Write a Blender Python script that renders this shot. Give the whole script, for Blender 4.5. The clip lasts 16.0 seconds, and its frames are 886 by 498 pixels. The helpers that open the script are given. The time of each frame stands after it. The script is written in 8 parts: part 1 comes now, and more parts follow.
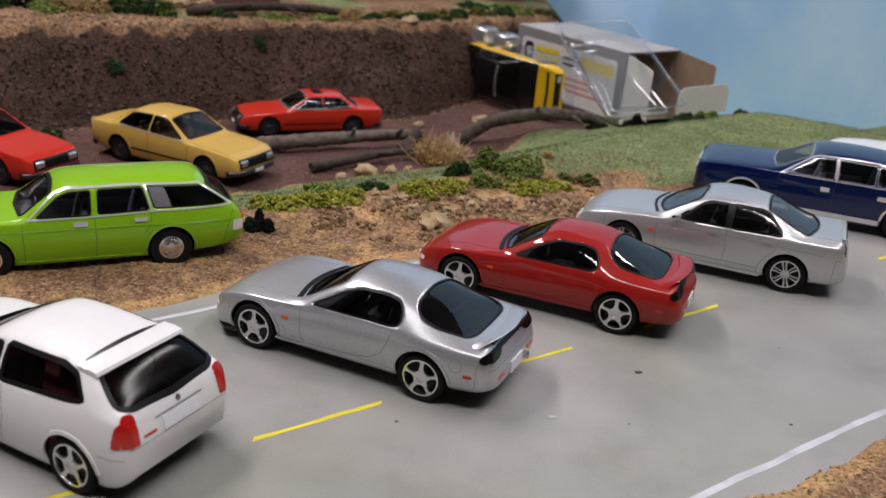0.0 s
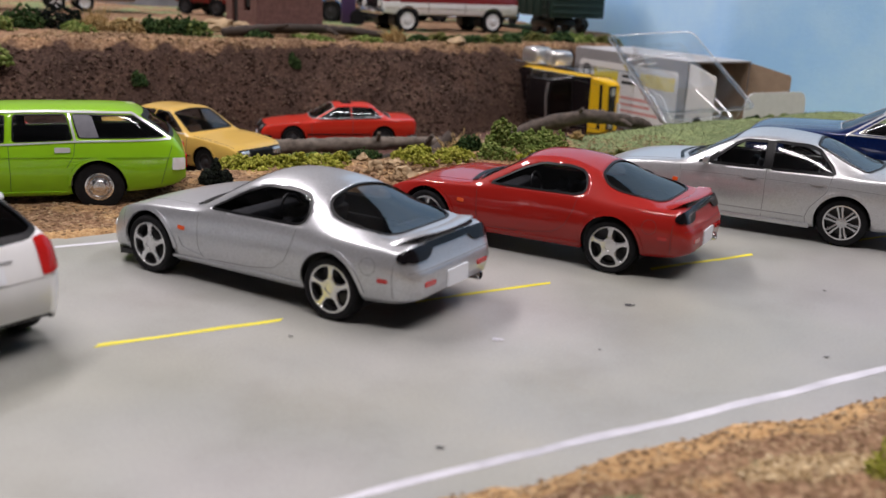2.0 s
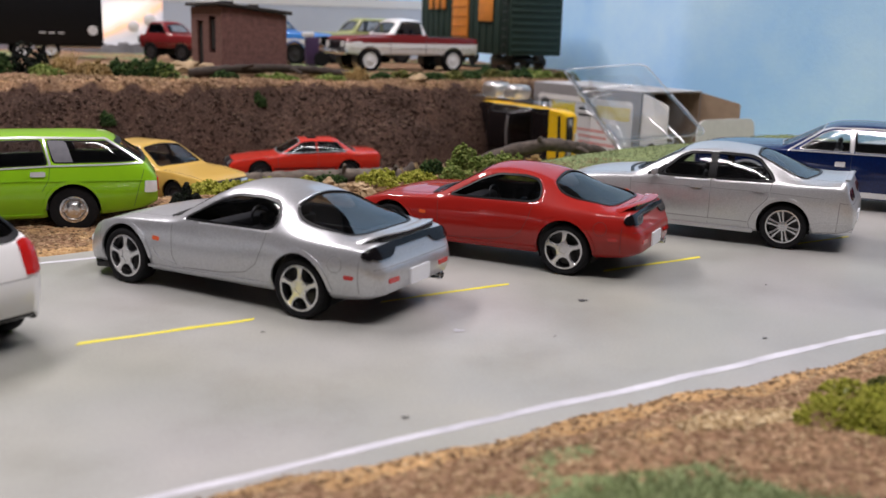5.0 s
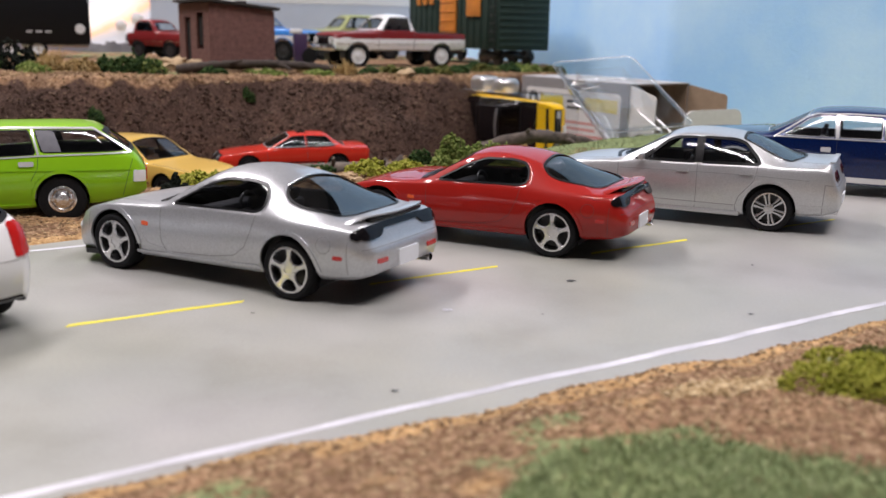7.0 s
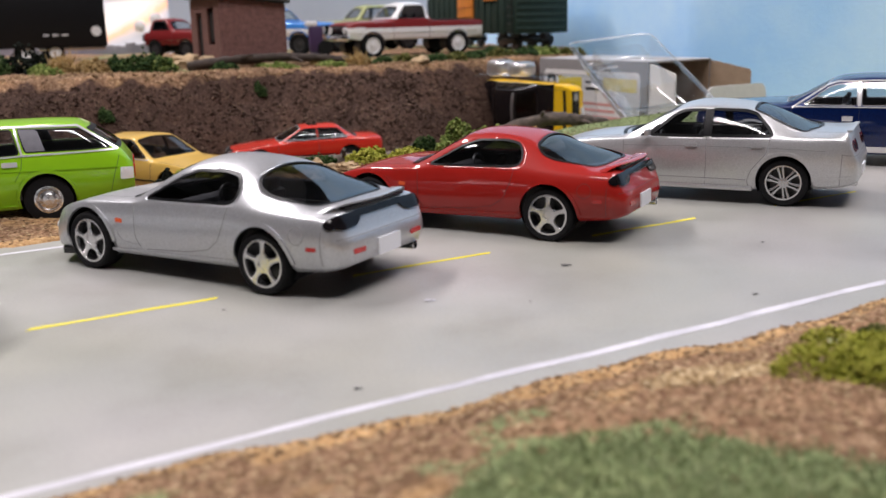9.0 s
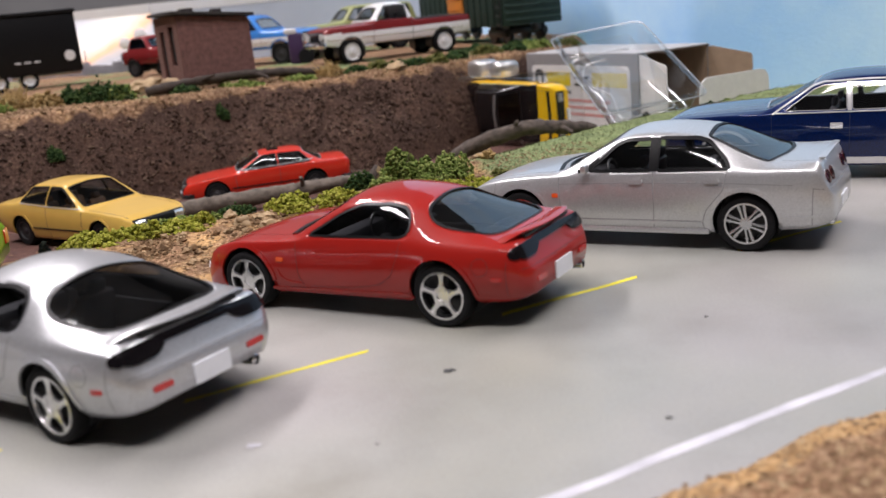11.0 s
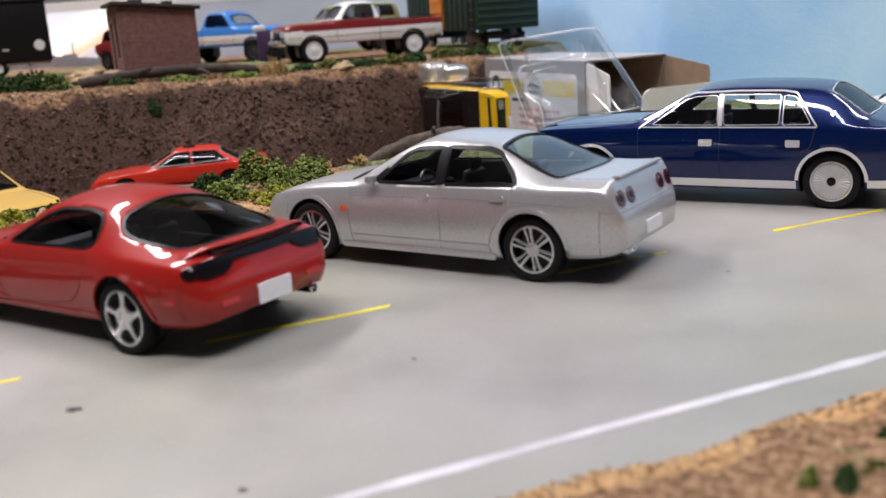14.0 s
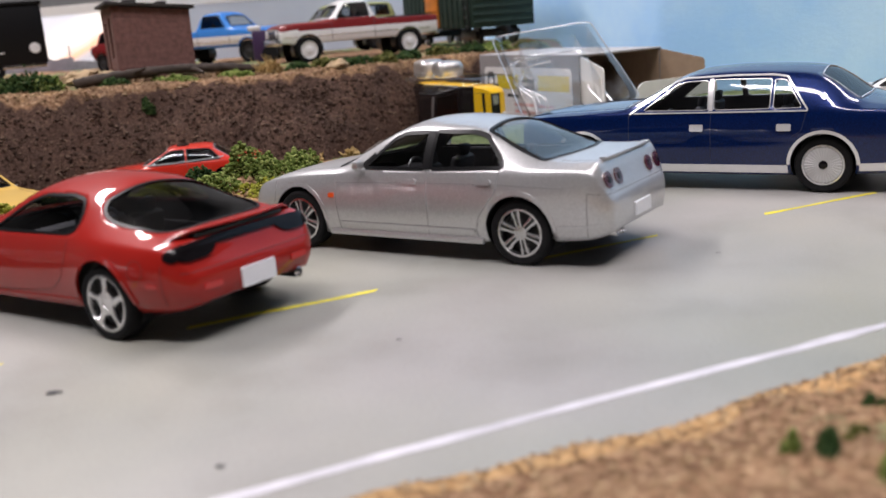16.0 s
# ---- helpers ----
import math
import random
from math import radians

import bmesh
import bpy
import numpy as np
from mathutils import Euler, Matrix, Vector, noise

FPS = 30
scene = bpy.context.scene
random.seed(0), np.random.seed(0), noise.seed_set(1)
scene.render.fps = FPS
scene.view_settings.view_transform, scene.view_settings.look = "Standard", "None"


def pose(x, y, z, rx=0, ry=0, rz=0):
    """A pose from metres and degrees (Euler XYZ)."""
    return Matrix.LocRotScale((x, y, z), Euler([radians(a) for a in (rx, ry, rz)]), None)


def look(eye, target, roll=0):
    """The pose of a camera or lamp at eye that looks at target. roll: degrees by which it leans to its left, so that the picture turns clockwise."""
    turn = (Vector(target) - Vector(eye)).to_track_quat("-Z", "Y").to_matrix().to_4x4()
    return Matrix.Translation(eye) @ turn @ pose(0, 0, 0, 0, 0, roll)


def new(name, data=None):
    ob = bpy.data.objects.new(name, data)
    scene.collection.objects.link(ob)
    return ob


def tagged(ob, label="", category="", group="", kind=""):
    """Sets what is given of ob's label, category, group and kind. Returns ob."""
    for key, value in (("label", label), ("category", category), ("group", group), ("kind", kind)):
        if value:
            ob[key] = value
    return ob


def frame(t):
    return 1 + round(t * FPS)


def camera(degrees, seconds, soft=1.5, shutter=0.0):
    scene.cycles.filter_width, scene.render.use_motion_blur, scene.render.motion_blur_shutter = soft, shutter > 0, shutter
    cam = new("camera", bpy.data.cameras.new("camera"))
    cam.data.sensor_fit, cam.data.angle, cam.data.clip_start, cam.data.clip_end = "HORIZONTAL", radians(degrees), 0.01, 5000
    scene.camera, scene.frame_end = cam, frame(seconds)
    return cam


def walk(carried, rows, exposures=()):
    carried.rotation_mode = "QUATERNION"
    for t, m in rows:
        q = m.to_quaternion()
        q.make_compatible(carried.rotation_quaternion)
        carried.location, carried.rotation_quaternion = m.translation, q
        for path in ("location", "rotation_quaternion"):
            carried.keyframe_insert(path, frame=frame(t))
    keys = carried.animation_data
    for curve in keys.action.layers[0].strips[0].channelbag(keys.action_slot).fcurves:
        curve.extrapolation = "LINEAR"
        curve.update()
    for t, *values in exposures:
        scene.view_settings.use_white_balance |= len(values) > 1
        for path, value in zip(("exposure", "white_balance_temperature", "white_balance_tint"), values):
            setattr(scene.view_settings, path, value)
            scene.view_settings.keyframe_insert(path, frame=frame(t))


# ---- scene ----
cam = camera(49.92, 16.0)
PATH = [
    (0, (-0.00588, -0.00345, 0.09468), (0.0035, 1.8525, -0.6505), 5.12),
    (0.5, (0.01706, 0.00920, 0.07757), (-0.1391, 1.8862, -0.5950), 3.92),
    (1, (0.02647, 0.01508, 0.06385), (-0.1902, 1.9054, -0.5525), 3.31),
    (1.5, (0.02685, 0.01862, 0.05446), (-0.2191, 1.9319, -0.4737), 2.74),
    (2, (0.02582, 0.02334, 0.04998), (-0.2132, 1.9318, -0.4985), 2.64),
    (2.5, (0.02621, 0.02178, 0.04765), (-0.2030, 1.9379, -0.4778), 2.26),
    (3, (0.02661, 0.01946, 0.04638), (-0.1965, 1.9495, -0.4282), 1.62),
    (3.5, (0.02744, 0.01631, 0.04541), (-0.1825, 1.9535, -0.4054), 1.25),
    (4, (0.02704, 0.01535, 0.04684), (-0.1641, 1.9558, -0.3981), 1.21),
    (4.2, (0.02730, 0.01491, 0.04665), (-0.1626, 1.9553, -0.3995), 1.34),
    (6.3, (0.02880, 0.01140, 0.04318), (-0.1363, 1.9516, -0.4134), 1.63),
    (6.5, (0.02876, 0.01150, 0.04304), (-0.1348, 1.9534, -0.4070), 1.39),
    (7, (0.02902, 0.01151, 0.04237), (-0.1323, 1.9533, -0.4087), 1.11),
    (7.5, (0.02898, 0.01117, 0.04084), (-0.1306, 1.9536, -0.4076), 0.77),
    (8, (0.02921, 0.01101, 0.03994), (-0.1345, 1.9552, -0.4001), 0.42),
    (8.2, (0.02879, 0.01091, 0.04080), (-0.1374, 1.9555, -0.3963), 0.35),
    (10.3, (0.05383, 0.04789, 0.03783), (-0.3392, 1.9363, -0.4906), -5.08),
    (10.5, (0.05384, 0.05042, 0.03967), (-0.3340, 1.9414, -0.4837), -5.36),
    (11, (0.05938, 0.05727, 0.04707), (-0.2798, 1.9636, -0.4538), -5.73),
    (11.5, (0.07338, 0.06433, 0.04876), (-0.2286, 1.9737, -0.4642), -6.06),
    (12, (0.09529, 0.06421, 0.04855), (-0.2246, 1.9789, -0.4329), -4.81),
    (12.5, (0.10243, 0.07533, 0.04512), (-0.3015, 1.9690, -0.4558), -4.34),
    (13, (0.10109, 0.08125, 0.04311), (-0.3331, 1.9710, -0.4471), -3.74),
    (13.5, (0.10159, 0.08281, 0.04143), (-0.3332, 1.9760, -0.4346), -3.69),
    (14, (0.10126, 0.08594, 0.03986), (-0.3360, 1.9784, -0.4372), -3.81),
    (14.5, (0.10208, 0.08542, 0.03901), (-0.3367, 1.9772, -0.4391), -3.97),
    (15, (0.10236, 0.08528, 0.03804), (-0.3338, 1.9793, -0.4337), -4.19),
    (15.5, (0.10251, 0.08616, 0.03705), (-0.3355, 1.9800, -0.4334), -4.24),
    (16, (0.10306, 0.08674, 0.03666), (-0.3375, 1.9803, -0.4327), -4.45),
]
EXPOSURES = [(0.0, -0.41), (0.5, -0.31), (1.0, -0.14), (1.5, -0.1), (3.0, -0.05), (4.2, -0.05), (6.3, 0.12), (8.2, 0.15), (10.4, 0.07), (11.0, 0.16), (11.5, 0.02), (12.0, 0.16), (13.0, 0.15), (16.0, 0.17)]
cam.data.dof.use_dof, cam.data.dof.focus_distance, cam.data.dof.aperture_fstop = True, 0.205, 36.0
walk(cam, [(t, look(eye, target, roll)) for t, eye, target, roll in PATH], EXPOSURES)

# ---- world, lamps ----
MM = 0.001
world = bpy.data.worlds.new("room_air")
scene.world = world
world.use_nodes = True
world.node_tree.nodes["Background"].inputs["Color"].default_value = (0.8, 0.87, 1.0, 1)
world.node_tree.nodes["Background"].inputs["Strength"].default_value = 0.06


def tube_lamp(x, y, z, sx, sy, watts, turn=0, color=(1.0, 0.925, 0.95)):
    data = bpy.data.lights.new("fluorescent_lamp", "AREA")
    data.shape, data.size, data.size_y = "RECTANGLE", sx, sy
    data.energy, data.color = watts, color
    ob = new("fluorescent_lamp", data)
    ob.matrix_world = pose(x, y, z, 0, 0, turn)
    return tagged(ob, "bright white fluorescent tube on the ceiling", "ceiling lamp", "ceiling lamps", "structure")


tube_lamp(-0.75, 0.75, 1.25, 0.12, 1.2, 26.0)
tube_lamp(0.15, -0.30, 1.25, 1.2, 0.10, 16.0)
tube_lamp(0.75, 0.75, 1.25, 0.10, 1.2, 12.0)

# ---- materials ----
def nodes_of(name):
    m = bpy.data.materials.new(name)
    m.use_nodes = True
    t = m.node_tree
    return m, t, t.nodes["Principled BSDF"]


def put(shader, **values):
    for key, value in values.items():
        slot = shader.inputs[key.replace("_", " ")]
        slot.default_value = (*value, 1) if isinstance(value, tuple) and len(value) == 3 else value


def noise_tex(t, scale, detail=4.0, rough=0.6, source="Object"):
    co = t.nodes.new("ShaderNodeTexCoord")
    n = t.nodes.new("ShaderNodeTexNoise")
    n.inputs["Scale"].default_value, n.inputs["Detail"].default_value, n.inputs["Roughness"].default_value = scale, detail, rough
    t.links.new(co.outputs[source], n.inputs["Vector"])
    return n


def ramp(t, source, stops):
    r = t.nodes.new("ShaderNodeValToRGB")
    while len(r.color_ramp.elements) < len(stops):
        r.color_ramp.elements.new(0.5)
    for e, (p, c) in zip(r.color_ramp.elements, stops):
        e.position, e.color = p, (*c, 1)
    t.links.new(source, r.inputs["Fac"])
    return r


def mix(t, kind, fac, a, b):
    n = t.nodes.new("ShaderNodeMix")
    n.data_type, n.blend_type = "RGBA", kind
    for slot, value in ((n.inputs[0], fac), (n.inputs[6], a), (n.inputs[7], b)):
        if isinstance(value, (int, float)):
            slot.default_value = value
        elif isinstance(value, tuple):
            slot.default_value = (*value, 1)
        else:
            t.links.new(value, slot)
    return n.outputs[2]


def bump(t, shader, height, strength, distance):
    b = t.nodes.new("ShaderNodeBump")
    b.inputs["Strength"].default_value, b.inputs["Distance"].default_value = strength, distance
    t.links.new(height, b.inputs["Height"])
    t.links.new(b.outputs["Normal"], shader.inputs["Normal"])


def paint(name, color, metallic=0.0, rough=0.3, flake=0.0, coat=0.7):
    """Model-car lacquer: thick clear coat, faint orange peel, metal flake."""
    m, t, s = nodes_of(name)
    put(s, Metallic=metallic, Roughness=rough, Coat_Weight=coat, Coat_Roughness=0.035)
    s.inputs["Specular IOR Level"].default_value = 0.12
    n = noise_tex(t, 3600 if flake else 260, 2.0)
    low = tuple(c * (1 - 0.45 * flake - 0.04) for c in color)
    high = tuple(min(1, c * (1 + 0.55 * flake)) for c in color)
    r = ramp(t, n.outputs["Fac"], ((0.34, low), (0.66, high)))
    t.links.new(r.outputs["Color"], s.inputs["Base Color"])
    peel = noise_tex(t, 420, 1.0)
    bump(t, s, peel.outputs["Fac"], 0.06, 0.0004)
    return m


def plain(name, color, rough=0.5, metallic=0.0, vary=0.12, scale=700, relief=0.0, coat=0.0):
    m, t, s = nodes_of(name)
    put(s, Metallic=metallic, Roughness=rough, Coat_Weight=coat)
    n = noise_tex(t, scale, 5.0)
    r = ramp(t, n.outputs["Fac"], ((0.3, tuple(c * (1 - vary) for c in color)), (0.7, tuple(min(1, c * (1 + vary)) for c in color))))
    t.links.new(r.outputs["Color"], s.inputs["Base Color"])
    if relief:
        bump(t, s, n.outputs["Fac"], 0.6, relief)
    return m


def clear(name, tint, rough=0.03, least=0.06):
    """Thin clear plastic: a see-through tint under a gloss that grows towards grazing."""
    m, t, s = nodes_of(name)
    out = t.nodes["Material Output"]
    t.nodes.remove(s)
    body, gloss, f, power, scale, blend = (t.nodes.new(k) for k in ("ShaderNodeBsdfTransparent", "ShaderNodeBsdfGlossy", "ShaderNodeLayerWeight", "ShaderNodeMath", "ShaderNodeMath", "ShaderNodeMixShader"))
    body.inputs["Color"].default_value = (*tint, 1)
    gloss.inputs["Roughness"].default_value = rough
    f.inputs["Blend"].default_value = 0.5
    power.operation, power.inputs[1].default_value = "POWER", 4.0
    scale.operation, scale.inputs[1].default_value, scale.inputs[2].default_value = "MULTIPLY_ADD", 0.7, least
    t.links.new(f.outputs["Facing"], power.inputs[0])
    t.links.new(power.outputs[0], scale.inputs[0])
    t.links.new(scale.outputs[0], blend.inputs[0])
    t.links.new(body.outputs[0], blend.inputs[1])
    t.links.new(gloss.outputs[0], blend.inputs[2])
    t.links.new(blend.outputs[0], out.inputs["Surface"])
    return m


SILVER = paint("silver_lacquer", (0.53, 0.54, 0.56), 0.7, 0.34, 0.16, 0.5)
SEDAN_SILVER = paint("pale_silver_lacquer", (0.58, 0.585, 0.595), 0.68, 0.34, 0.13, 0.5)
RED = paint("bright_red_lacquer", (0.31, 0.011, 0.007), 0.0, 0.45, 0.0, 0.8)
CORAL = paint("orange_red_lacquer", (0.55, 0.026, 0.012), 0.0, 0.4, 0.0, 0.9)
BLUE = paint("deep_blue_lacquer", (0.0005, 0.010, 0.072), 0.35, 0.3, 0.6, 1.0)
WHITE = paint("white_lacquer", (0.82, 0.82, 0.82), 0.0, 0.3)
GREEN = paint("lime_green_lacquer", (0.24, 0.50, 0.012), 0.0, 0.28)
YELLOW = paint("mustard_lacquer", (0.62, 0.40, 0.095), 0.0, 0.3)
MAROON = paint("dark_red_lacquer", (0.20, 0.020, 0.022), 0.0, 0.35)
SKYBLUE = paint("light_blue_lacquer", (0.05, 0.22, 0.62), 0.0, 0.35)
TAN = paint("pale_olive_lacquer", (0.34, 0.37, 0.16), 0.0, 0.4)
TAXI = paint("chrome_yellow_lacquer", (0.80, 0.50, 0.01), 0.0, 0.3)
CHROME = plain("bright_chrome", (0.82, 0.82, 0.83), 0.12, 1.0, 0.03)
ALLOY = plain("painted_alloy", (0.68, 0.68, 0.69), 0.22, 1.0, 0.05)
FINNED = plain("satin_wheel_cover", (0.66, 0.66, 0.67), 0.38, 0.35, 0.06)
DARK_ALLOY = plain("grey_alloy", (0.56, 0.57, 0.58), 0.26, 0.85, 0.06)
BLACK = plain("black_plastic", (0.012, 0.012, 0.013), 0.35, 0.0, 0.3)
TRIM = plain("black_rubber_trim", (0.007, 0.007, 0.008), 0.4, 0.0, 0.2)
TRIM.node_tree.nodes["Principled BSDF"].inputs["Specular IOR Level"].default_value = 0.2
BRIGHT = plain("polished_trim", (0.84, 0.84, 0.85), 0.2, 0.5, 0.03)
TYRE = plain("tyre_rubber", (0.009, 0.009, 0.010), 0.85, 0.0, 0.25, 1500, 0.00008)
TYRE.node_tree.nodes["Principled BSDF"].inputs["Specular IOR Level"].default_value = 0.2
GAP_SILVER = plain("grey_panel_gap", (0.27, 0.27, 0.28), 0.6)
GAP_RED = plain("red_panel_gap", (0.16, 0.008, 0.006), 0.6)
GAP_BLUE = plain("blue_panel_gap", (0.004, 0.008, 0.05), 0.6)
GAP_WHITE = plain("white_panel_gap", (0.42, 0.42, 0.42), 0.6)
GAP_GREEN = plain("green_panel_gap", (0.07, 0.17, 0.01), 0.6)
LAMP_WINE = plain("dark_red_lens", (0.065, 0.004, 0.006), 0.12, 0, 0.1, 900, 0, 0.6)
GAP = plain("panel_gap", (0.05, 0.05, 0.052), 0.7)
CABIN = plain("dark_cabin", (0.022, 0.022, 0.025), 0.6)
CABIN_RED = plain("red_cabin", (0.22, 0.02, 0.018), 0.6)
CABIN_TAN = plain("brown_cabin", (0.16, 0.075, 0.03), 0.6)
CABIN_GREY = plain("grey_cabin", (0.13, 0.13, 0.15), 0.6)
GLASS = clear("tinted_window_plastic", (0.36, 0.37, 0.39), 0.04, 0.035)
GLASS_LIGHT = clear("clear_window_plastic", (0.80, 0.82, 0.83), 0.04, 0.045)
GLASS_HATCH = clear("glossy_hatch_plastic", (0.36, 0.37, 0.39), 0.05, 0.10)
GLASS_DARK = clear("dark_window_plastic", (0.08, 0.07, 0.07), 0.14, 0.02)
SCREEN = clear("hazy_window_plastic", (0.74, 0.76, 0.77), 0.14, 0.2)
BLISTER = clear("clear_blister_plastic", (0.955, 0.96, 0.96), 0.08, 0.035)
LAMP_RED = plain("red_lens", (0.48, 0.012, 0.010), 0.12, 0, 0.1, 900, 0, 0.6)
LAMP_DARK = plain("smoked_lens", (0.006, 0.005, 0.006), 0.12, 0, 0.2, 900)
LAMP_DARK.node_tree.nodes["Principled BSDF"].inputs["Specular IOR Level"].default_value = 0.25
LAMP_AMBER = plain("amber_lens", (0.72, 0.10, 0.02), 0.2, 0, 0.1)
LAMP_WHITE = plain("clear_lens", (0.75, 0.76, 0.76), 0.12, 0.2, 0.08)
PLATE = plain("blank_white_plate", (0.78, 0.80, 0.84), 0.4, 0, 0.03)
WHITE_WHEEL = plain("white_wheel_plastic", (0.74, 0.74, 0.74), 0.4, 0, 0.04)


# ---- mesh helpers (millimetres in, metres out) ----
def part(name, bm, material, parent=None, label="", angle=32, smooth=True):
    mesh = bpy.data.meshes.new(name)
    bm.transform(Matrix.Scale(MM, 4))
    bm.to_mesh(mesh)
    bm.free()
    for m in material if isinstance(material, (list, tuple)) else (material,):
        mesh.materials.append(m)
    if smooth and len(mesh.polygons):
        mesh.polygons.foreach_set("use_smooth", [True] * len(mesh.polygons))
        mesh.set_sharp_from_angle(angle=radians(angle))
    ob = new(name, mesh)
    if parent:
        ob.parent = parent
    return tagged(ob, label)


def share(ob, parent, m):
    """Another object on the same mesh under the same parent, at m (mm)."""
    o = new(ob.name.split(".")[0], ob.data)
    o.parent = parent
    o.matrix_basis = mm(m)
    if "label" in ob:
        o["label"] = ob["label"]
    return o


def mm(m):
    m = m.copy()
    m.translation = m.translation * MM
    return m


def empty(name, m, label, category, group=""):
    ob = new(name)
    ob.empty_display_size = 0.01
    ob.matrix_world = mm(m)
    return tagged(ob, label, category, group)


def box(bm, c, size, bev=0.0, seg=2, m=None):
    made = bmesh.ops.create_cube(bm, size=1.0)["verts"]
    for v in made:
        v.co = Vector((v.co.x * size[0], v.co.y * size[1], v.co.z * size[2]))
    if bev:
        edges = list({e for v in made for e in v.link_edges})
        out = bmesh.ops.bevel(bm, geom=edges, offset=bev, segments=seg, affect="EDGES", profile=0.5)
        made = list({v for f in out["faces"] for v in f.verts} | {v for v in made if v.is_valid})
    move = Matrix.Translation(c) @ (m or Matrix())
    for v in made:
        v.co = move @ v.co
    return made


def lathe(bm, profile, seg=36, axis="y", at=(0, 0, 0), cap=False):
    """Turn (radius, along) pairs round an axis."""
    rings = []
    for r, a in profile:
        ring = []
        for i in range(seg):
            w = 2 * math.pi * i / seg
            c, s = r * math.cos(w), r * math.sin(w)
            p = {"y": (c, a, s), "x": (a, c, s), "z": (c, s, a)}[axis]
            ring.append(bm.verts.new(Vector(p) + Vector(at)))
        rings.append(ring)
    for a, b in zip(rings, rings[1:]):
        for i in range(seg):
            bm.faces.new((a[i], a[(i + 1) % seg], b[(i + 1) % seg], b[i]))
    if cap:
        bm.faces.new(rings[-1])
        bm.faces.new(list(reversed(rings[0])))
    bmesh.ops.recalc_face_normals(bm, faces=bm.faces)


def tube(bm, path, radius, seg=8, taper=None, closed=False):
    """A tube along points; radius may fall off by taper(i)."""
    pts = [Vector(p) for p in path]
    rings = []
    up = Vector((0.13, 0.21, 1))
    n = len(pts)
    for i, p in enumerate(pts):
        d = (pts[(i + 1) % n] - pts[i - 1]) if closed else (pts[min(i + 1, n - 1)] - pts[max(i - 1, 0)])
        d.normalize()
        a = d.cross(up).normalized()
        b = a.cross(d)
        r = radius * (taper(i / max(1, n - 1)) if taper else 1)
        rings.append([bm.verts.new(p + r * (math.cos(2 * math.pi * k / seg) * a + math.sin(2 * math.pi * k / seg) * b)) for k in range(seg)])
    pairs = list(zip(rings, rings[1:])) + ([(rings[-1], rings[0])] if closed else [])
    for a, b in pairs:
        for k in range(seg):
            bm.faces.new((a[k], a[(k + 1) % seg], b[(k + 1) % seg], b[k]))
    if not closed:
        bm.faces.new(list(reversed(rings[0])))
        bm.faces.new(rings[-1])
    bmesh.ops.recalc_face_normals(bm, faces=bm.faces)


def pchip(pts):
    xs = np.array([p[0] for p in pts], float)
    ys = np.array([p[1] for p in pts], float)
    if xs[0] > xs[-1]:
        xs, ys = xs[::-1], ys[::-1]
    h, dl = np.diff(xs), np.diff(ys) / np.diff(xs)
    d = np.zeros(len(xs))
    for i in range(1, len(xs) - 1):
        if dl[i - 1] * dl[i] > 0:
            w1, w2 = 2 * h[i] + h[i - 1], h[i] + 2 * h[i - 1]
            d[i] = (w1 + w2) / (w1 / dl[i - 1] + w2 / dl[i])
    d[0], d[-1] = dl[0], dl[-1]

    def value(x):
        x = min(max(x, xs[0]), xs[-1])
        i = int(min(max(np.searchsorted(xs, x) - 1, 0), len(h) - 1))
        s = (x - xs[i]) / h[i]
        return float(ys[i] * (1 + 2 * s) * (1 - s) ** 2 + d[i] * h[i] * s * (1 - s) ** 2 + ys[i + 1] * s * s * (3 - 2 * s) + d[i + 1] * h[i] * s * s * (s - 1))
    return value


def straight(pts):
    """Straight runs between the points, for bodies with hard creases."""
    pts = sorted(pts)
    return lambda x: float(np.interp(x, [p[0] for p in pts], [p[1] for p in pts]))


def rounded(poly, r, n=5):
    """A polygon with its corners rounded by r."""
    out = []
    k = len(poly)
    for i in range(k):
        p, a, b = Vector(poly[i]), Vector(poly[i - 1]), Vector(poly[(i + 1) % k])
        la, lb = (a - p).length, (b - p).length
        q = min(r, 0.48 * la, 0.48 * lb)
        s, e = p + (a - p) * (q / la), p + (b - p) * (q / lb)
        for j in range(n + 1):
            u = j / n
            out.append(tuple(s * (1 - u) ** 2 + p * 2 * u * (1 - u) + e * u * u))
    return out


def resample(path, step, closed=False):
    pts = [Vector(p) for p in path]
    if closed:
        pts.append(pts[0])
    out = [pts[0]]
    left = step
    for a, b in zip(pts, pts[1:]):
        d = (b - a).length
        pos = left
        while pos <= d and d > 0:
            out.append(a.lerp(b, pos / d))
            pos += step
        left = pos - d
    if not closed and (out[-1] - pts[-1]).length > step * 0.2:
        out.append(pts[-1])
    return out


def inside(p, poly):
    hit = False
    for (ax, ay), (bx, by) in zip(poly, poly[1:] + poly[:1]):
        if (ay > p[1]) != (by > p[1]) and p[0] < (bx - ax) * (p[1] - ay) / (by - ay) + ax:
            hit = not hit
    return hit


def nearest_on(p, poly):
    best, place = 1e9, p
    for a, b in zip(poly, poly[1:] + poly[:1]):
        a, b, q = Vector(a), Vector(b), Vector(p)
        d = b - a
        if d.length_squared == 0:
            continue
        s = min(1, max(0, (q - a).dot(d) / d.length_squared))
        c = a + d * s
        if (c - q).length < best:
            best, place = (c - q).length, tuple(c)
    return place


from mathutils.bvhtree import BVHTree  # noqa: E402


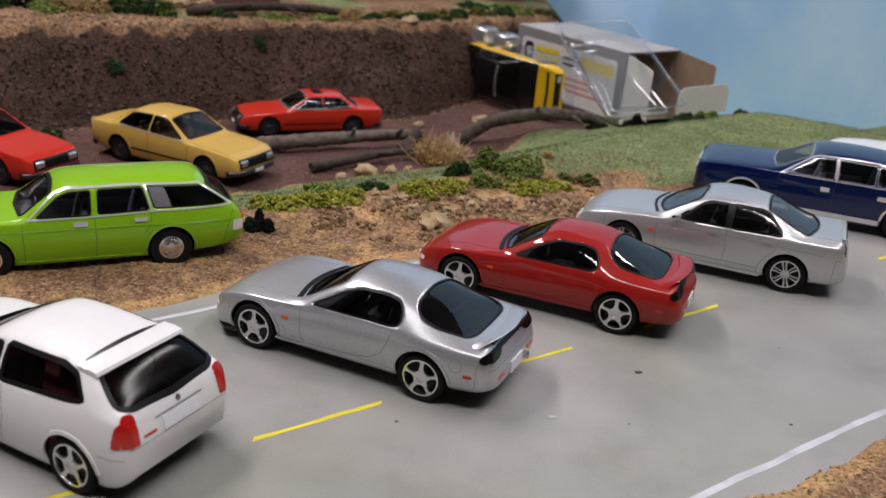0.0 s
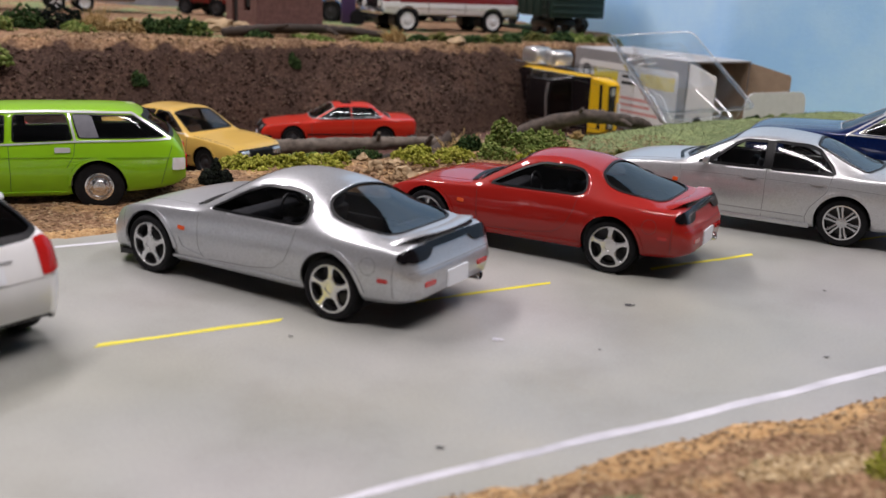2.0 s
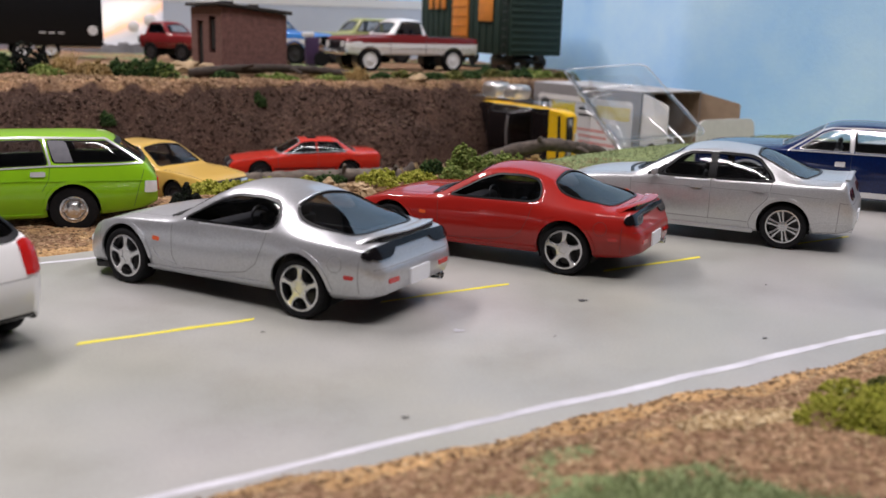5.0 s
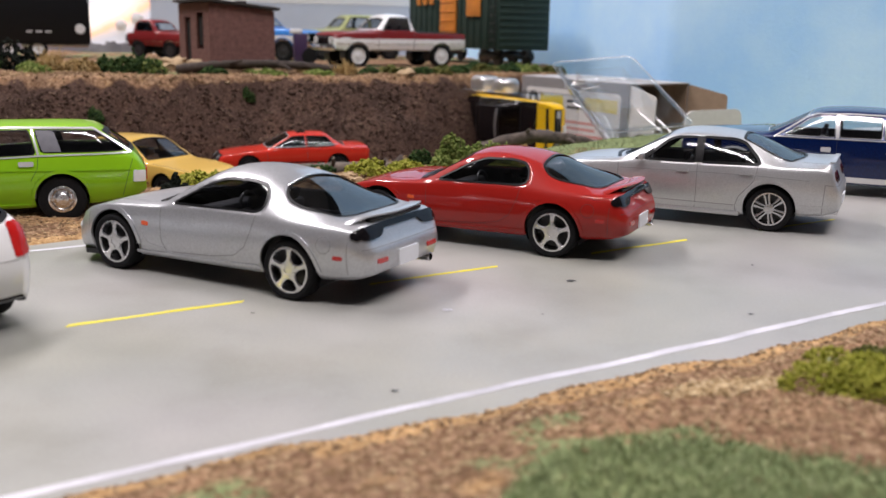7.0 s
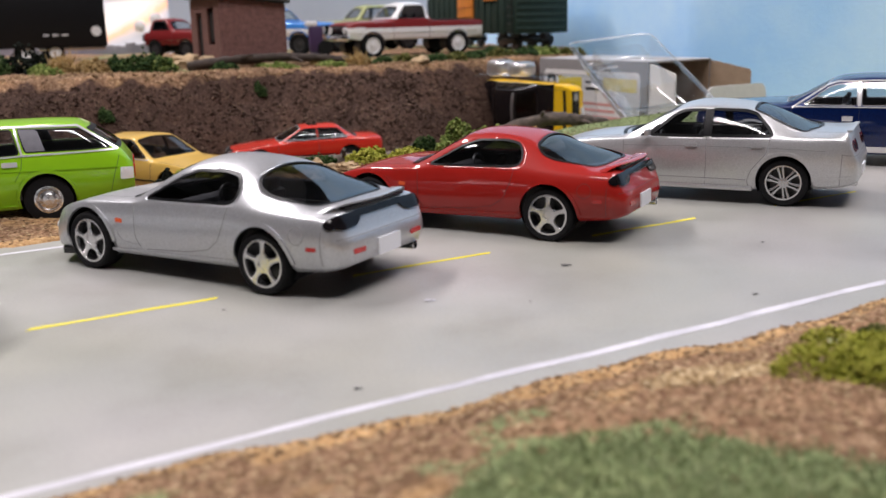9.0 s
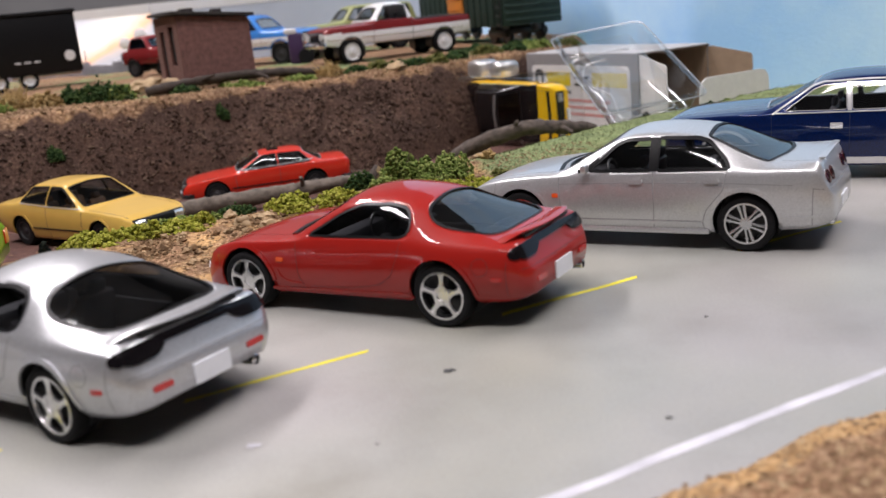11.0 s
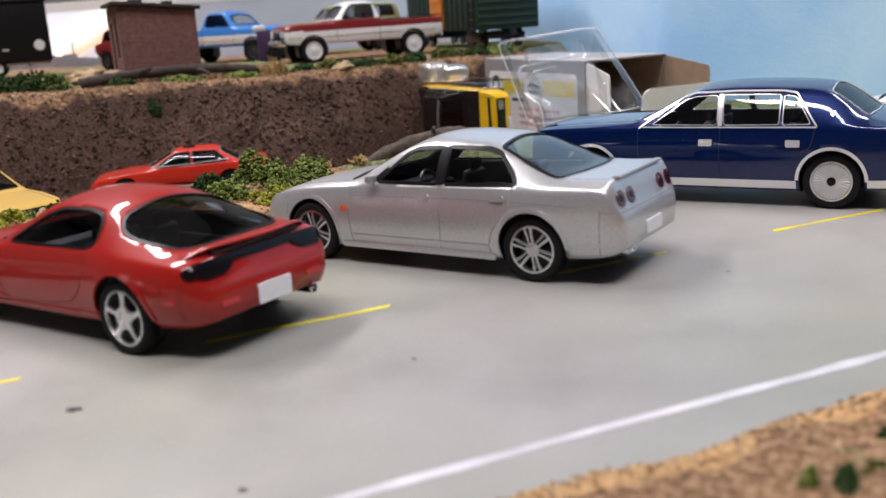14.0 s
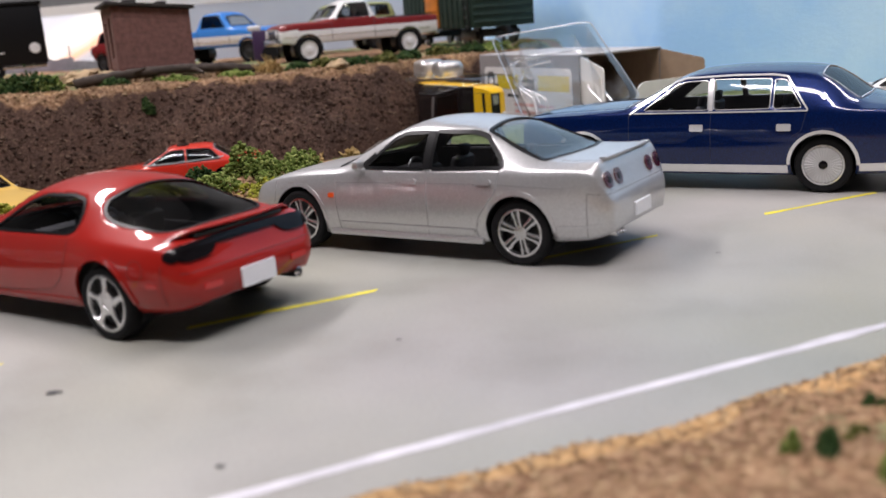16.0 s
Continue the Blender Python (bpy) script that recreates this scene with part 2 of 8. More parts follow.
class Skin:
    """A body's outer surface, on which panes, trims and seams are laid. Views: left, right, top, front, rear."""

    def __init__(self, bm):
        self.tree = BVHTree.FromBMesh(bm)

    def at(self, view, a, b, off=0.0):
        far = 200
        eye, way = {"left": ((a, far, b), (0, -1, 0)), "right": ((a, -far, b), (0, 1, 0)), "top": ((a, b, far), (0, 0, -1)),
                    "front": ((far, a, b), (-1, 0, 0)), "rear": ((-far, a, b), (1, 0, 0))}[view]
        place, normal, _, _ = self.tree.ray_cast(Vector(eye), Vector(way))
        if place is None:
            guess = {"left": (a, 14, b), "right": (a, -14, b), "top": (a, b, 20), "front": (34, a, b), "rear": (-34, a, b)}[view]
            place, normal, _, _ = self.tree.find_nearest(Vector(guess))
        if normal.dot(Vector(way)) > 0:
            normal = -normal
        return place + normal * off, normal

    def fill(self, bm, view, poly, off=0.05, na=14, nb=6, thick=0.0):
        """A sheet over a polygon of the view, on the skin, with a skirt where it is thick."""
        poly = [tuple(p) for p in poly]
        lo, hi = min(p[0] for p in poly), max(p[0] for p in poly)
        rows = []
        for i in range(na + 1):
            u = 0.5 - 0.5 * math.cos(math.pi * i / na)
            a = lo + (hi - lo) * min(max(u, 0.004), 0.996)
            cross = []
            for (ax, ay), (bx, by) in zip(poly, poly[1:] + poly[:1]):
                if (ax > a) != (bx > a):
                    cross.append(ay + (by - ay) * (a - ax) / (bx - ax))
            if len(cross) < 2:
                continue
            b0, b1 = min(cross), max(cross)
            rows.append([self.at(view, a, b0 + (b1 - b0) * j / nb, off) for j in range(nb + 1)])
        grid = [[bm.verts.new(p) for p, _ in row] for row in rows]
        start = len(bm.faces)
        for r, s in zip(grid, grid[1:]):
            for j in range(nb):
                bm.faces.new((r[j], s[j], s[j + 1], r[j + 1]))
        if thick:
            n = len(rows)
            rim = [(0, j) for j in range(nb)] + [(i, nb) for i in range(n - 1)] + [(n - 1, j) for j in range(nb, 0, -1)] + [(i, 0) for i in range(n - 1, 0, -1)]
            low = [bm.verts.new(rows[i][j][0] - rows[i][j][1] * thick) for i, j in rim]
            for k in range(len(rim)):
                (i, j), (i2, j2) = rim[k], rim[(k + 1) % len(rim)]
                bm.faces.new((grid[i][j], grid[i2][j2], low[(k + 1) % len(rim)], low[k]))
        bmesh.ops.recalc_face_normals(bm, faces=bm.faces)

    def stroke(self, bm, view, path, width, off=0.06, closed=False, inner=False, step=0.8):
        """A raised strip along a path of the view: a seam, a trim or a window's rubber."""
        pts = resample(path, step, closed)
        if closed and len(pts) > 3 and (pts[0] - pts[-1]).length < step * 0.5:
            pts.pop()
        n = len(pts)
        area = sum(pts[i].x * pts[(i + 1) % n].y - pts[(i + 1) % n].x * pts[i].y for i in range(n))
        rows = []
        for i, p in enumerate(pts):
            d = (pts[(i + 1) % n] - pts[i - 1]) if closed else (pts[min(i + 1, n - 1)] - pts[max(i - 1, 0)])
            d.normalize()
            side = Vector((-d.y, d.x))
            if inner:
                if area < 0:
                    side = -side
                a, b = p - side * min(0.3, width * 0.5), p + side * width
            else:
                a, b = p - side * width / 2, p + side * width / 2
            pa, na = self.at(view, a.x, a.y, off)
            pb, nb = self.at(view, b.x, b.y, off)
            rows.append([pa - na * (off + 0.12), pa, pb, pb - nb * (off + 0.12)])
        grid = [[bm.verts.new(p) for p in row] for row in rows]
        for r, s in list(zip(grid, grid[1:])) + ([(grid[-1], grid[0])] if closed else []):
            for j in range(3):
                bm.faces.new((r[j], s[j], s[j + 1], r[j + 1]))
        bmesh.ops.recalc_face_normals(bm, faces=bm.faces)


def cut(bm, skin, view, poly, keep=None):
    """Opens the shell inside a polygon of the view and fits the edge to its outline."""
    poly = [tuple(p) for p in poly]
    pick = {"left": (0, 2), "right": (0, 2), "top": (0, 1), "front": (1, 2), "rear": (1, 2)}[view]
    ok = {"left": lambda c, n: c.y > 3 and n.y > 0.1, "right": lambda c, n: c.y < -3 and n.y < -0.1, "top": lambda c, n: n.z > 0.12,
          "front": lambda c, n: n.x > 0.15, "rear": lambda c, n: n.x < -0.15}[view]
    lo = [min(p[k] for p in poly) for k in (0, 1)]
    hi = [max(p[k] for p in poly) for k in (0, 1)]
    dead = []
    for f in bm.faces:
        c = f.calc_center_median()
        p = (c[pick[0]], c[pick[1]])
        if lo[0] <= p[0] <= hi[0] and lo[1] <= p[1] <= hi[1] and ok(c, f.normal) and (keep is None or keep(c)) and inside(p, poly):
            dead.append(f)
    edge = {v for f in dead for v in f.verts}
    bmesh.ops.delete(bm, geom=dead, context="FACES")
    for v in edge:
        if v.is_valid and v.link_faces:
            q = nearest_on((v.co[pick[0]], v.co[pick[1]]), poly)
            if (Vector(q) - Vector((v.co[pick[0]], v.co[pick[1]]))).length < 1.1:
                v.co = skin.at(view, q[0], q[1])[0]


def shell(s, n=112):
    """A car's outer shell, lofted through cross-sections along its length."""
    f = {k: (straight if s.get("crisp") and k in ("top", "belt") else pchip)(s[k]) for k in ("bot", "belt", "top", "wlow", "wmid", "wbelt", "wtop", "drop")}
    x0, x1 = s["x"]
    bm = bmesh.new()
    rings = []
    nl, ns, nr = 12, 12, 10
    us = [i / n for i in range(n + 1)]
    xs = [x0 + (x1 - x0) * (0.72 * u + 0.28 * (0.5 - 0.5 * math.cos(math.pi * u))) for u in us]
    v = {}
    for k in f:
        a = np.array([f[k](x) for x in xs])
        for _ in range(s.get("top_passes", 5) if k == "top" else s.get("passes", 14)):
            a[2:-2] = 0.25 * a[1:-3] + 0.5 * a[2:-2] + 0.25 * a[3:-1]
        v[k] = a
    for i, x in enumerate(xs):
        bot, belt, wl, wm, wb, wt, drop = (float(v[k][i]) for k in ("bot", "belt", "wlow", "wmid", "wbelt", "wtop", "drop"))
        top = max(float(v["top"][i]), belt + 0.12)
        drop = min(drop, (top - belt) * 0.8)
        half = []
        for j in range(nl):
            q = j / nl
            y = wl * (1 - q) * (1 - 2 * q) + wm * 4 * q * (1 - q) + wb * q * (2 * q - 1)
            half.append(Vector((x, y, bot + (belt - bot) * q)))
        for j in range(ns):
            q = j / ns
            half.append(Vector((x, wb + (wt - wb) * q + 0.35 * math.sin(math.pi * q) * min(1, (top - belt) / 6), belt + (top - drop - belt) * q)))
        for j in range(nr + 1):
            y = wt * (1 - j / nr)
            half.append(Vector((x, y, top - drop * (y / wt) ** 2)))
        k = nl + ns
        for _ in range(s.get("soften", 3)):
            old = [p.copy() for p in half]
            for j in list(range(k - 3, k + 4)) + [nl, nl - 1, nl + 1, nl - 2, nl + 2]:
                half[j] = old[j] * 0.5 + (old[j - 1] + old[j + 1]) * 0.25
        half[-1].y = 0
        rings.append([bm.verts.new(p) for p in half] + [bm.verts.new((p.x, -p.y, p.z)) for p in reversed(half[:-1])])
    for a, b in zip(rings, rings[1:]):
        for j in range(len(a) - 1):
            bm.faces.new((a[j], a[j + 1], b[j + 1], b[j]))
    bm.faces.new(rings[0])
    bm.faces.new(list(reversed(rings[-1])))
    bmesh.ops.recalc_face_normals(bm, faces=bm.faces)
    if sum(fc.normal.z for fc in bm.faces if fc.calc_center_median().z > s["belt"][0][1]) < 0:
        bmesh.ops.reverse_faces(bm, faces=bm.faces)
    bm.normal_update()
    return bm


def circle(c, r, n=44):
    return [(c[0] + r * math.cos(2 * math.pi * i / n), c[1] + r * math.sin(2 * math.pi * i / n)) for i in range(n)]


# ---- wheels (outer face towards +y) ----
WHEELS = {}


def wheel_set(style, r, width, car, places):
    """Four wheels under a car: the first is built, the others share its meshes."""
    rim_r = r * {"star": 0.75, "mesh": 0.72, "finned": 0.71, "cap": 0.56, "white": 0.66, "steel": 0.62}[style]
    h = width / 2
    key = (style, r, width)
    if key not in WHEELS:
        bm = bmesh.new()
        lathe(bm, [(rim_r, -h), (r * 0.90, -h), (r * 0.97, -h * 0.9), (r, -h * 0.6), (r, h * 0.6), (r * 0.975, h * 0.88), (r * 0.91, h), (rim_r * 1.04, h * 0.97), (rim_r, h * 0.8)], 40)
        tyre = part("tyre", bm, TYRE, None, "black rubber tyre")
        bm = bmesh.new()
        lip = h * 0.86
        lathe(bm, [(rim_r * 1.02, lip - 0.2), (rim_r * 1.02, lip + 0.1), (rim_r * 0.93, lip + 0.12), (rim_r * 0.90, lip - 0.15), (rim_r * 0.88, h * 0.2)], 40)
        rim = part("rim", bm, CHROME if style == "cap" else ALLOY if style == "mesh" else WHITE_WHEEL if style == "white" else CABIN if style == "steel" else ALLOY, None)
        # Added black disc behind the spokes darkens the gaps between them.
        bm = bmesh.new()
        lathe(bm, [(rim_r * 0.9, h * 0.25), (rim_r * 0.85, -h * 0.1), (0.02, -h * 0.15)], 24)
        WHEELS[(key, "back")] = part("wheel_back", bm, BLACK, None, "black wheel back")
        bm = bmesh.new()
        if style == "star":
            for k in range(5):
                w = 2 * math.pi * k / 5 + math.pi / 2
                sp = [(0.7, -0.65), (1.25, -0.8), (1.7, -0.5), (2.3, -0.4), (rim_r * 0.83, -0.48), (rim_r * 0.93, -0.85), (rim_r * 0.93, 0.85), (rim_r * 0.83, 0.48), (2.3, 0.4), (1.7, 0.5), (1.25, 0.8), (0.7, 0.65)]
                spoke(bm, sp, w, lip - 0.45, lip + 0.1, 0.25)
            lathe(bm, [(1.5, lip - 0.4), (1.45, lip + 0.12), (0.75, lip + 0.14), (0.7, lip + 0.02), (0.02, lip + 0.02)], 24)
            for k in range(5):
                w = 2 * math.pi * k / 5 + math.pi / 2 + 0.6
                lathe(bm, [(0.17, lip), (0.17, lip + 0.22), (0.01, lip + 0.22)], 8, "y", (1.05 * math.cos(w), 0, 1.05 * math.sin(w)))
            face = part("spokes", bm, ALLOY, None, "five-spoke silver alloy face")
        elif style == "mesh":
            for k in range(6):
                w = 2 * math.pi * k / 6 + 0.3
                for o in (-0.42, 0.42):
                    sp = [(0.9, o * 0.9 - 0.12), (rim_r * 0.66, o * 1.05 - 0.13), (rim_r * 0.95, o * 1.45 - 0.2), (rim_r * 0.95, o * 1.45 + 0.2), (rim_r * 0.66, o * 1.05 + 0.13), (0.9, o * 0.9 + 0.12)]
                    spoke(bm, sp, w, lip - 0.5, lip - 0.02, 0.12)
                    wn = w + math.atan2(o * 1.15, rim_r * 0.74)
                    spoke(bm, [(rim_r * 0.70, -0.26 - o * 0.1), (rim_r * 0.78, -0.26 - o * 0.1), (rim_r * 0.78, 0.26 - o * 0.1), (rim_r * 0.70, 0.26 - o * 0.1)], wn, lip - 0.5, lip - 0.08, 0.05)
            lathe(bm, [(1.15, lip - 0.5), (1.1, lip - 0.05), (0.5, lip + 0.05), (0.02, lip + 0.05)], 24)
            face = part("spokes", bm, DARK_ALLOY, None, "six twin spokes of grey alloy")
        elif style == "finned":
            lathe(bm, [(rim_r * 0.95, lip - 0.3), (rim_r * 0.9, lip - 0.12), (1.0, lip - 0.02), (0.02, lip)], 40)
            for k in range(32):
                w = 2 * math.pi * k / 32
                spoke(bm, [(1.25, -0.07), (rim_r * 0.9, -0.14), (rim_r * 0.9, 0.14), (1.25, 0.07)], w, lip - 0.2, lip + 0.12, 0.05)
            face = part("spokes", bm, FINNED, None, "finned silver wheel cover")
            bm = bmesh.new()
            lathe(bm, [(0.85, lip - 0.1), (0.8, lip + 0.16), (0.55, lip + 0.24), (0.02, lip + 0.24)], 20)
            WHEELS[(key, "cap")] = part("hub_cap", bm, LAMP_DARK, None, "dark hub badge")
        elif style == "cap":
            lathe(bm, [(rim_r * 0.98, lip - 0.1), (rim_r * 0.8, lip + 0.12), (rim_r * 0.72, lip - 0.02), (rim_r * 0.52, lip + 0.2), (rim_r * 0.42, lip + 0.42), (0.02, lip + 0.52)], 32)
            for k in range(12):
                w = 2 * math.pi * k / 12
                lathe(bm, [(0.2, lip), (0.16, lip + 0.16), (0.01, lip + 0.16)], 6, "y", (rim_r * 0.63 * math.cos(w), 0, rim_r * 0.63 * math.sin(w)))
            face = part("hub_cap", bm, ALLOY, None, "silver hub cap with round holes")
        elif style == "white":
            lathe(bm, [(rim_r * 0.95, lip - 0.6), (rim_r * 0.75, lip - 0.35), (rim_r * 0.4, lip - 0.2), (rim_r * 0.3, lip + 0.3), (0.02, lip + 0.35)], 30)
            face = part("hub_cap", bm, WHITE_WHEEL, None, "white dished wheel centre")
        else:
            lathe(bm, [(rim_r * 0.95, lip - 0.5), (rim_r * 0.7, lip - 0.2), (rim_r * 0.45, lip - 0.35), (rim_r * 0.3, lip), (0.02, lip + 0.1)], 30)
            face = part("hub_cap", bm, CABIN, None, "dull dark wheel centre")
        WHEELS[key] = (tyre, rim, face)
        fresh = True
    else:
        fresh = False
    tyre, rim, face = WHEELS[key]
    cap, back = WHEELS.get((key, "cap")), WHEELS[(key, "back")]
    for i, (x, y) in enumerate(places):
        m = Matrix.Translation((x, y, r)) @ (Matrix() if y > 0 else Matrix.Rotation(math.pi, 4, "Z"))
        first = fresh and i == 0
        hub = tyre if first else new("tyre", tyre.data)
        hub.name = "wheel"
        hub.parent = car
        hub.matrix_basis = mm(m)
        hub["label"] = "black rubber tyre on its wheel"
        for o in (rim, face, cap, back):
            if o:
                c = o if first else new(o.name.split(".")[0], o.data)
                c.parent = hub
                if "label" in o:
                    c["label"] = o["label"]


def spoke(bm, outline, turn, y0, y1, bev):
    c, s = math.cos(turn), math.sin(turn)
    n = len(outline)
    cx = sum(p[0] for p in outline) / n
    rows = []
    for y, k in ((y0, 0), (y1 - bev * 0.6, 0), (y1, bev)):
        row = []
        for a, b in outline:
            bb = b - math.copysign(min(k, abs(b) * 0.5), b)
            row.append(bm.verts.new((a * c - bb * s, y, a * s + bb * c)))
        rows.append(row)
    for r, t in zip(rows, rows[1:]):
        for i in range(n):
            bm.faces.new((r[i], r[(i + 1) % n], t[(i + 1) % n], t[i]))
    bm.faces.new(rows[-1])


def seat(car, x, y, z, material, w=6.2, back=7.5):
    bm = bmesh.new()
    box(bm, (x + 2.2, y, z + 1.2), (6.5, w, 2.4), 0.8)
    part("seat", bm, material, car)
    bm = bmesh.new()
    box(bm, (x - 1.6, y, z + back / 2 + 0.8), (1.9, w, back), 0.8, 2, Matrix.Rotation(radians(-14), 4, "Y"))
    box(bm, (x - 2.6, y, z + back + 1.6), (1.3, w * 0.5, 2.0), 0.5, 2, Matrix.Rotation(radians(-14), 4, "Y"))
    part("seat_back", bm, material, car)


def build_car(name, s, m, label, category, group=""):
    """A die-cast model car from its measures: shell, panes, trims, lamps, cabin and wheels."""
    car = empty(name, m, label, category, group)
    bm = shell(s)
    skin = Skin(bm)
    r, ra = s["r"], s.get("arch", s["r"] + 0.75)
    axles = s["axles"]
    for x in axles:
        for view in ("left", "right"):
            cut(bm, skin, view, circle((x, r + 0.15), ra), lambda c: abs(c.y) > 6)
    for poly in s.get("side", ()):
        for view in ("left", "right"):
            cut(bm, skin, view, poly)
    for view, poly in s.get("panes", ()):
        cut(bm, skin, view, poly)
    body = part("body", bm, (s["paint"], CABIN), car, s.get("body_label", ""), 38)
    if s.get("two_tone"):
        lo, hi, second = s["two_tone"]
        body.data.materials.append(second)
        for p in body.data.polygons:
            c = p.center / MM
            if (lo < c.z < hi) if lo is not None else (c.z > hi and p.normal.z > 0.3 and c.x < 22):
                p.material_index = 2
    thick = body.modifiers.new("thickness", "SOLIDIFY")
    thick.thickness, thick.offset, thick.material_offset = 0.22 * MM, -1, 1
    thick.use_quality_normals = True
    if s.get("two_tone"):
        thick.material_offset = 0
    # underside and wheel wells
    x0, x1 = s["x"]
    w = pchip(s["wmid"])
    f_bot = pchip(s["bot"])
    bm = bmesh.new()
    f_low = pchip(s["wlow"])
    rows = []
    for x in np.linspace(x0 + 0.8, x1 - 0.8, 40):
        well = any(abs(x - q) < ra for q in axles)
        y = min(f_low(x) - 0.5, 7.2 if well else 99)
        z = f_bot(x) + 0.45
        rows.append([bm.verts.new(p) for p in ((x, y, z), (x, -y, z), (x, -y, z + 0.8), (x, y, z + 0.8))])
    for a, b in zip(rows, rows[1:]):
        for k in range(4):
            bm.faces.new((a[k], a[(k + 1) % 4], b[(k + 1) % 4], b[k]))
    bm.faces.new(rows[0])
    bm.faces.new(rows[-1])
    bmesh.ops.recalc_face_normals(bm, faces=bm.faces)
    part("underside", bm, BLACK, car, "black plastic chassis", 40, False)
    for x in axles:
        for sg in (1, -1):
            bm = bmesh.new()
            rows = []
            for i in range(25):
                a = radians(-25 + 230 * i / 24)
                px, pz = x + (ra + 0.05) * math.cos(a), r + 0.15 + (ra + 0.05) * math.sin(a)
                rows.append([bm.verts.new((px, sg * (skin.at("left", px, max(pz, f_bot(px) + 0.1))[0].y - 0.25), pz)), bm.verts.new((px, sg * 7.0, pz))])
            for a, b in zip(rows, rows[1:]):
                bm.faces.new((a[0], b[0], b[1], a[1]))
            bm.faces.new([q[1] for q in rows])
            part("wheel_well", bm, BLACK, car)
    # panes and their frames
    glass = s.get("glass", GLASS)
    for poly in s.get("side", ()):
        for view in ("left", "right"):
            bm = bmesh.new()
            skin.fill(bm, view, poly, -0.16, 22, 8)
            pane(bm, glass, car, "side_window")
            bm = bmesh.new()
            skin.stroke(bm, view, poly, s.get("rubber", 0.42), 0.07, True, True, 0.7)
            part("window_frame", bm, s.get("frame", TRIM), car)
    for view, poly in s.get("panes", ()):
        bm = bmesh.new()
        skin.fill(bm, view, poly, -0.16, 22, 14)
        pane(bm, s.get("screen", glass), car, "windscreen" if sum(p[0] for p in poly) / len(poly) > 0 and view == "top" else "rear_window")
        bm = bmesh.new()
        skin.stroke(bm, view, poly, s.get("rubber2", 0.5), 0.07, True, True, 0.7)
        part("window_frame", bm, s.get("frame2", TRIM), car)
    for view, path, width, mat, nm in s.get("lines", ()):
        for v in (("left", "right") if view == "side" else (view,)):
            bm = bmesh.new()
            skin.stroke(bm, v, path, width, 0.03 if mat is GAP else 0.16)
            part(nm, bm, s.get("gap", GAP) if mat is GAP else mat, car)
    for view, poly, mat, nm, thickness in s.get("pads", ()):
        for v in (("left", "right") if view == "side" else (view,)):
            bm = bmesh.new()
            skin.fill(bm, v, poly, thickness, 12, 5, thickness + 0.25)
            part(nm, bm, mat, car)
    if s.get("lips", True):
        for x in axles:
            for v in ("left", "right"):
                bm = bmesh.new()
                skin.stroke(bm, v, [(x + (ra + 0.3) * math.cos(a), r + 0.15 + (ra + 0.3) * math.sin(a)) for a in np.linspace(0.05, math.pi - 0.05, 30)], 0.62, s.get("flare", 0.2))
                part("wheel_arch", bm, s["paint"], car)
    cab = s.get("cabin")
    if cab:
        mat, xs, z = cab
        for x, per in xs:
            for y in per:
                seat(car, x, y, z, mat, 6.0, s.get("seat_back", 7.5))
        xf = xs[0][0]
        bm = bmesh.new()
        box(bm, (xf + 10.5, 0, z + 5.0), (4.0, w(0) * 2 - 5, 3.4), 0.9)
        part("dashboard", bm, mat, car)
        bm = bmesh.new()
        ring = [(xf + 7.2 + 0.6 * math.cos(2 * math.pi * i / 16), -5.2 * s.get("drive", 1) + 2.5 * math.sin(2 * math.pi * i / 16), z + 6.0 + 2.4 * math.cos(2 * math.pi * i / 16)) for i in range(16)]
        tube(bm, ring, 0.28, 6, None, True)
        part("steering_wheel", bm, BLACK, car)
        bm = bmesh.new()
        box(bm, (xf - 2, 0, z - 0.2), (24, w(0) * 2 - 3.5, 0.8), 0.2)
        for sg in (1, -1):
            box(bm, (xf - 3, sg * (w(0) - 1.5), z + 2.8), (26, 0.8, 5.4), 0.2)
        part("cabin_tub", bm, mat, car)
    y = s["track"]
    wheel_set(s["wheel"], r, s.get("tyre_w", 3.5), car, [(axles[0], y), (axles[1], y), (axles[0], -y), (axles[1], -y)])
    return car, skin


def pane(bm, material, car, name):
    ob = part(name, bm, material, car)
    ob.visible_shadow = False
    return ob

LOW = -16.4


# ---- the layout: backdrop, ground, road ----
def step(a, b, x):
    t = min(1.0, max(0.0, (x - a) / (b - a)))
    return t * t * (3 - 2 * t)


def fbm(x, y, scale, octaves=4, seed=0.0):
    return noise.fractal(Vector((x / scale + seed, y / scale - seed, seed * 0.37)), 1.0, 2.0, octaves)


def far_edge(x):
    return 233.0 + 0.74 * x + 1.2 * math.sin(x * 0.11)


def near_edge(x):
    return 96.2 + 0.700 * x + 1.0 * math.sin(x * 0.16 + 1.0) + 0.6 * math.sin(x * 0.41)


def rim_y(x):
    """The plan line of the cliff's upper edge."""
    return float(np.interp(x, [-420, -250, -185, -150, -88, -20, 10, 40, 60, 120, 300], [330, 350, 392, 412, 456, 489, 518, 548, 565, 590, 660]))


def base_y(x):
    return float(np.interp(x, [-420, -250, -185, -106, -25, 5, 30, 60, 120, 300], [290, 315, 352, 414, 446, 486, 518, 545, 570, 640]))


def lane_edge(x):
    """How far beyond the road the lower lane begins."""
    return 110 + 0.35 * min(60, max(0, x))


def turf_edge(x):
    """How far from the road the near verge's turf begins."""
    return 21.5 + (0.045 if x < 37 else 0.028) * (x - 37) ** 2


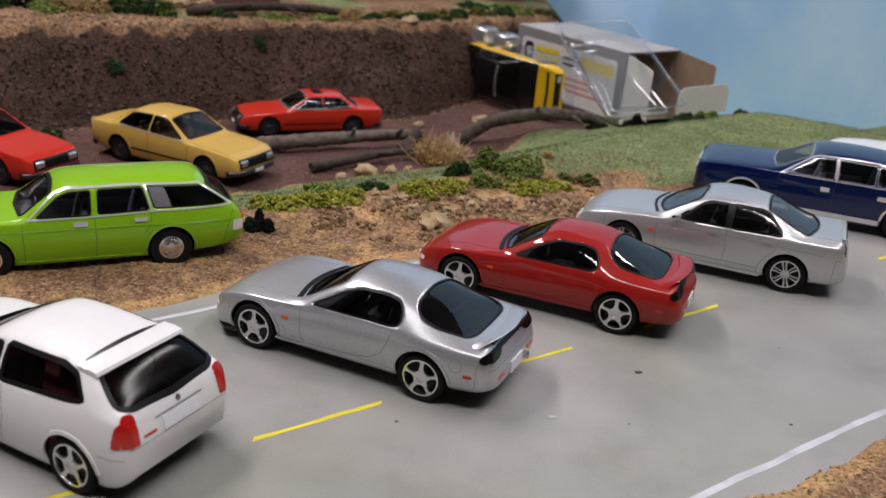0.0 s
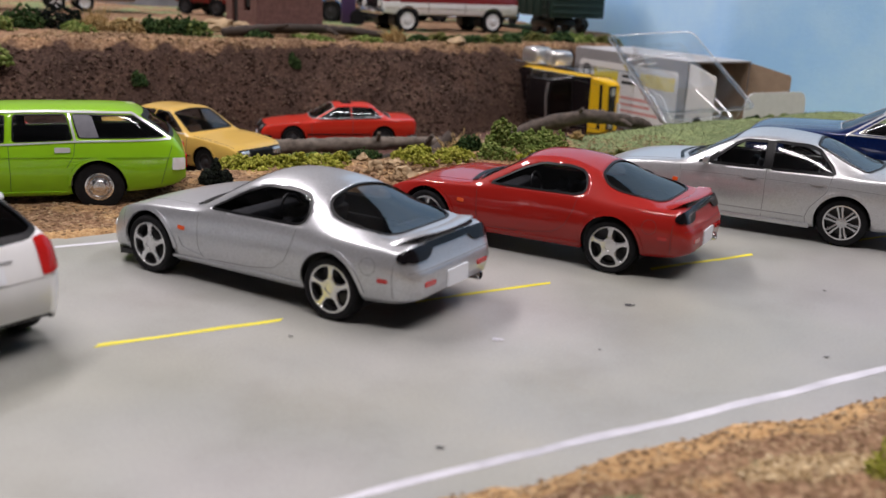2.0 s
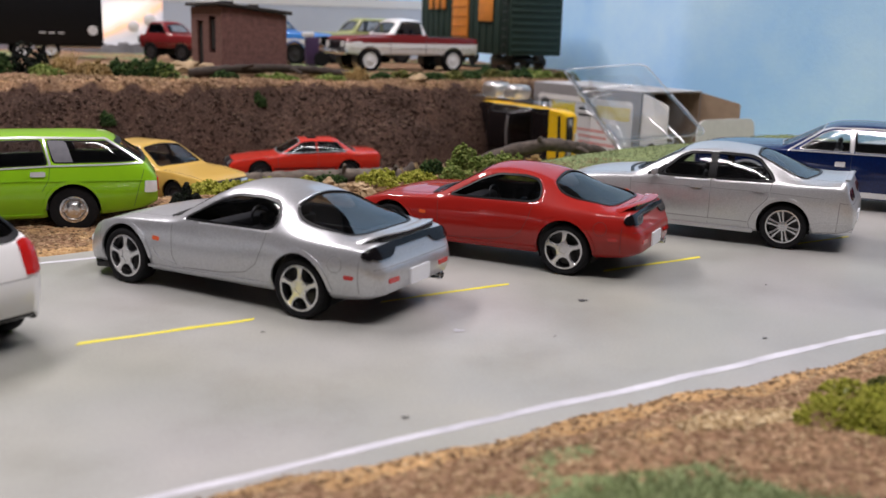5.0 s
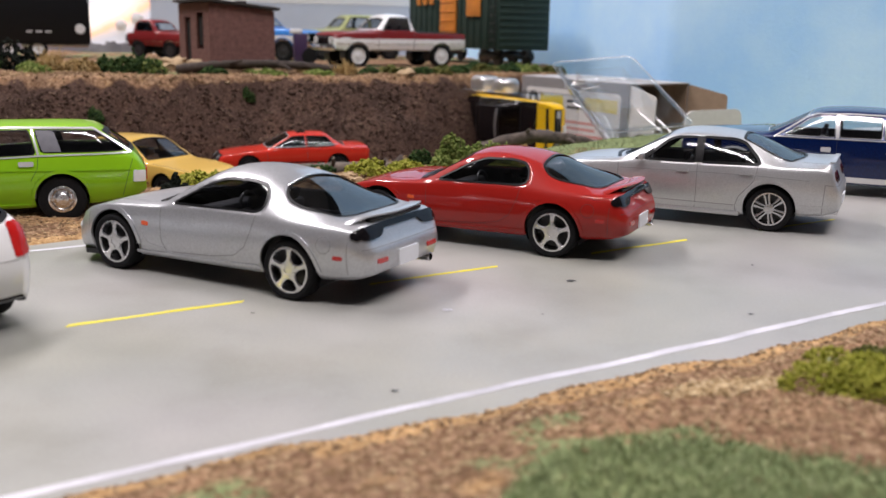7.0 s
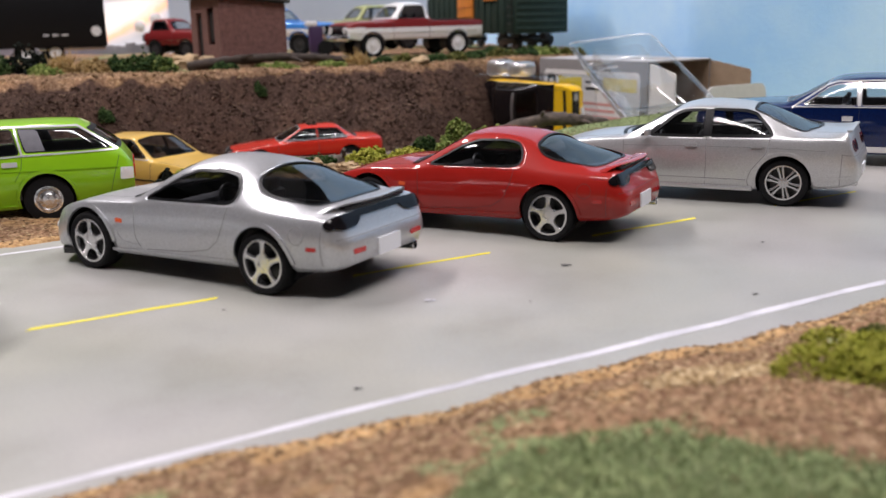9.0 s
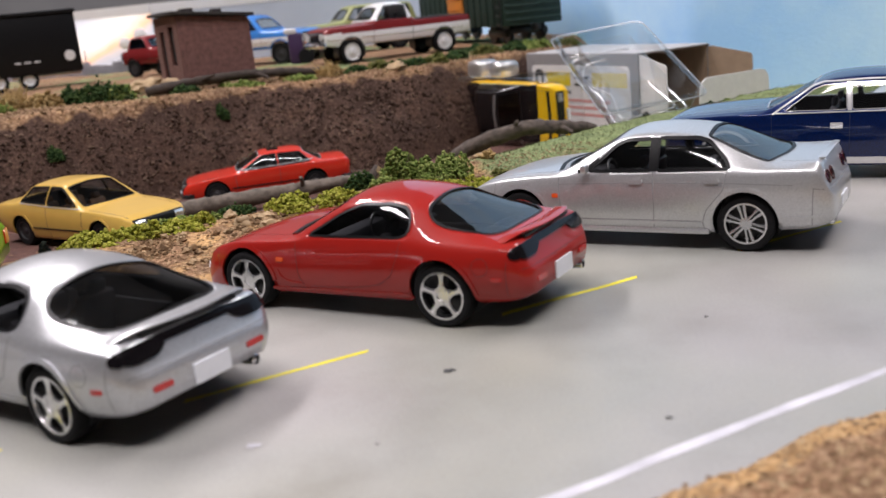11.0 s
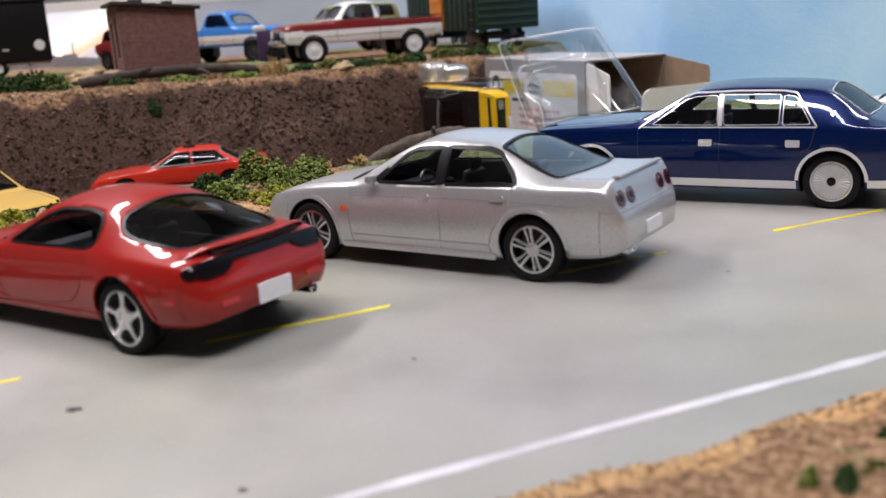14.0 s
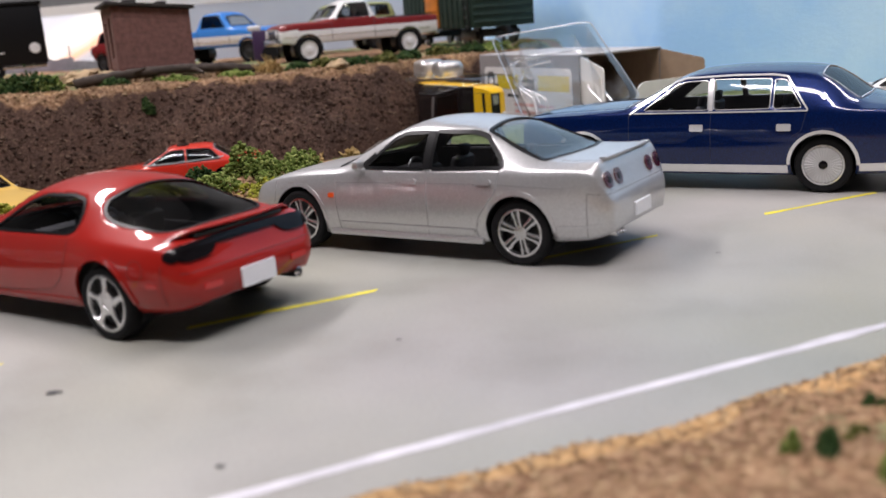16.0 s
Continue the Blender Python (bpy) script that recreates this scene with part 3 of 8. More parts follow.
def height(x, y):
    d = (y - far_edge(x)) / 1.244
    e = (near_edge(x) - y) / 1.218
    if e > 0:
        z = 0.2 + 3.2 * step(0, 26, e) + 1.2 * step(0, 4, e) + 0.35 * fbm(x, y, 5) * step(0, 5, e) + 1.0 * fbm(x, y, 30, 3, 3.1) * step(4, 30, e)
        return z
    if d < 0:
        return -1.2
    bank = 0.4 + 3.0 * step(8, 45, d) + 2.4 * step(30, 62, d) * step(-60, 0, x)
    edge = lane_edge(x)
    lower = LOW + 0.3 * fbm(x, y, 14, 3, 5.0) - 1.9 * step(374, 388, y) * (1 - step(-25, 10, x))
    fall = 0.75 * min(1, max(0, (d - edge + 72) / 72)) + 0.25 * step(edge - 72, edge, d)
    z = bank * (1 - fall) + lower * fall
    hump = 2.5 * math.exp(-((x - 138) / 55) ** 2 - ((y - 392) / 38) ** 2)
    z += 7.0 * math.exp(-((x - 33) / 21) ** 2 - ((y - 396) / 9) ** 2)
    z += hump * step(10, 40, d) - 16 * step(112, 150, x) * step(395, 450, y)
    if x < -75 and d < 60:
        z += -1.0 * step(-75, -130, x)
    by, ry = base_y(x), rim_y(x)
    up = step(by - 4, by + 6, y) * 0.12 + 0.88 * min(1, max(0, (y - by) / max(1, ry - by)))
    up *= 1 - step(46, 78, x)
    if y > by - 4:
        top = 19.5 + 1.2 * step(0, 60, y - ry) + 0.8 * fbm(x, y, 40, 3, 2.0)
        rough = (2.8 * fbm(x, y, 13, 4, 1.0) + 2.0 * fbm(x, y, 5, 4, 4.0)) * math.sin(math.pi * min(1, max(0, up)))
        z = z + (top - z) * up + rough
    z += 0.45 * fbm(x, y, 6, 4, 7.0) * step(0, 6, d) * (0.35 if fall > 0.95 and up < 0.02 else 1)
    return z


def ground_material():
    m, t, s = nodes_of("scenic_ground")
    s.inputs["Roughness"].default_value = 0.95
    s.inputs["Specular IOR Level"].default_value = 0.15
    fine = noise_tex(t, 900, 5, 0.7)
    mid = noise_tex(t, 160, 4, 0.6)
    dirt = ramp(t, fine.outputs["Fac"], ((0.32, (0.085, 0.045, 0.026)), (0.47, (0.20, 0.115, 0.066)), (0.58, (0.33, 0.21, 0.125)), (0.72, (0.56, 0.42, 0.27))))
    tan = ramp(t, fine.outputs["Fac"], ((0.3, (0.22, 0.125, 0.055)), (0.5, (0.44, 0.27, 0.125)), (0.7, (0.60, 0.42, 0.22))))
    cliff = ramp(t, fine.outputs["Fac"], ((0.30, (0.038, 0.021, 0.016)), (0.48, (0.068, 0.040, 0.030)), (0.62, (0.105, 0.065, 0.048)), (0.76, (0.24, 0.165, 0.12))))
    grass = ramp(t, fine.outputs["Fac"], ((0.3, (0.09, 0.125, 0.055)), (0.5, (0.18, 0.225, 0.10)), (0.7, (0.30, 0.33, 0.17))))
    lane = ramp(t, fine.outputs["Fac"], ((0.3, (0.060, 0.030, 0.026)), (0.5, (0.105, 0.056, 0.047)), (0.72, (0.19, 0.115, 0.095))))

    def mask(name):
        a = t.nodes.new("ShaderNodeAttribute")
        a.attribute_name = name
        add = t.nodes.new("ShaderNodeMath")
        add.operation = "MULTIPLY_ADD"
        t.links.new(mid.outputs["Fac"], add.inputs[0])
        add.inputs[1].default_value = 0.9
        t.links.new(a.outputs["Fac"], add.inputs[2])
        r = t.nodes.new("ShaderNodeMapRange")
        r.inputs["From Min"].default_value, r.inputs["From Max"].default_value = 0.80, 1.02
        t.links.new(add.outputs[0], r.inputs["Value"])
        return r.outputs["Result"]
    c = mix(t, "MIX", mask("tan"), dirt.outputs["Color"], tan.outputs["Color"])
    c = mix(t, "MIX", mask("lane"), c, lane.outputs["Color"])
    c = mix(t, "MIX", mask("cliff"), c, cliff.outputs["Color"])
    c = mix(t, "MIX", mask("grass"), c, grass.outputs["Color"])
    big = noise_tex(t, 55, 5, 0.65)
    v = ramp(t, big.outputs["Fac"], ((0.3, (0.66, 0.66, 0.68)), (0.5, (1.0, 1.0, 1.0)), (0.7, (1.3, 1.26, 1.2))))
    c = mix(t, "MULTIPLY", 1.0, c, v.outputs["Color"])
    t.links.new(c, s.inputs["Base Color"])
    bump(t, s, fine.outputs["Fac"], 0.9, 0.0008)
    return m


def build_ground():
    xs = np.concatenate([np.arange(-460, -190, 6.0), np.arange(-190, 180, 1.6), np.arange(180, 420, 6.0)])
    ys = np.concatenate([np.arange(-120, 80, 5.0), np.arange(80, 270, 1.6), np.arange(270, 540, 2.0), np.arange(540, 960, 8.0)])
    nx, ny = len(xs), len(ys)
    verts, masks = [], {"tan": [], "lane": [], "cliff": [], "grass": []}
    for y in ys:
        for x in xs:
            z = height(x, y)
            verts.append((x * MM, y * MM, z * MM))
            d = (y - far_edge(x)) / 1.244
            e = (near_edge(x) - y) / 1.218
            by, ry = base_y(x), rim_y(x)
            edge = lane_edge(x)
            w = {"tan": 0.0, "lane": 0.0, "cliff": 0.0, "grass": 0.0}
            if e > 0:
                w["tan"] = 1.0 - step(2.5, 8.0, e + 2 * fbm(x, y, 8, 3, 2.0)) + 0.6 * max(0, fbm(x, y, 12, 3, 9.0))
                w["grass"] = 0.95 * step(-3, 3, e + 2 * fbm(x, y, 14, 3, 11.0) - turf_edge(x)) + 0.55 * step(0.12, 0.45, fbm(x, y, 11, 3, 21.0)) * step(6, 12, e)
            elif d > 0:
                w["tan"] = (1.0 - step(1, 6, d)) * 0.8 + 0.40 + 0.30 * fbm(x, y, 9, 4, 8.0)
                w["grass"] = 0.9 * step(44, 54, d + 4 * fbm(x, y, 25, 3, 12.0)) * (1 - step(edge - 14, edge - 4, d)) + 0.9 * step(16, 40, x) * step(26, 40, d) * (1 - step(edge - 14, edge - 4, d)) + 0.9 * step(45, 80, x) * step(8, 22, d) * (1 - step(edge + 25, edge + 45, d))
                w["lane"] = step(edge - 10, edge - 2, d) * (1 - step(by - 14, by - 2, y)) * (1 - step(70, 110, x))
                w["cliff"] = (1 - step(50, 75, x)) * step(by - 10, by, y) * (1 - step(ry - 9, ry + 3, y + 3.5 * fbm(x, y, 7, 4, 2.2)))
                if y > ry - 8:
                    w["grass"] = 0.75 * step(-0.1, 0.4, fbm(x, y, 30, 3, 6.0)) * step(10, 25, y - ry)
                    w["tan"] = 0.34 - 0.34 * step(8, 40, y - ry)
            for k in masks:
                masks[k].append(w[k])
    faces = [(j * nx + i, j * nx + i + 1, (j + 1) * nx + i + 1, (j + 1) * nx + i) for j in range(ny - 1) for i in range(nx - 1)]
    mesh = bpy.data.meshes.new("ground")
    mesh.from_pydata(verts, [], faces)
    for k, v in masks.items():
        mesh.attributes.new(k, "FLOAT", "POINT").data.foreach_set("value", v)
    mesh.polygons.foreach_set("use_smooth", [True] * len(mesh.polygons))
    mesh.materials.append(ground_material())
    return tagged(new("ground", mesh), "modelled dirt banks, grass and brown cliff of the layout", "ground", "", "structure")


GROUND = build_ground()


def road_material():
    m, t, s = nodes_of("grey_road_paint")
    s.inputs["Roughness"].default_value = 0.42
    a = noise_tex(t, 9, 4, 0.6)
    b = noise_tex(t, 2200, 3, 0.6)
    c = ramp(t, a.outputs["Fac"], ((0.32, (0.24, 0.25, 0.225)), (0.5, (0.305, 0.307, 0.287)), (0.68, (0.38, 0.372, 0.352))))
    g = ramp(t, b.outputs["Fac"], ((0.35, (0.90, 0.90, 0.90)), (0.65, (1, 1, 1))))
    w = noise_tex(t, 46, 6, 0.65)
    k = ramp(t, w.outputs["Fac"], ((0.30, (0.86, 0.85, 0.83)), (0.5, (1, 1, 1)), (0.72, (1.06, 1.05, 1.03))))
    c2 = mix(t, "MULTIPLY", 1.0, c.outputs["Color"], k.outputs["Color"])
    e = noise_tex(t, 17, 2, 0.5)
    u = ramp(t, e.outputs["Fac"], ((0.34, (1.02, 1.0, 0.93)), (0.5, (1, 1, 1)), (0.66, (1.03, 0.99, 1.04))))
    c2 = mix(t, "MULTIPLY", 1.0, c2, u.outputs["Color"])
    t.links.new(mix(t, "MULTIPLY", 1.0, c2, g.outputs["Color"]), s.inputs["Base Color"])
    r = t.nodes.new("ShaderNodeMapRange")
    r.inputs["To Min"].default_value, r.inputs["To Max"].default_value = 0.30, 0.52
    t.links.new(w.outputs["Fac"], r.inputs["Value"])
    t.links.new(r.outputs["Result"], s.inputs["Roughness"])
    bump(t, s, b.outputs["Fac"], 0.12, 0.0002)
    return m


def strip(name, left, right, z, thick, material, label, category, kind, parent=None):
    """A flat slab between two plan lines."""
    bm = bmesh.new()
    top = [(bm.verts.new((*a, z)), bm.verts.new((*b, z))) for a, b in zip(left, right)]
    low = [(bm.verts.new((*a, z - thick)), bm.verts.new((*b, z - thick))) for a, b in zip(left, right)]
    for (a, b), (c, d), (e, f), (g, h) in zip(top, top[1:], low, low[1:]):
        bm.faces.new((a, b, d, c))
        bm.faces.new((a, c, g, e))
        bm.faces.new((b, f, h, d))
    bm.faces.new((top[0][0], low[0][0], low[0][1], top[0][1]))
    bm.faces.new((top[-1][0], top[-1][1], low[-1][1], low[-1][0]))
    bmesh.ops.recalc_face_normals(bm, faces=bm.faces)
    ob = part(name, bm, material, parent, "", 40, False)
    return tagged(ob, label, category, "", kind)


ROAD_X = list(np.arange(-260, 420, 4.0))
ROAD = strip("road", [(x - 1.4, far_edge(x - 1.4) + 2.5) for x in ROAD_X], [(x + 3, near_edge(x + 3) - 2.5) for x in ROAD_X], 0.0, 0.5, road_material(), "smooth light grey painted road of the layout", "road", "structure")
LINE_WHITE = plain("white_line_paint", (0.50, 0.495, 0.535), 0.5, 0, 0.22, 110)
LINE_YELLOW = plain("yellow_line_paint", (0.66, 0.58, 0.035), 0.5, 0, 0.16, 160)


def line(name, f, x0, x1, w, mat, label):
    xs = np.linspace(x0, x1, max(6, int((x1 - x0) / 1.2)))
    a = [(x, f(x) + w * 0.6 + 0.45 * fbm(x, 1, 9, 4, 3.0)) for x in xs]
    b = [(x, f(x) - w * 0.6 + 0.45 * fbm(x, 9, 9, 4, 3.0)) for x in xs]
    return strip(name, a, b, 0.05, 0.12, mat, label, "road marking", "structure")


line("edge_line_near", lambda x: 99.8 + 0.766 * x - 0.000147 * x * x + 0.3 * math.sin(x * 0.09), -120, 330, 1.45, LINE_WHITE, "hand-painted white line along the road's edge")
line("edge_line_far", lambda x: 227.0 + 0.755 * x + 3.0 * step(-50, -18, x) + 0.4 * math.sin(x * 0.12), -180, 330, 1.4, LINE_WHITE, "thin white line along the far road edge")
for k in range(-3, 7):
    line("centre_dash", lambda x: 162.7 + 0.755 * x, -35 + 39 * k, -14 + 39 * k, 1.0, LINE_YELLOW, "short yellow dash of the road's centre line")


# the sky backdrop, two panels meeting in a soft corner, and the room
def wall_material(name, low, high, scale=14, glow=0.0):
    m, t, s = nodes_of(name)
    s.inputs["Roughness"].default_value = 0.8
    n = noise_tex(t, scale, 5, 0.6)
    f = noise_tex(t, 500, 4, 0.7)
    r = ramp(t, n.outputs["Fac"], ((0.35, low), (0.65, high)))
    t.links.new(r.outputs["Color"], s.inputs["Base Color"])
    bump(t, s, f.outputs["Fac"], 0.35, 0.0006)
    # Added emission brightens painted boards that give off no light themselves.
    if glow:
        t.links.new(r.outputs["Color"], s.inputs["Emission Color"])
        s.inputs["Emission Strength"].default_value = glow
    return m


# SKY and PALE carry added glow to lift the boards' brightness.
SKY = wall_material("glowing_sky_paint", (0.35, 0.61, 0.93), (0.53, 0.76, 0.98), 14, 0.14)
PALE = wall_material("glowing_pale_board", (0.42, 0.47, 0.56), (0.54, 0.58, 0.66), 9, 0.1)
ROOM = wall_material("grey_room_wall", (0.17, 0.17, 0.175), (0.21, 0.21, 0.21), 4)
CAP = plain("white_board_edge", (0.9, 0.9, 0.9), 0.5, 0, 0.02)
TOWN = plain("painted_town_grey", (0.30, 0.29, 0.34), 0.9, 0, 0.3, 60)
CEILING = wall_material("white_ceiling", (0.68, 0.68, 0.685), (0.74, 0.74, 0.74), 4)


def wall(name, p, q, z0, z1, thick, material, label, kind="structure"):
    bm = bmesh.new()
    d = Vector((q[0] - p[0], q[1] - p[1], 0))
    box(bm, ((p[0] + q[0]) / 2, (p[1] + q[1]) / 2, (z0 + z1) / 2), (d.length, thick, z1 - z0), 0, 1, Matrix.Rotation(math.atan2(d.y, d.x), 4, "Z"))
    return tagged(part(name, bm, material, None, "", 40, False), label, "wall", "", kind)


def backdrop():
    """One bent sheet of board: two runs and a soft corner."""
    a, c, b = Vector((-130, 960)), Vector((106, 549)), Vector((640, 466))
    p, q = c + (a - c).normalized() * 7, c + (b - c).normalized() * 7
    line_ = [a] + [p * (1 - u) ** 2 + c * 2 * u * (1 - u) + q * u * u for u in np.linspace(0, 1, 14)] + [b]
    bm = bmesh.new()
    rows = []
    for i, v in enumerate(line_):
        d = (line_[min(i + 1, len(line_) - 1)] - line_[max(i - 1, 0)]).normalized()
        n = Vector((-d.y, d.x)) * 6
        rows.append([bm.verts.new((*v, -60)), bm.verts.new((*v, 420)), bm.verts.new((*(v + n), 420)), bm.verts.new((*(v + n), -60))])
    for r, t in zip(rows, rows[1:]):
        for k in range(4):
            bm.faces.new((r[k], r[(k + 1) % 4], t[(k + 1) % 4], t[k]))
    bm.faces.new(rows[0])
    bm.faces.new(rows[-1])
    bmesh.ops.recalc_face_normals(bm, faces=bm.faces)
    return tagged(part("backdrop", bm, SKY, None, "", 40), "light blue painted sky backdrop, faintly self-lit, bent round a soft corner", "backdrop", "", "structure")


backdrop()


def sunset_material():
    """A painted evening sky: lilac grey with one slanting peach and white cloud, brightened by added emission."""
    m, t, s = nodes_of("glowing_sunset_paint")
    s.inputs["Roughness"].default_value = 0.7
    co = t.nodes.new("ShaderNodeTexCoord")
    sep = t.nodes.new("ShaderNodeSeparateXYZ")
    t.links.new(co.outputs["Object"], sep.inputs[0])
    wob = noise_tex(t, 28, 4, 0.6)

    def calc(op, a, b):
        n = t.nodes.new("ShaderNodeMath")
        n.operation = op
        for slot, v in zip(n.inputs, (a, b)):
            if isinstance(v, (int, float)):
                slot.default_value = v
            else:
                t.links.new(v, slot)
        return n.outputs[0]
    rise = calc("SUBTRACT", sep.outputs["Z"], calc("ADD", calc("MULTIPLY", sep.outputs["X"], 0.528), 0.1870))
    band = calc("ADD", calc("MULTIPLY", rise, 16.0), calc("MULTIPLY", wob.outputs["Fac"], 0.30))
    lilac, white, peach = (0.70, 0.70, 0.78), (0.98, 0.93, 0.88), (0.95, 0.56, 0.36)
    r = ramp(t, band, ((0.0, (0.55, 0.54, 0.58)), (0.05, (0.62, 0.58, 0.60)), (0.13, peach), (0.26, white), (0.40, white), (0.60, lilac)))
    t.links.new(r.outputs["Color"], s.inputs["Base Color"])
    # Emission in the paint's own colours lifts the board; no lamp stands behind it.
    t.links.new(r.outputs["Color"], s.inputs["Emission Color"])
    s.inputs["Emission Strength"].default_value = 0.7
    return m


def far_boards():
    """A low photographic board with a white cap: the evening sky and a paler run to its right."""
    for nm, p, q, mat, label in (("backdrop_west", (-760, 722), (-246, 705), sunset_material(), "low board painted with a peach evening sky and given a glow"), ("backdrop_north", (-246, 705), (-40, 800), PALE, "low pale blue-grey board, faintly self-lit, behind the trucks")):
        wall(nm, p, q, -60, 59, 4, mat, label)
        wall("board_cap", p, q, 59.05, 65.5, 5, CAP, "white cap along the top of the painted board")
    bm = bmesh.new()
    rng = random.Random(5)
    x = -420.0
    while x < -256:
        w = rng.uniform(3, 9)
        box(bm, (x + w / 2, 701.6 - (x + 246) * 0.0331, 21), (w * 0.96, 0.8, rng.uniform(10, 18)))
        x += w
    for x, h in ((-331, 33), (-300, 29)):
        box(bm, (x, 701.6 - (x + 246) * 0.0331, 24), (0.8, 0.8, h))
    tagged(part("painted_town", bm, TOWN, None, "", 40, False), "grey town skyline painted on the evening board", "backdrop", "", "structure")
    # Plain white discs stand in for two bright spots of light.
    for x, z, r in ((-266, 40.5, 4.2), (-253.5, 45.2, 4.6)):
        bm = bmesh.new()
        lathe(bm, [(0.02, -1.6), (r * 0.6, -1.4), (r, -0.6), (r, 0.6), (0.02, 0.7)], 24, "y", (x, 699, z))
        tagged(part("bright_spot_disc", bm, CAP), "round white disc for a bright spot in front of the evening board", "lamp disc", "lamp discs")


far_boards()
wall("wall_north", (-2200, 2000), (2200, 2000), -900, 1500, 60, ROOM, "plain grey room wall")
wall("wall_south", (-2200, -2000), (2200, -2000), -900, 1500, 60, ROOM, "plain grey room wall")
wall("wall_west", (-2200, -2000), (-2200, 2000), -900, 1500, 60, ROOM, "plain grey room wall")
wall("wall_east", (2200, -2000), (2200, 2000), -900, 1500, 60, ROOM, "plain grey room wall")
_bm = bmesh.new()
box(_bm, (0, 0, 1530), (4500, 4100, 60))
tagged(part("ceiling", _bm, CEILING, None, "", 40, False), "plain white ceiling", "ceiling", "", "structure")
_bm = bmesh.new()
box(_bm, (0, 0, -930), (4500, 4100, 60))
tagged(part("floor", _bm, ROOM, None, "", 40, False), "plain room floor", "floor", "", "structure")
_bm = bmesh.new()
box(_bm, (-23, 418, -472), (860, 1070, 856))
tagged(part("plinth", _bm, ROOM, None, "", 40, False), "plain grey bench that carries the layout", "plinth", "", "structure")

# ---- the parked model cars ----
def stand(hub, heading, xr, yt, z=0.0):
    """The pose of a car whose hub (at xr, yt of the car) is at that place in plan."""
    a = radians(heading)
    px = hub[0] - (xr * math.cos(a) - yt * math.sin(a))
    py = hub[1] - (xr * math.sin(a) + yt * math.cos(a))
    return Matrix.Translation((px, py, z)) @ Matrix.Rotation(a, 4, "Z")


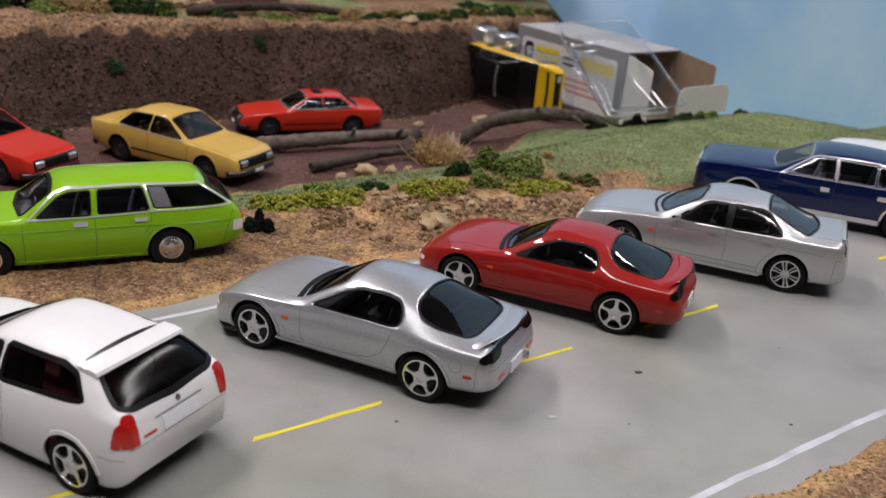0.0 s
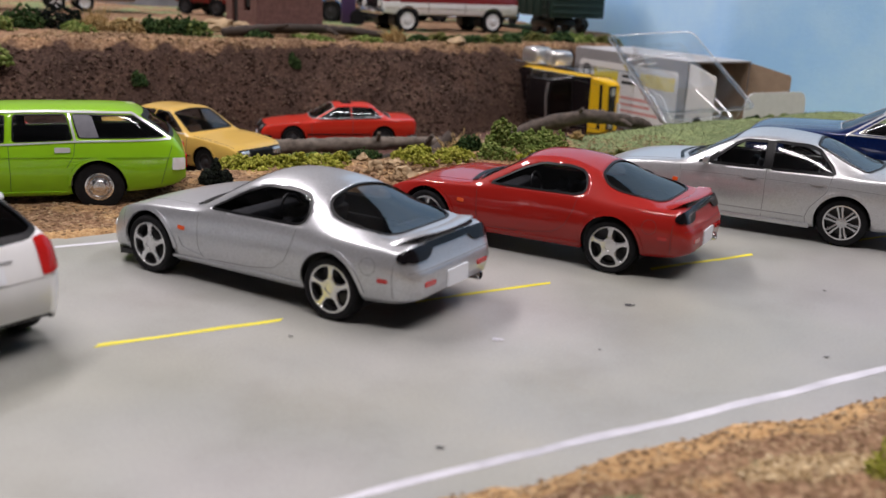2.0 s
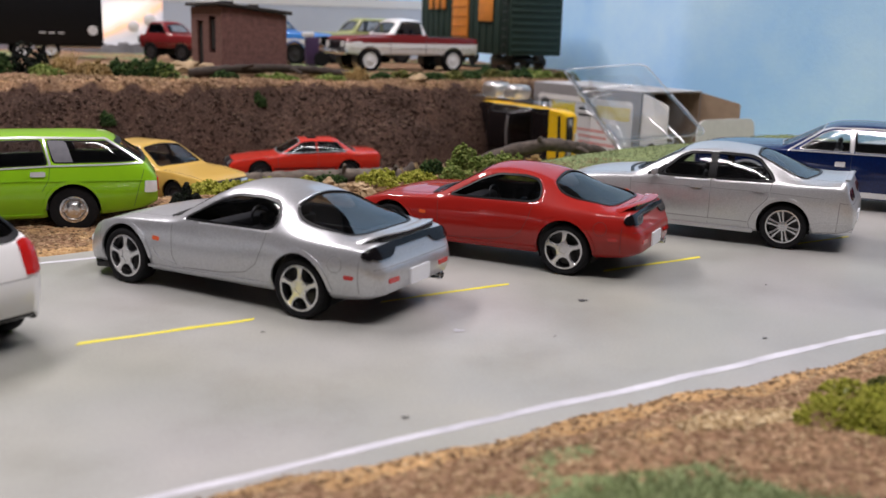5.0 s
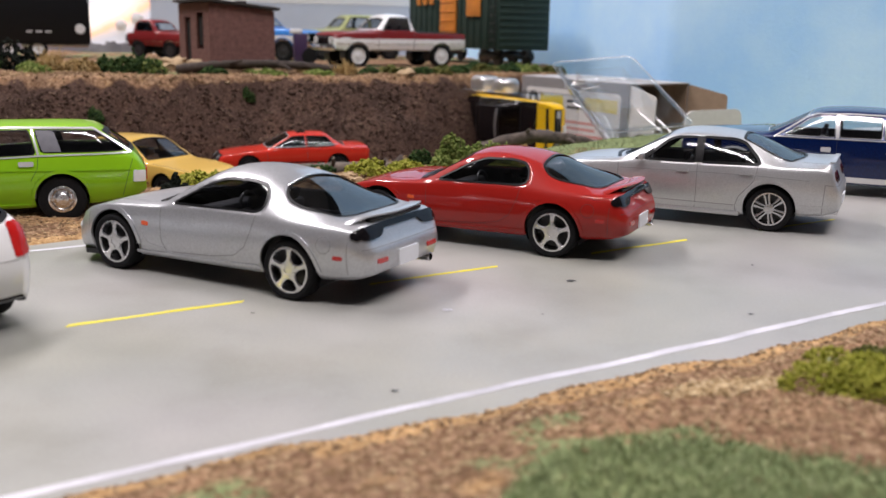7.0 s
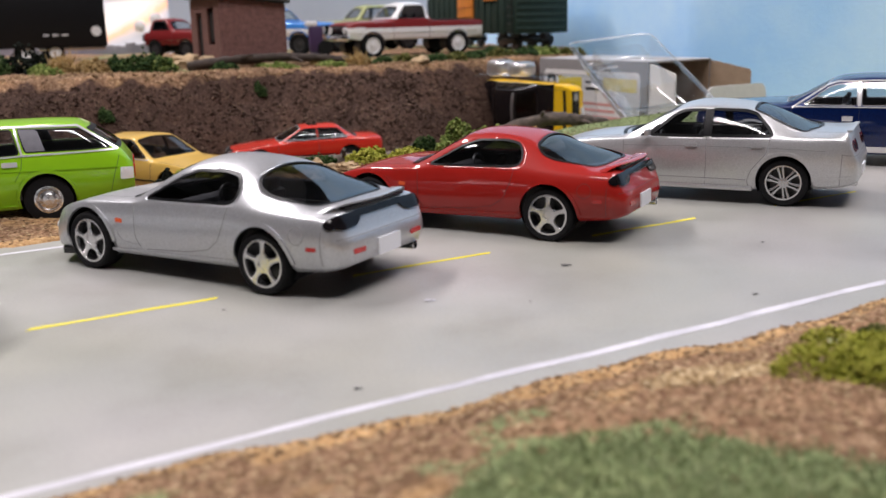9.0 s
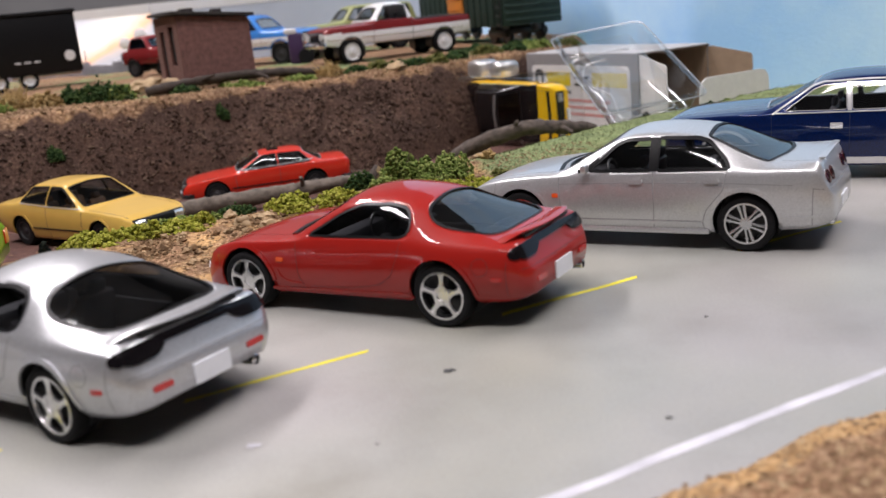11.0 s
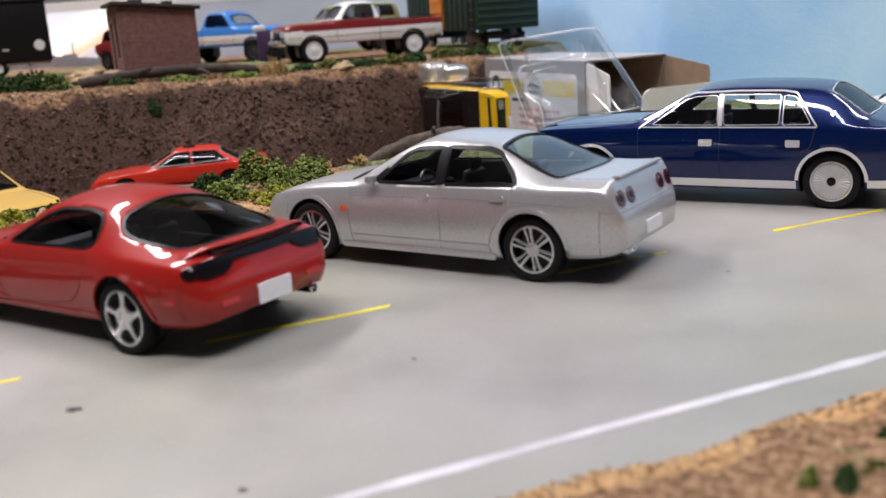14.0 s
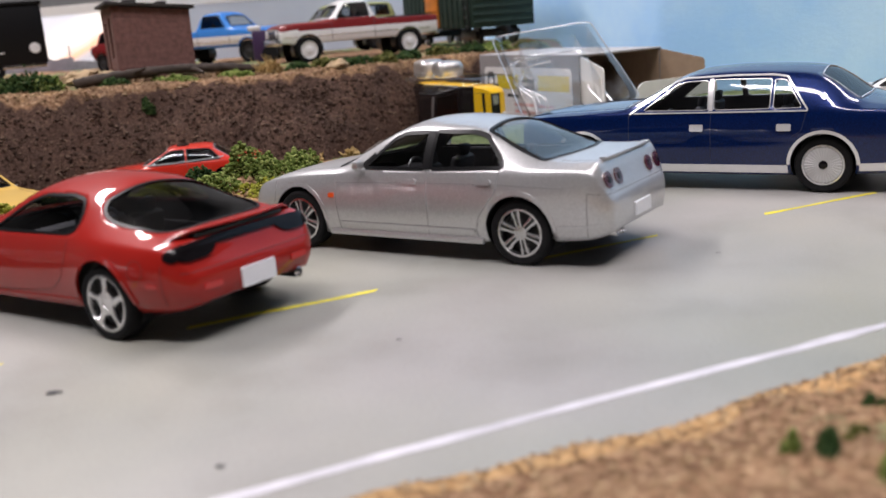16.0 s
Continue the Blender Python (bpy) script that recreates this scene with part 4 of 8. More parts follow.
def coupe_spec(color, gap):
    s = dict(
        x=(-32.96, 31.8), r=4.9, arch=5.6, axles=(-18.9, 19.0), track=11.5, tyre_w=3.8, wheel="star", floor=4.0, soften=3, top_passes=2, passes=8, rubber=0.22, rubber2=0.3, paint=color, flare=0.2,
        bot=[(-32.96, 5.4), (-32, 4.9), (-30.4, 4.6), (-26, 4.2), (-12, 3.5), (12, 3.2), (25.5, 3.0), (29.7, 3.0), (31.8, 4.0)],
        belt=[(-32.96, 8.6), (-32.32, 9.2), (-31.76, 10.0), (-31.2, 11.5), (-30, 12.2), (-26, 12.5), (-19, 12.6), (-8, 12.2), (6, 11.9), (14, 11.8), (19, 11.6), (24.58, 10.6), (28.88, 8.9), (31.8, 6.9)],
        top=[(-32.96, 8.9), (-32.56, 9.5), (-32, 9.9), (-31.76, 10.6), (-31.36, 12.4), (-30.8, 13.0), (-28.8, 13.3), (-26.5, 13.6), (-24, 14.4), (-20, 15.9), (-15, 17.8), (-10, 18.9), (-5, 19.2), (-1, 18.9), (2, 17.8), (6, 15.3), (10.2, 12.8), (14, 12.5), (20, 12.1), (25.44, 10.8), (29.74, 8.7), (31.8, 7.2)],
        wlow=[(-32.96, 8.4), (-32, 10.4), (-29.6, 11.8), (-19, 12.5), (-8, 12.1), (8, 12.1), (19, 12.5), (27.16, 12.0), (30.6, 10.2), (31.8, 7.0)],
        wmid=[(-32.96, 9.4), (-32.16, 11.6), (-30.4, 12.9), (-25, 13.8), (-19, 14.0), (-11, 13.1), (-6, 12.9), (6, 12.8), (12, 13.2), (19, 13.8), (25.44, 13.0), (29.31, 11.4), (31.03, 9.4), (31.8, 7.6)],
        wbelt=[(-32.96, 9.2), (-32, 11.2), (-29.6, 12.3), (-25, 12.8), (-19, 13.0), (-8, 12.4), (6, 12.1), (14, 12.6), (19, 12.8), (25.44, 11.9), (29.74, 9.8), (31.8, 6.9)],
        wtop=[(-32.96, 8.6), (-31.2, 10.4), (-28.8, 10.4), (-25, 9.6), (-18, 8.7), (-10, 8.1), (-4, 7.9), (0, 8.2), (5, 9.4), (10, 10.8), (19, 10.6), (27.16, 8.6), (31.8, 5.5)],
        drop=[(-32.96, 0.2), (-28, 0.3), (-24, 0.5), (-18, 1.2), (-8, 1.3), (2, 1.1), (10, 0.5), (31.8, 0.3)],
        side=[rounded([(6.6, 12.75), (0.6, 12.85), (-11.6, 13.15), (-13.2, 13.8), (-12.9, 15.6), (-11.7, 17.1), (-8.6, 17.6), (-3.1, 17.5), (0.2, 16.3), (3.0, 14.7)], 0.9)],
        panes=[("top", rounded([(-14.7, -7.7), (-14.2, 0), (-14.7, 7.7), (-16.3, 9.5), (-18.4, 10.0), (-22, 9.9), (-25.9, 9.0), (-27.0, 6), (-27.2, 0), (-27.0, -6), (-25.9, -9.0), (-22, -9.9), (-18.4, -10.0), (-16.3, -9.5)], 1.6)),
               ("top", rounded([(9.4, -9.0), (10.8, -4), (11.2, 0), (10.8, 4), (9.4, 9.0), (1.6, 7.3), (1.1, 0), (1.6, -7.3)], 1.0))],
        lines=[("side", [(8.6, 11.9), (8.3, 9.0), (8.2, 6.0), (7.4, 4.7)], 0.15, GAP, "door_seam"),
               ("side", [(-11.9, 12.7), (-11.4, 10.4), (-10.0, 7.5), (-7.6, 5.8), (-3.0, 5.0), (6.2, 4.5)], 0.15, GAP, "door_seam"),
               ("side", [(25.7, 9.8), (25.1, 7.0), (24.75, 3.2)], 0.14, GAP, "bumper_seam"),
               ("side", [(12.2, 7.4), (11.9, 6.2), (10.9, 5.4), (7.6, 4.9)], 0.26, color, "fender_scoop"),
               ("side", [(-29.84, 10.6), (-29.76, 8.0), (-29.6, 5.4)], 0.15, GAP, "bumper_seam"),
               ("side", circle((-25.9, 9.8), 1.3, 22) + [(-24.6, 9.8)], 0.14, GAP, "fuel_flap_seam"),
               ("side", [(14.0, 3.9), (0, 4.1), (-13.0, 4.5)], 0.5, color, "sill_ridge"),
               ("top", [(27.59, -6.5), (23.72, -8.6), (11.6, -9.6)], 0.15, GAP, "bonnet_seam"), ("top", [(27.59, 6.5), (23.72, 8.6), (11.6, 9.6)], 0.15, GAP, "bonnet_seam"),
               ("top", [(10.5, -9.5), (11.7, -4), (12.0, 0), (11.7, 4), (10.5, 9.5)], 1.1, TRIM, "wiper_cowl"),
               ("rear", [(-11.6, 9.35), (11.6, 9.35)], 0.15, GAP, "bumper_seam")],
        pads=[("side", rounded([(-31.3, 12.4), (-30.5, 12.3), (-29.9, 11.8), (-30.0, 11.2), (-30.7, 10.8), (-31.3, 10.7)], 0.5), LAMP_DARK, "tail_lamp", 0.24),
              ("side", rounded([(10.9, 9.3), (12.3, 9.4), (12.3, 8.7), (10.9, 8.6)], 0.2), LAMP_AMBER, "side_marker", 0.1),
              ("side", rounded([(-29.12, 8.35), (-27.5, 8.35), (-27.5, 7.7), (-29.12, 7.7)], 0.25), LAMP_RED, "side_marker", 0.1),
              ("side", rounded([(29.05, 7.0), (30.51, 6.8), (30.51, 5.9), (29.05, 6.1)], 0.3), LAMP_WHITE, "turn_lamp", 0.2),
              ("rear", rounded([(-3.0, 8.1), (3.0, 8.1), (3.0, 5.5), (-3.0, 5.5)], 0.2), PLATE, "number_plate", 0.3),
              ("rear", rounded([(6.2, 7.6), (9.2, 7.7), (9.2, 6.9), (6.2, 6.8)], 0.3), LAMP_RED, "reflector", 0.15),
              ("rear", rounded([(-9.2, 7.7), (-6.2, 7.6), (-6.2, 6.8), (-9.2, 6.9)], 0.3), LAMP_RED, "reflector", 0.15),
              ("rear", rounded([(4.6, 12.6), (9.6, 12.5), (11.4, 12.3), (11.6, 10.9), (10.2, 10.5), (6.8, 10.6), (5.4, 11.5)], 0.7), LAMP_DARK, "tail_lamp", 0.3),
              ("rear", rounded([(-11.4, 12.3), (-9.6, 12.5), (-4.6, 12.6), (-5.4, 11.5), (-6.8, 10.6), (-10.2, 10.5), (-11.6, 10.9)], 0.7), LAMP_DARK, "tail_lamp", 0.3),
              ("rear", rounded([(-6.4, 12.65), (6.4, 12.65), (6.0, 11.75), (-6.0, 11.75)], 0.3), LAMP_DARK, "garnish", 0.28),
              ("front", rounded([(3.6, 6.9), (7.4, 6.6), (7.4, 5.6), (3.6, 5.7)], 0.3), LAMP_WHITE, "front_lamp", 0.25),
              ("front", rounded([(-7.4, 6.6), (-3.6, 6.9), (-3.6, 5.7), (-7.4, 5.6)], 0.3), LAMP_WHITE, "front_lamp", 0.25)],
        cabin=(CABIN, [(-3.5, (-5.2, 5.2))], 4.2), seat_back=7.6, gap=gap, screen=GLASS_HATCH)
    return s


def coupe(color, gap, hub, heading, label, group):
    s = coupe_spec(color, gap)
    car, skin = build_car("sports_coupe", s, stand(hub, heading, -18.9, 13.2), label, "model car", group)
    # rear wing, ends drooping onto the haunches; a black bar paints the gap's shade
    bm = bmesh.new()
    rows = []
    for i in range(33):
        u = -1 + i / 16
        y = 10.9 * u
        x = -28.2 - 2.5 * (1 - u * u)
        z = 13.75 - 0.15 * u * u - 0.8 * abs(u) ** 6
        half = 1.4 - 0.6 * abs(u) ** 6
        k = 1 - 0.6 * abs(u) ** 8
        rows.append([bm.verts.new((x + a * half, y, z + b * k)) for a, b in ((1.15, -0.4), (1.0, 0.0), (0.2, 0.34), (-0.8, 0.5), (-1.05, 0.38), (-0.9, 0.1), (0.1, -0.3))])
    for a, b in zip(rows, rows[1:]):
        for k in range(7):
            bm.faces.new((a[k], a[(k + 1) % 7], b[(k + 1) % 7], b[k]))
    bm.faces.new(rows[0])
    bm.faces.new(rows[-1])
    bmesh.ops.recalc_face_normals(bm, faces=bm.faces)
    part("rear_spoiler", bm, color, car, "wide rear wing above the tail")
    for sg in (1, -1):
        bm = bmesh.new()
        box(bm, (-29.0, sg * 8.4, 13.35), (1.5, 0.8, 0.8), 0.2)
        part("spoiler_stand", bm, color, car)
    bm = bmesh.new()
    box(bm, (-30.3, 0, 13.2), (1.2, 15.6, 0.5), 0.2)
    part("spoiler_gap_shade", bm, BLACK, car, "black bar for the shade under the wing")
    # exhaust, chin lip, door mirrors
    bm = bmesh.new()
    lathe(bm, [(0.6, -33.7), (0.75, -33.6), (0.8, -30.5)], 16, "x", (0.6, -7.4, 4.8))
    lathe(bm, [(0.58, -33.7), (0.5, -32.6), (0.02, -32.5)], 16, "x", (0.6, -7.4, 4.8))
    part("exhaust_tip", bm, CHROME, car, "chrome exhaust tip")
    bm = bmesh.new()
    rows = []
    for i in range(21):
        u = -1 + i / 10
        y = 12.6 * u
        x = 32.3 - 6.0 * abs(u) ** 3.2
        rows.append([bm.verts.new(p) for p in ((x - 3, y * 0.93, 2.9), (x + 0.5, y, 2.5), (x + 0.5, y, 1.8), (x - 3, y * 0.93, 1.8))])
    for a, b in zip(rows, rows[1:]):
        for k in range(4):
            bm.faces.new((a[k], a[(k + 1) % 4], b[(k + 1) % 4], b[k]))
    bm.faces.new(rows[0])
    bm.faces.new(rows[-1])
    bmesh.ops.recalc_face_normals(bm, faces=bm.faces)
    part("chin_spoiler", bm, BLACK, car, "black front lip")
    return car


SILVER_COUPE = coupe(SILVER, GAP_SILVER, (-7.2, 154.0), 156.6, "metallic silver die-cast sports coupe parked on the grey road", "parked model cars")
RED_COUPE = coupe(RED, GAP_RED, (34.8, 190.2), 158.6, "glossy red die-cast sports coupe parked on the grey road", "parked model cars")


def silver_sedan():
    s = dict(
        x=(-35.33, 35.6), r=5.0, arch=5.6, top_passes=2, passes=8, axles=(-21.2, 21.3), track=11.2, tyre_w=3.4, wheel="mesh", floor=4.7, flare=0.1, paint=SEDAN_SILVER,
        bot=[(-35.33, 5.6), (-34.5, 5.0), (-32.2, 4.5), (-26, 4.0), (-12, 3.1), (12, 3.0), (28, 2.9), (33, 2.7), (35.6, 3.6)],
        belt=[(-35.33, 9.5), (-34.64, 10.5), (-34.13, 11.0), (-33.7, 13.2), (-32.92, 14.3), (-28, 14.4), (-21, 14.2), (-10, 13.8), (4, 13.4), (13, 13.1), (21, 12.6), (29, 11.3), (33.5, 9.6), (35.6, 7.6)],
        top=[(-35.33, 9.9), (-34.82, 10.9), (-34.21, 11.4), (-33.96, 13.0), (-33.61, 15.3), (-33.1, 15.8), (-29, 15.7), (-25, 16.0), (-20, 18.2), (-15, 20.1), (-10, 20.9), (-5, 21.2), (-1, 21.0), (3, 19.9), (8, 17.2), (13.6, 14.2), (18, 13.8), (25, 12.9), (31, 11.2), (34.5, 9.2), (35.6, 7.9)],
        wlow=[(-35.33, 8.8), (-34.3, 11.0), (-31.72, 12.2), (-20, 12.4), (0, 12.5), (21, 12.4), (30, 12.0), (34, 10.2), (35.6, 7.6)],
        wmid=[(-35.33, 9.6), (-34.47, 11.8), (-31.72, 13.0), (-26, 13.4), (-21, 13.55), (-10, 13.2), (5, 13.2), (21, 13.4), (29, 12.6), (33.5, 10.9), (35.6, 8.0)],
        wbelt=[(-35.33, 9.4), (-34.47, 11.4), (-33.01, 12.1), (-30, 12.6), (-21, 12.7), (-8, 12.5), (8, 12.4), (21, 12.2), (29, 11.4), (33.5, 9.6), (35.6, 6.8)],
        wtop=[(-35.33, 8.6), (-33.78, 10.4), (-31.72, 10.2), (-26, 9.4), (-18, 8.6), (-8, 8.5), (0, 8.7), (6, 9.6), (13, 10.8), (22, 10.4), (30, 9.0), (35.6, 5.6)],
        drop=[(-35.33, 0.2), (-26, 0.4), (-18, 1.0), (-6, 1.0), (4, 0.9), (13, 0.5), (35.6, 0.3)],
        side=[rounded([(7.6, 14.0), (-4.6, 14.1), (-4.4, 19.6), (0.4, 19.35), (2.4, 18.5), (4.9, 16.2)], 0.35),
              rounded([(-5.7, 14.1), (-18.7, 14.5), (-17.9, 15.9), (-14.7, 18.9), (-12.4, 19.5), (-5.5, 19.7)], 0.4)],
        panes=[("top", rounded([(-14.0, -7.7), (-13.6, 0), (-14.0, 7.7), (-20, 9.2), (-24.9, 9.9), (-26.6, 4), (-26.9, 0), (-26.6, -4), (-24.9, -9.9), (-20, -9.2)], 1.0)),
               ("top", rounded([(11.8, -9.8), (13.7, -4), (14.0, 0), (13.7, 4), (11.8, 9.8), (3.2, 7.8), (2.4, 0), (3.2, -7.8)], 0.9))],
        glass=GLASS_LIGHT, screen=SCREEN, rubber=0.36, rubber2=0.4, soften=2,
        # Thin grey crease lines paint the light and shade along unmodelled folds.
        lines=[("side", [(13.2, 11.7), (0, 12.0), (-18, 12.2), (-29, 11.9)], 0.09, GAP, "body_crease"), ("rear", [(-11.2, 10.9), (11.2, 10.9)], 0.16, GAP, "bumper_seam"),
               ("side", [(12.4, 4.85), (-13.6, 4.85)], 0.55, SEDAN_SILVER, "side_strip"), ("side", [(-27.4, 6.2), (-33.96, 6.6)], 0.45, SEDAN_SILVER, "side_strip"),
               ("side", [(-5.0, 14.0), (-5.2, 8.0), (-5.0, 3.6)], 0.15, GAP, "door_seam"),
               ("side", [(13.2, 12.8), (12.9, 8.0), (12.6, 3.4)], 0.17, GAP, "door_seam"),
               ("side", [(-18.2, 14.4), (-17.6, 11.0), (-14.6, 7.4), (-13.8, 5.0), (-14.4, 3.3)], 0.17, GAP, "door_seam"),
               ("side", [(12.4, 5.3), (-13.6, 5.3)], 0.16, GAP, "body_crease"),
               ("side", [(-32.24, 11.3), (-32.15, 8.4), (-31.98, 4.9)], 0.16, GAP, "bumper_seam"), ("side", [(-32.24, 11.3), (-33.96, 11.0)], 0.14, GAP, "bumper_seam"),
               ("side", [(27.0, 11.4), (26.9, 3.2)], 0.16, GAP, "bumper_seam"),
               ("top", [(31.5, -8.0), (24, -9.6), (14.5, -10.3)], 0.16, GAP, "bonnet_seam"), ("top", [(31.5, 8.0), (24, 9.6), (14.5, 10.3)], 0.16, GAP, "bonnet_seam"),
               ("top", [(-26.8, -9.2), (-32.92, -9.6)], 0.16, GAP, "boot_seam"), ("top", [(-26.8, 9.2), (-32.92, 9.6)], 0.16, GAP, "boot_seam"),
               ("top", [(13.6, -9.8), (15.2, -4), (15.6, 0), (15.2, 4), (13.6, 9.8)], 0.8, TRIM, "wiper_cowl"),
               ("side", [(-5.15, 14.1), (-4.95, 19.6)], 1.2, TRIM, "door_pillar"), ("side", [(9.4, 13.9), (7.4, 14.6), (5.4, 16.2)], 0.5, TRIM, "mirror_sail")],
        pads=[("side", rounded([(-3.2, 12.6), (-0.6, 12.6), (-0.6, 11.8), (-3.2, 11.8)], 0.35), SEDAN_SILVER, "door_handle", 0.3),
              ("side", rounded([(-16.9, 12.9), (-14.3, 12.9), (-14.3, 12.1), (-16.9, 12.1)], 0.35), SEDAN_SILVER, "door_handle", 0.3),
              ("side", rounded([(13.3, 10.0), (14.5, 10.0), (14.5, 9.2), (13.3, 9.2)], 0.2), LAMP_AMBER, "side_marker", 0.12),
              ("rear", rounded([(-3.0, 8.3), (3.0, 8.3), (3.0, 6.3), (-3.0, 6.3)], 0.2), PLATE, "number_plate", 0.3),
              ("front", rounded([(4.2, 8.8), (8.6, 8.4), (8.6, 7.0), (4.2, 7.2)], 0.3), LAMP_WHITE, "head_lamp", 0.25),
              ("front", rounded([(-8.6, 8.4), (-4.2, 8.8), (-4.2, 7.2), (-8.6, 7.0)], 0.3), LAMP_WHITE, "head_lamp", 0.25)]
        + [("rear", circle((y, 12.75), 1.2, 22), LAMP_WINE, "tail_lamp", 0.2) for y in (-9.3, -5.9, 5.9, 9.3)]
        + [("rear", circle((y, 12.75), 0.5, 14), LAMP_DARK, "tail_lamp_centre", 0.3) for y in (-9.3, -5.9, 5.9, 9.3)],
        cabin=(CABIN, [(1.5, (-5.2, 5.2)), (-11.5, (-5.2, 5.2))], 4.6), seat_back=8.4, gap=GAP_SILVER)
    car, skin = build_car("sedan", s, stand((83.1, 222.9), 159.2, -21.2, 12.9), "metallic silver four-door die-cast sedan on the grey road", "model car", "parked model cars")
    bm = bmesh.new()
    box(bm, (-33.0, 0, 15.7), (1.2, 17.0, 0.4), 0.18)
    part("boot_spoiler", bm, SEDAN_SILVER, car)
    bm = bmesh.new()
    for sg in (1, -1):
        box(bm, (0, sg * 12.6, 3.4), (30, 0.9, 1.1), 0.35)
    part("side_sill", bm, SEDAN_SILVER, car)
    for y in (7.0, 8.8):
        bm = bmesh.new()
        lathe(bm, [(0.02, -34.8), (0.55, -34.9), (0.65, -35.7), (0.75, -35.6), (0.75, -32.5)], 14, "x", (0.6, y, 5.2))
        part("exhaust_tip", bm, CHROME, car)
    for sg in (1, -1):
        bm = bmesh.new()
        box(bm, (7.6, sg * 13.3, 14.7), (1.3, 2.1, 1.5), 0.5)
        part("door_mirror", bm, SEDAN_SILVER, car)
    return car


SILVER_SEDAN = silver_sedan()


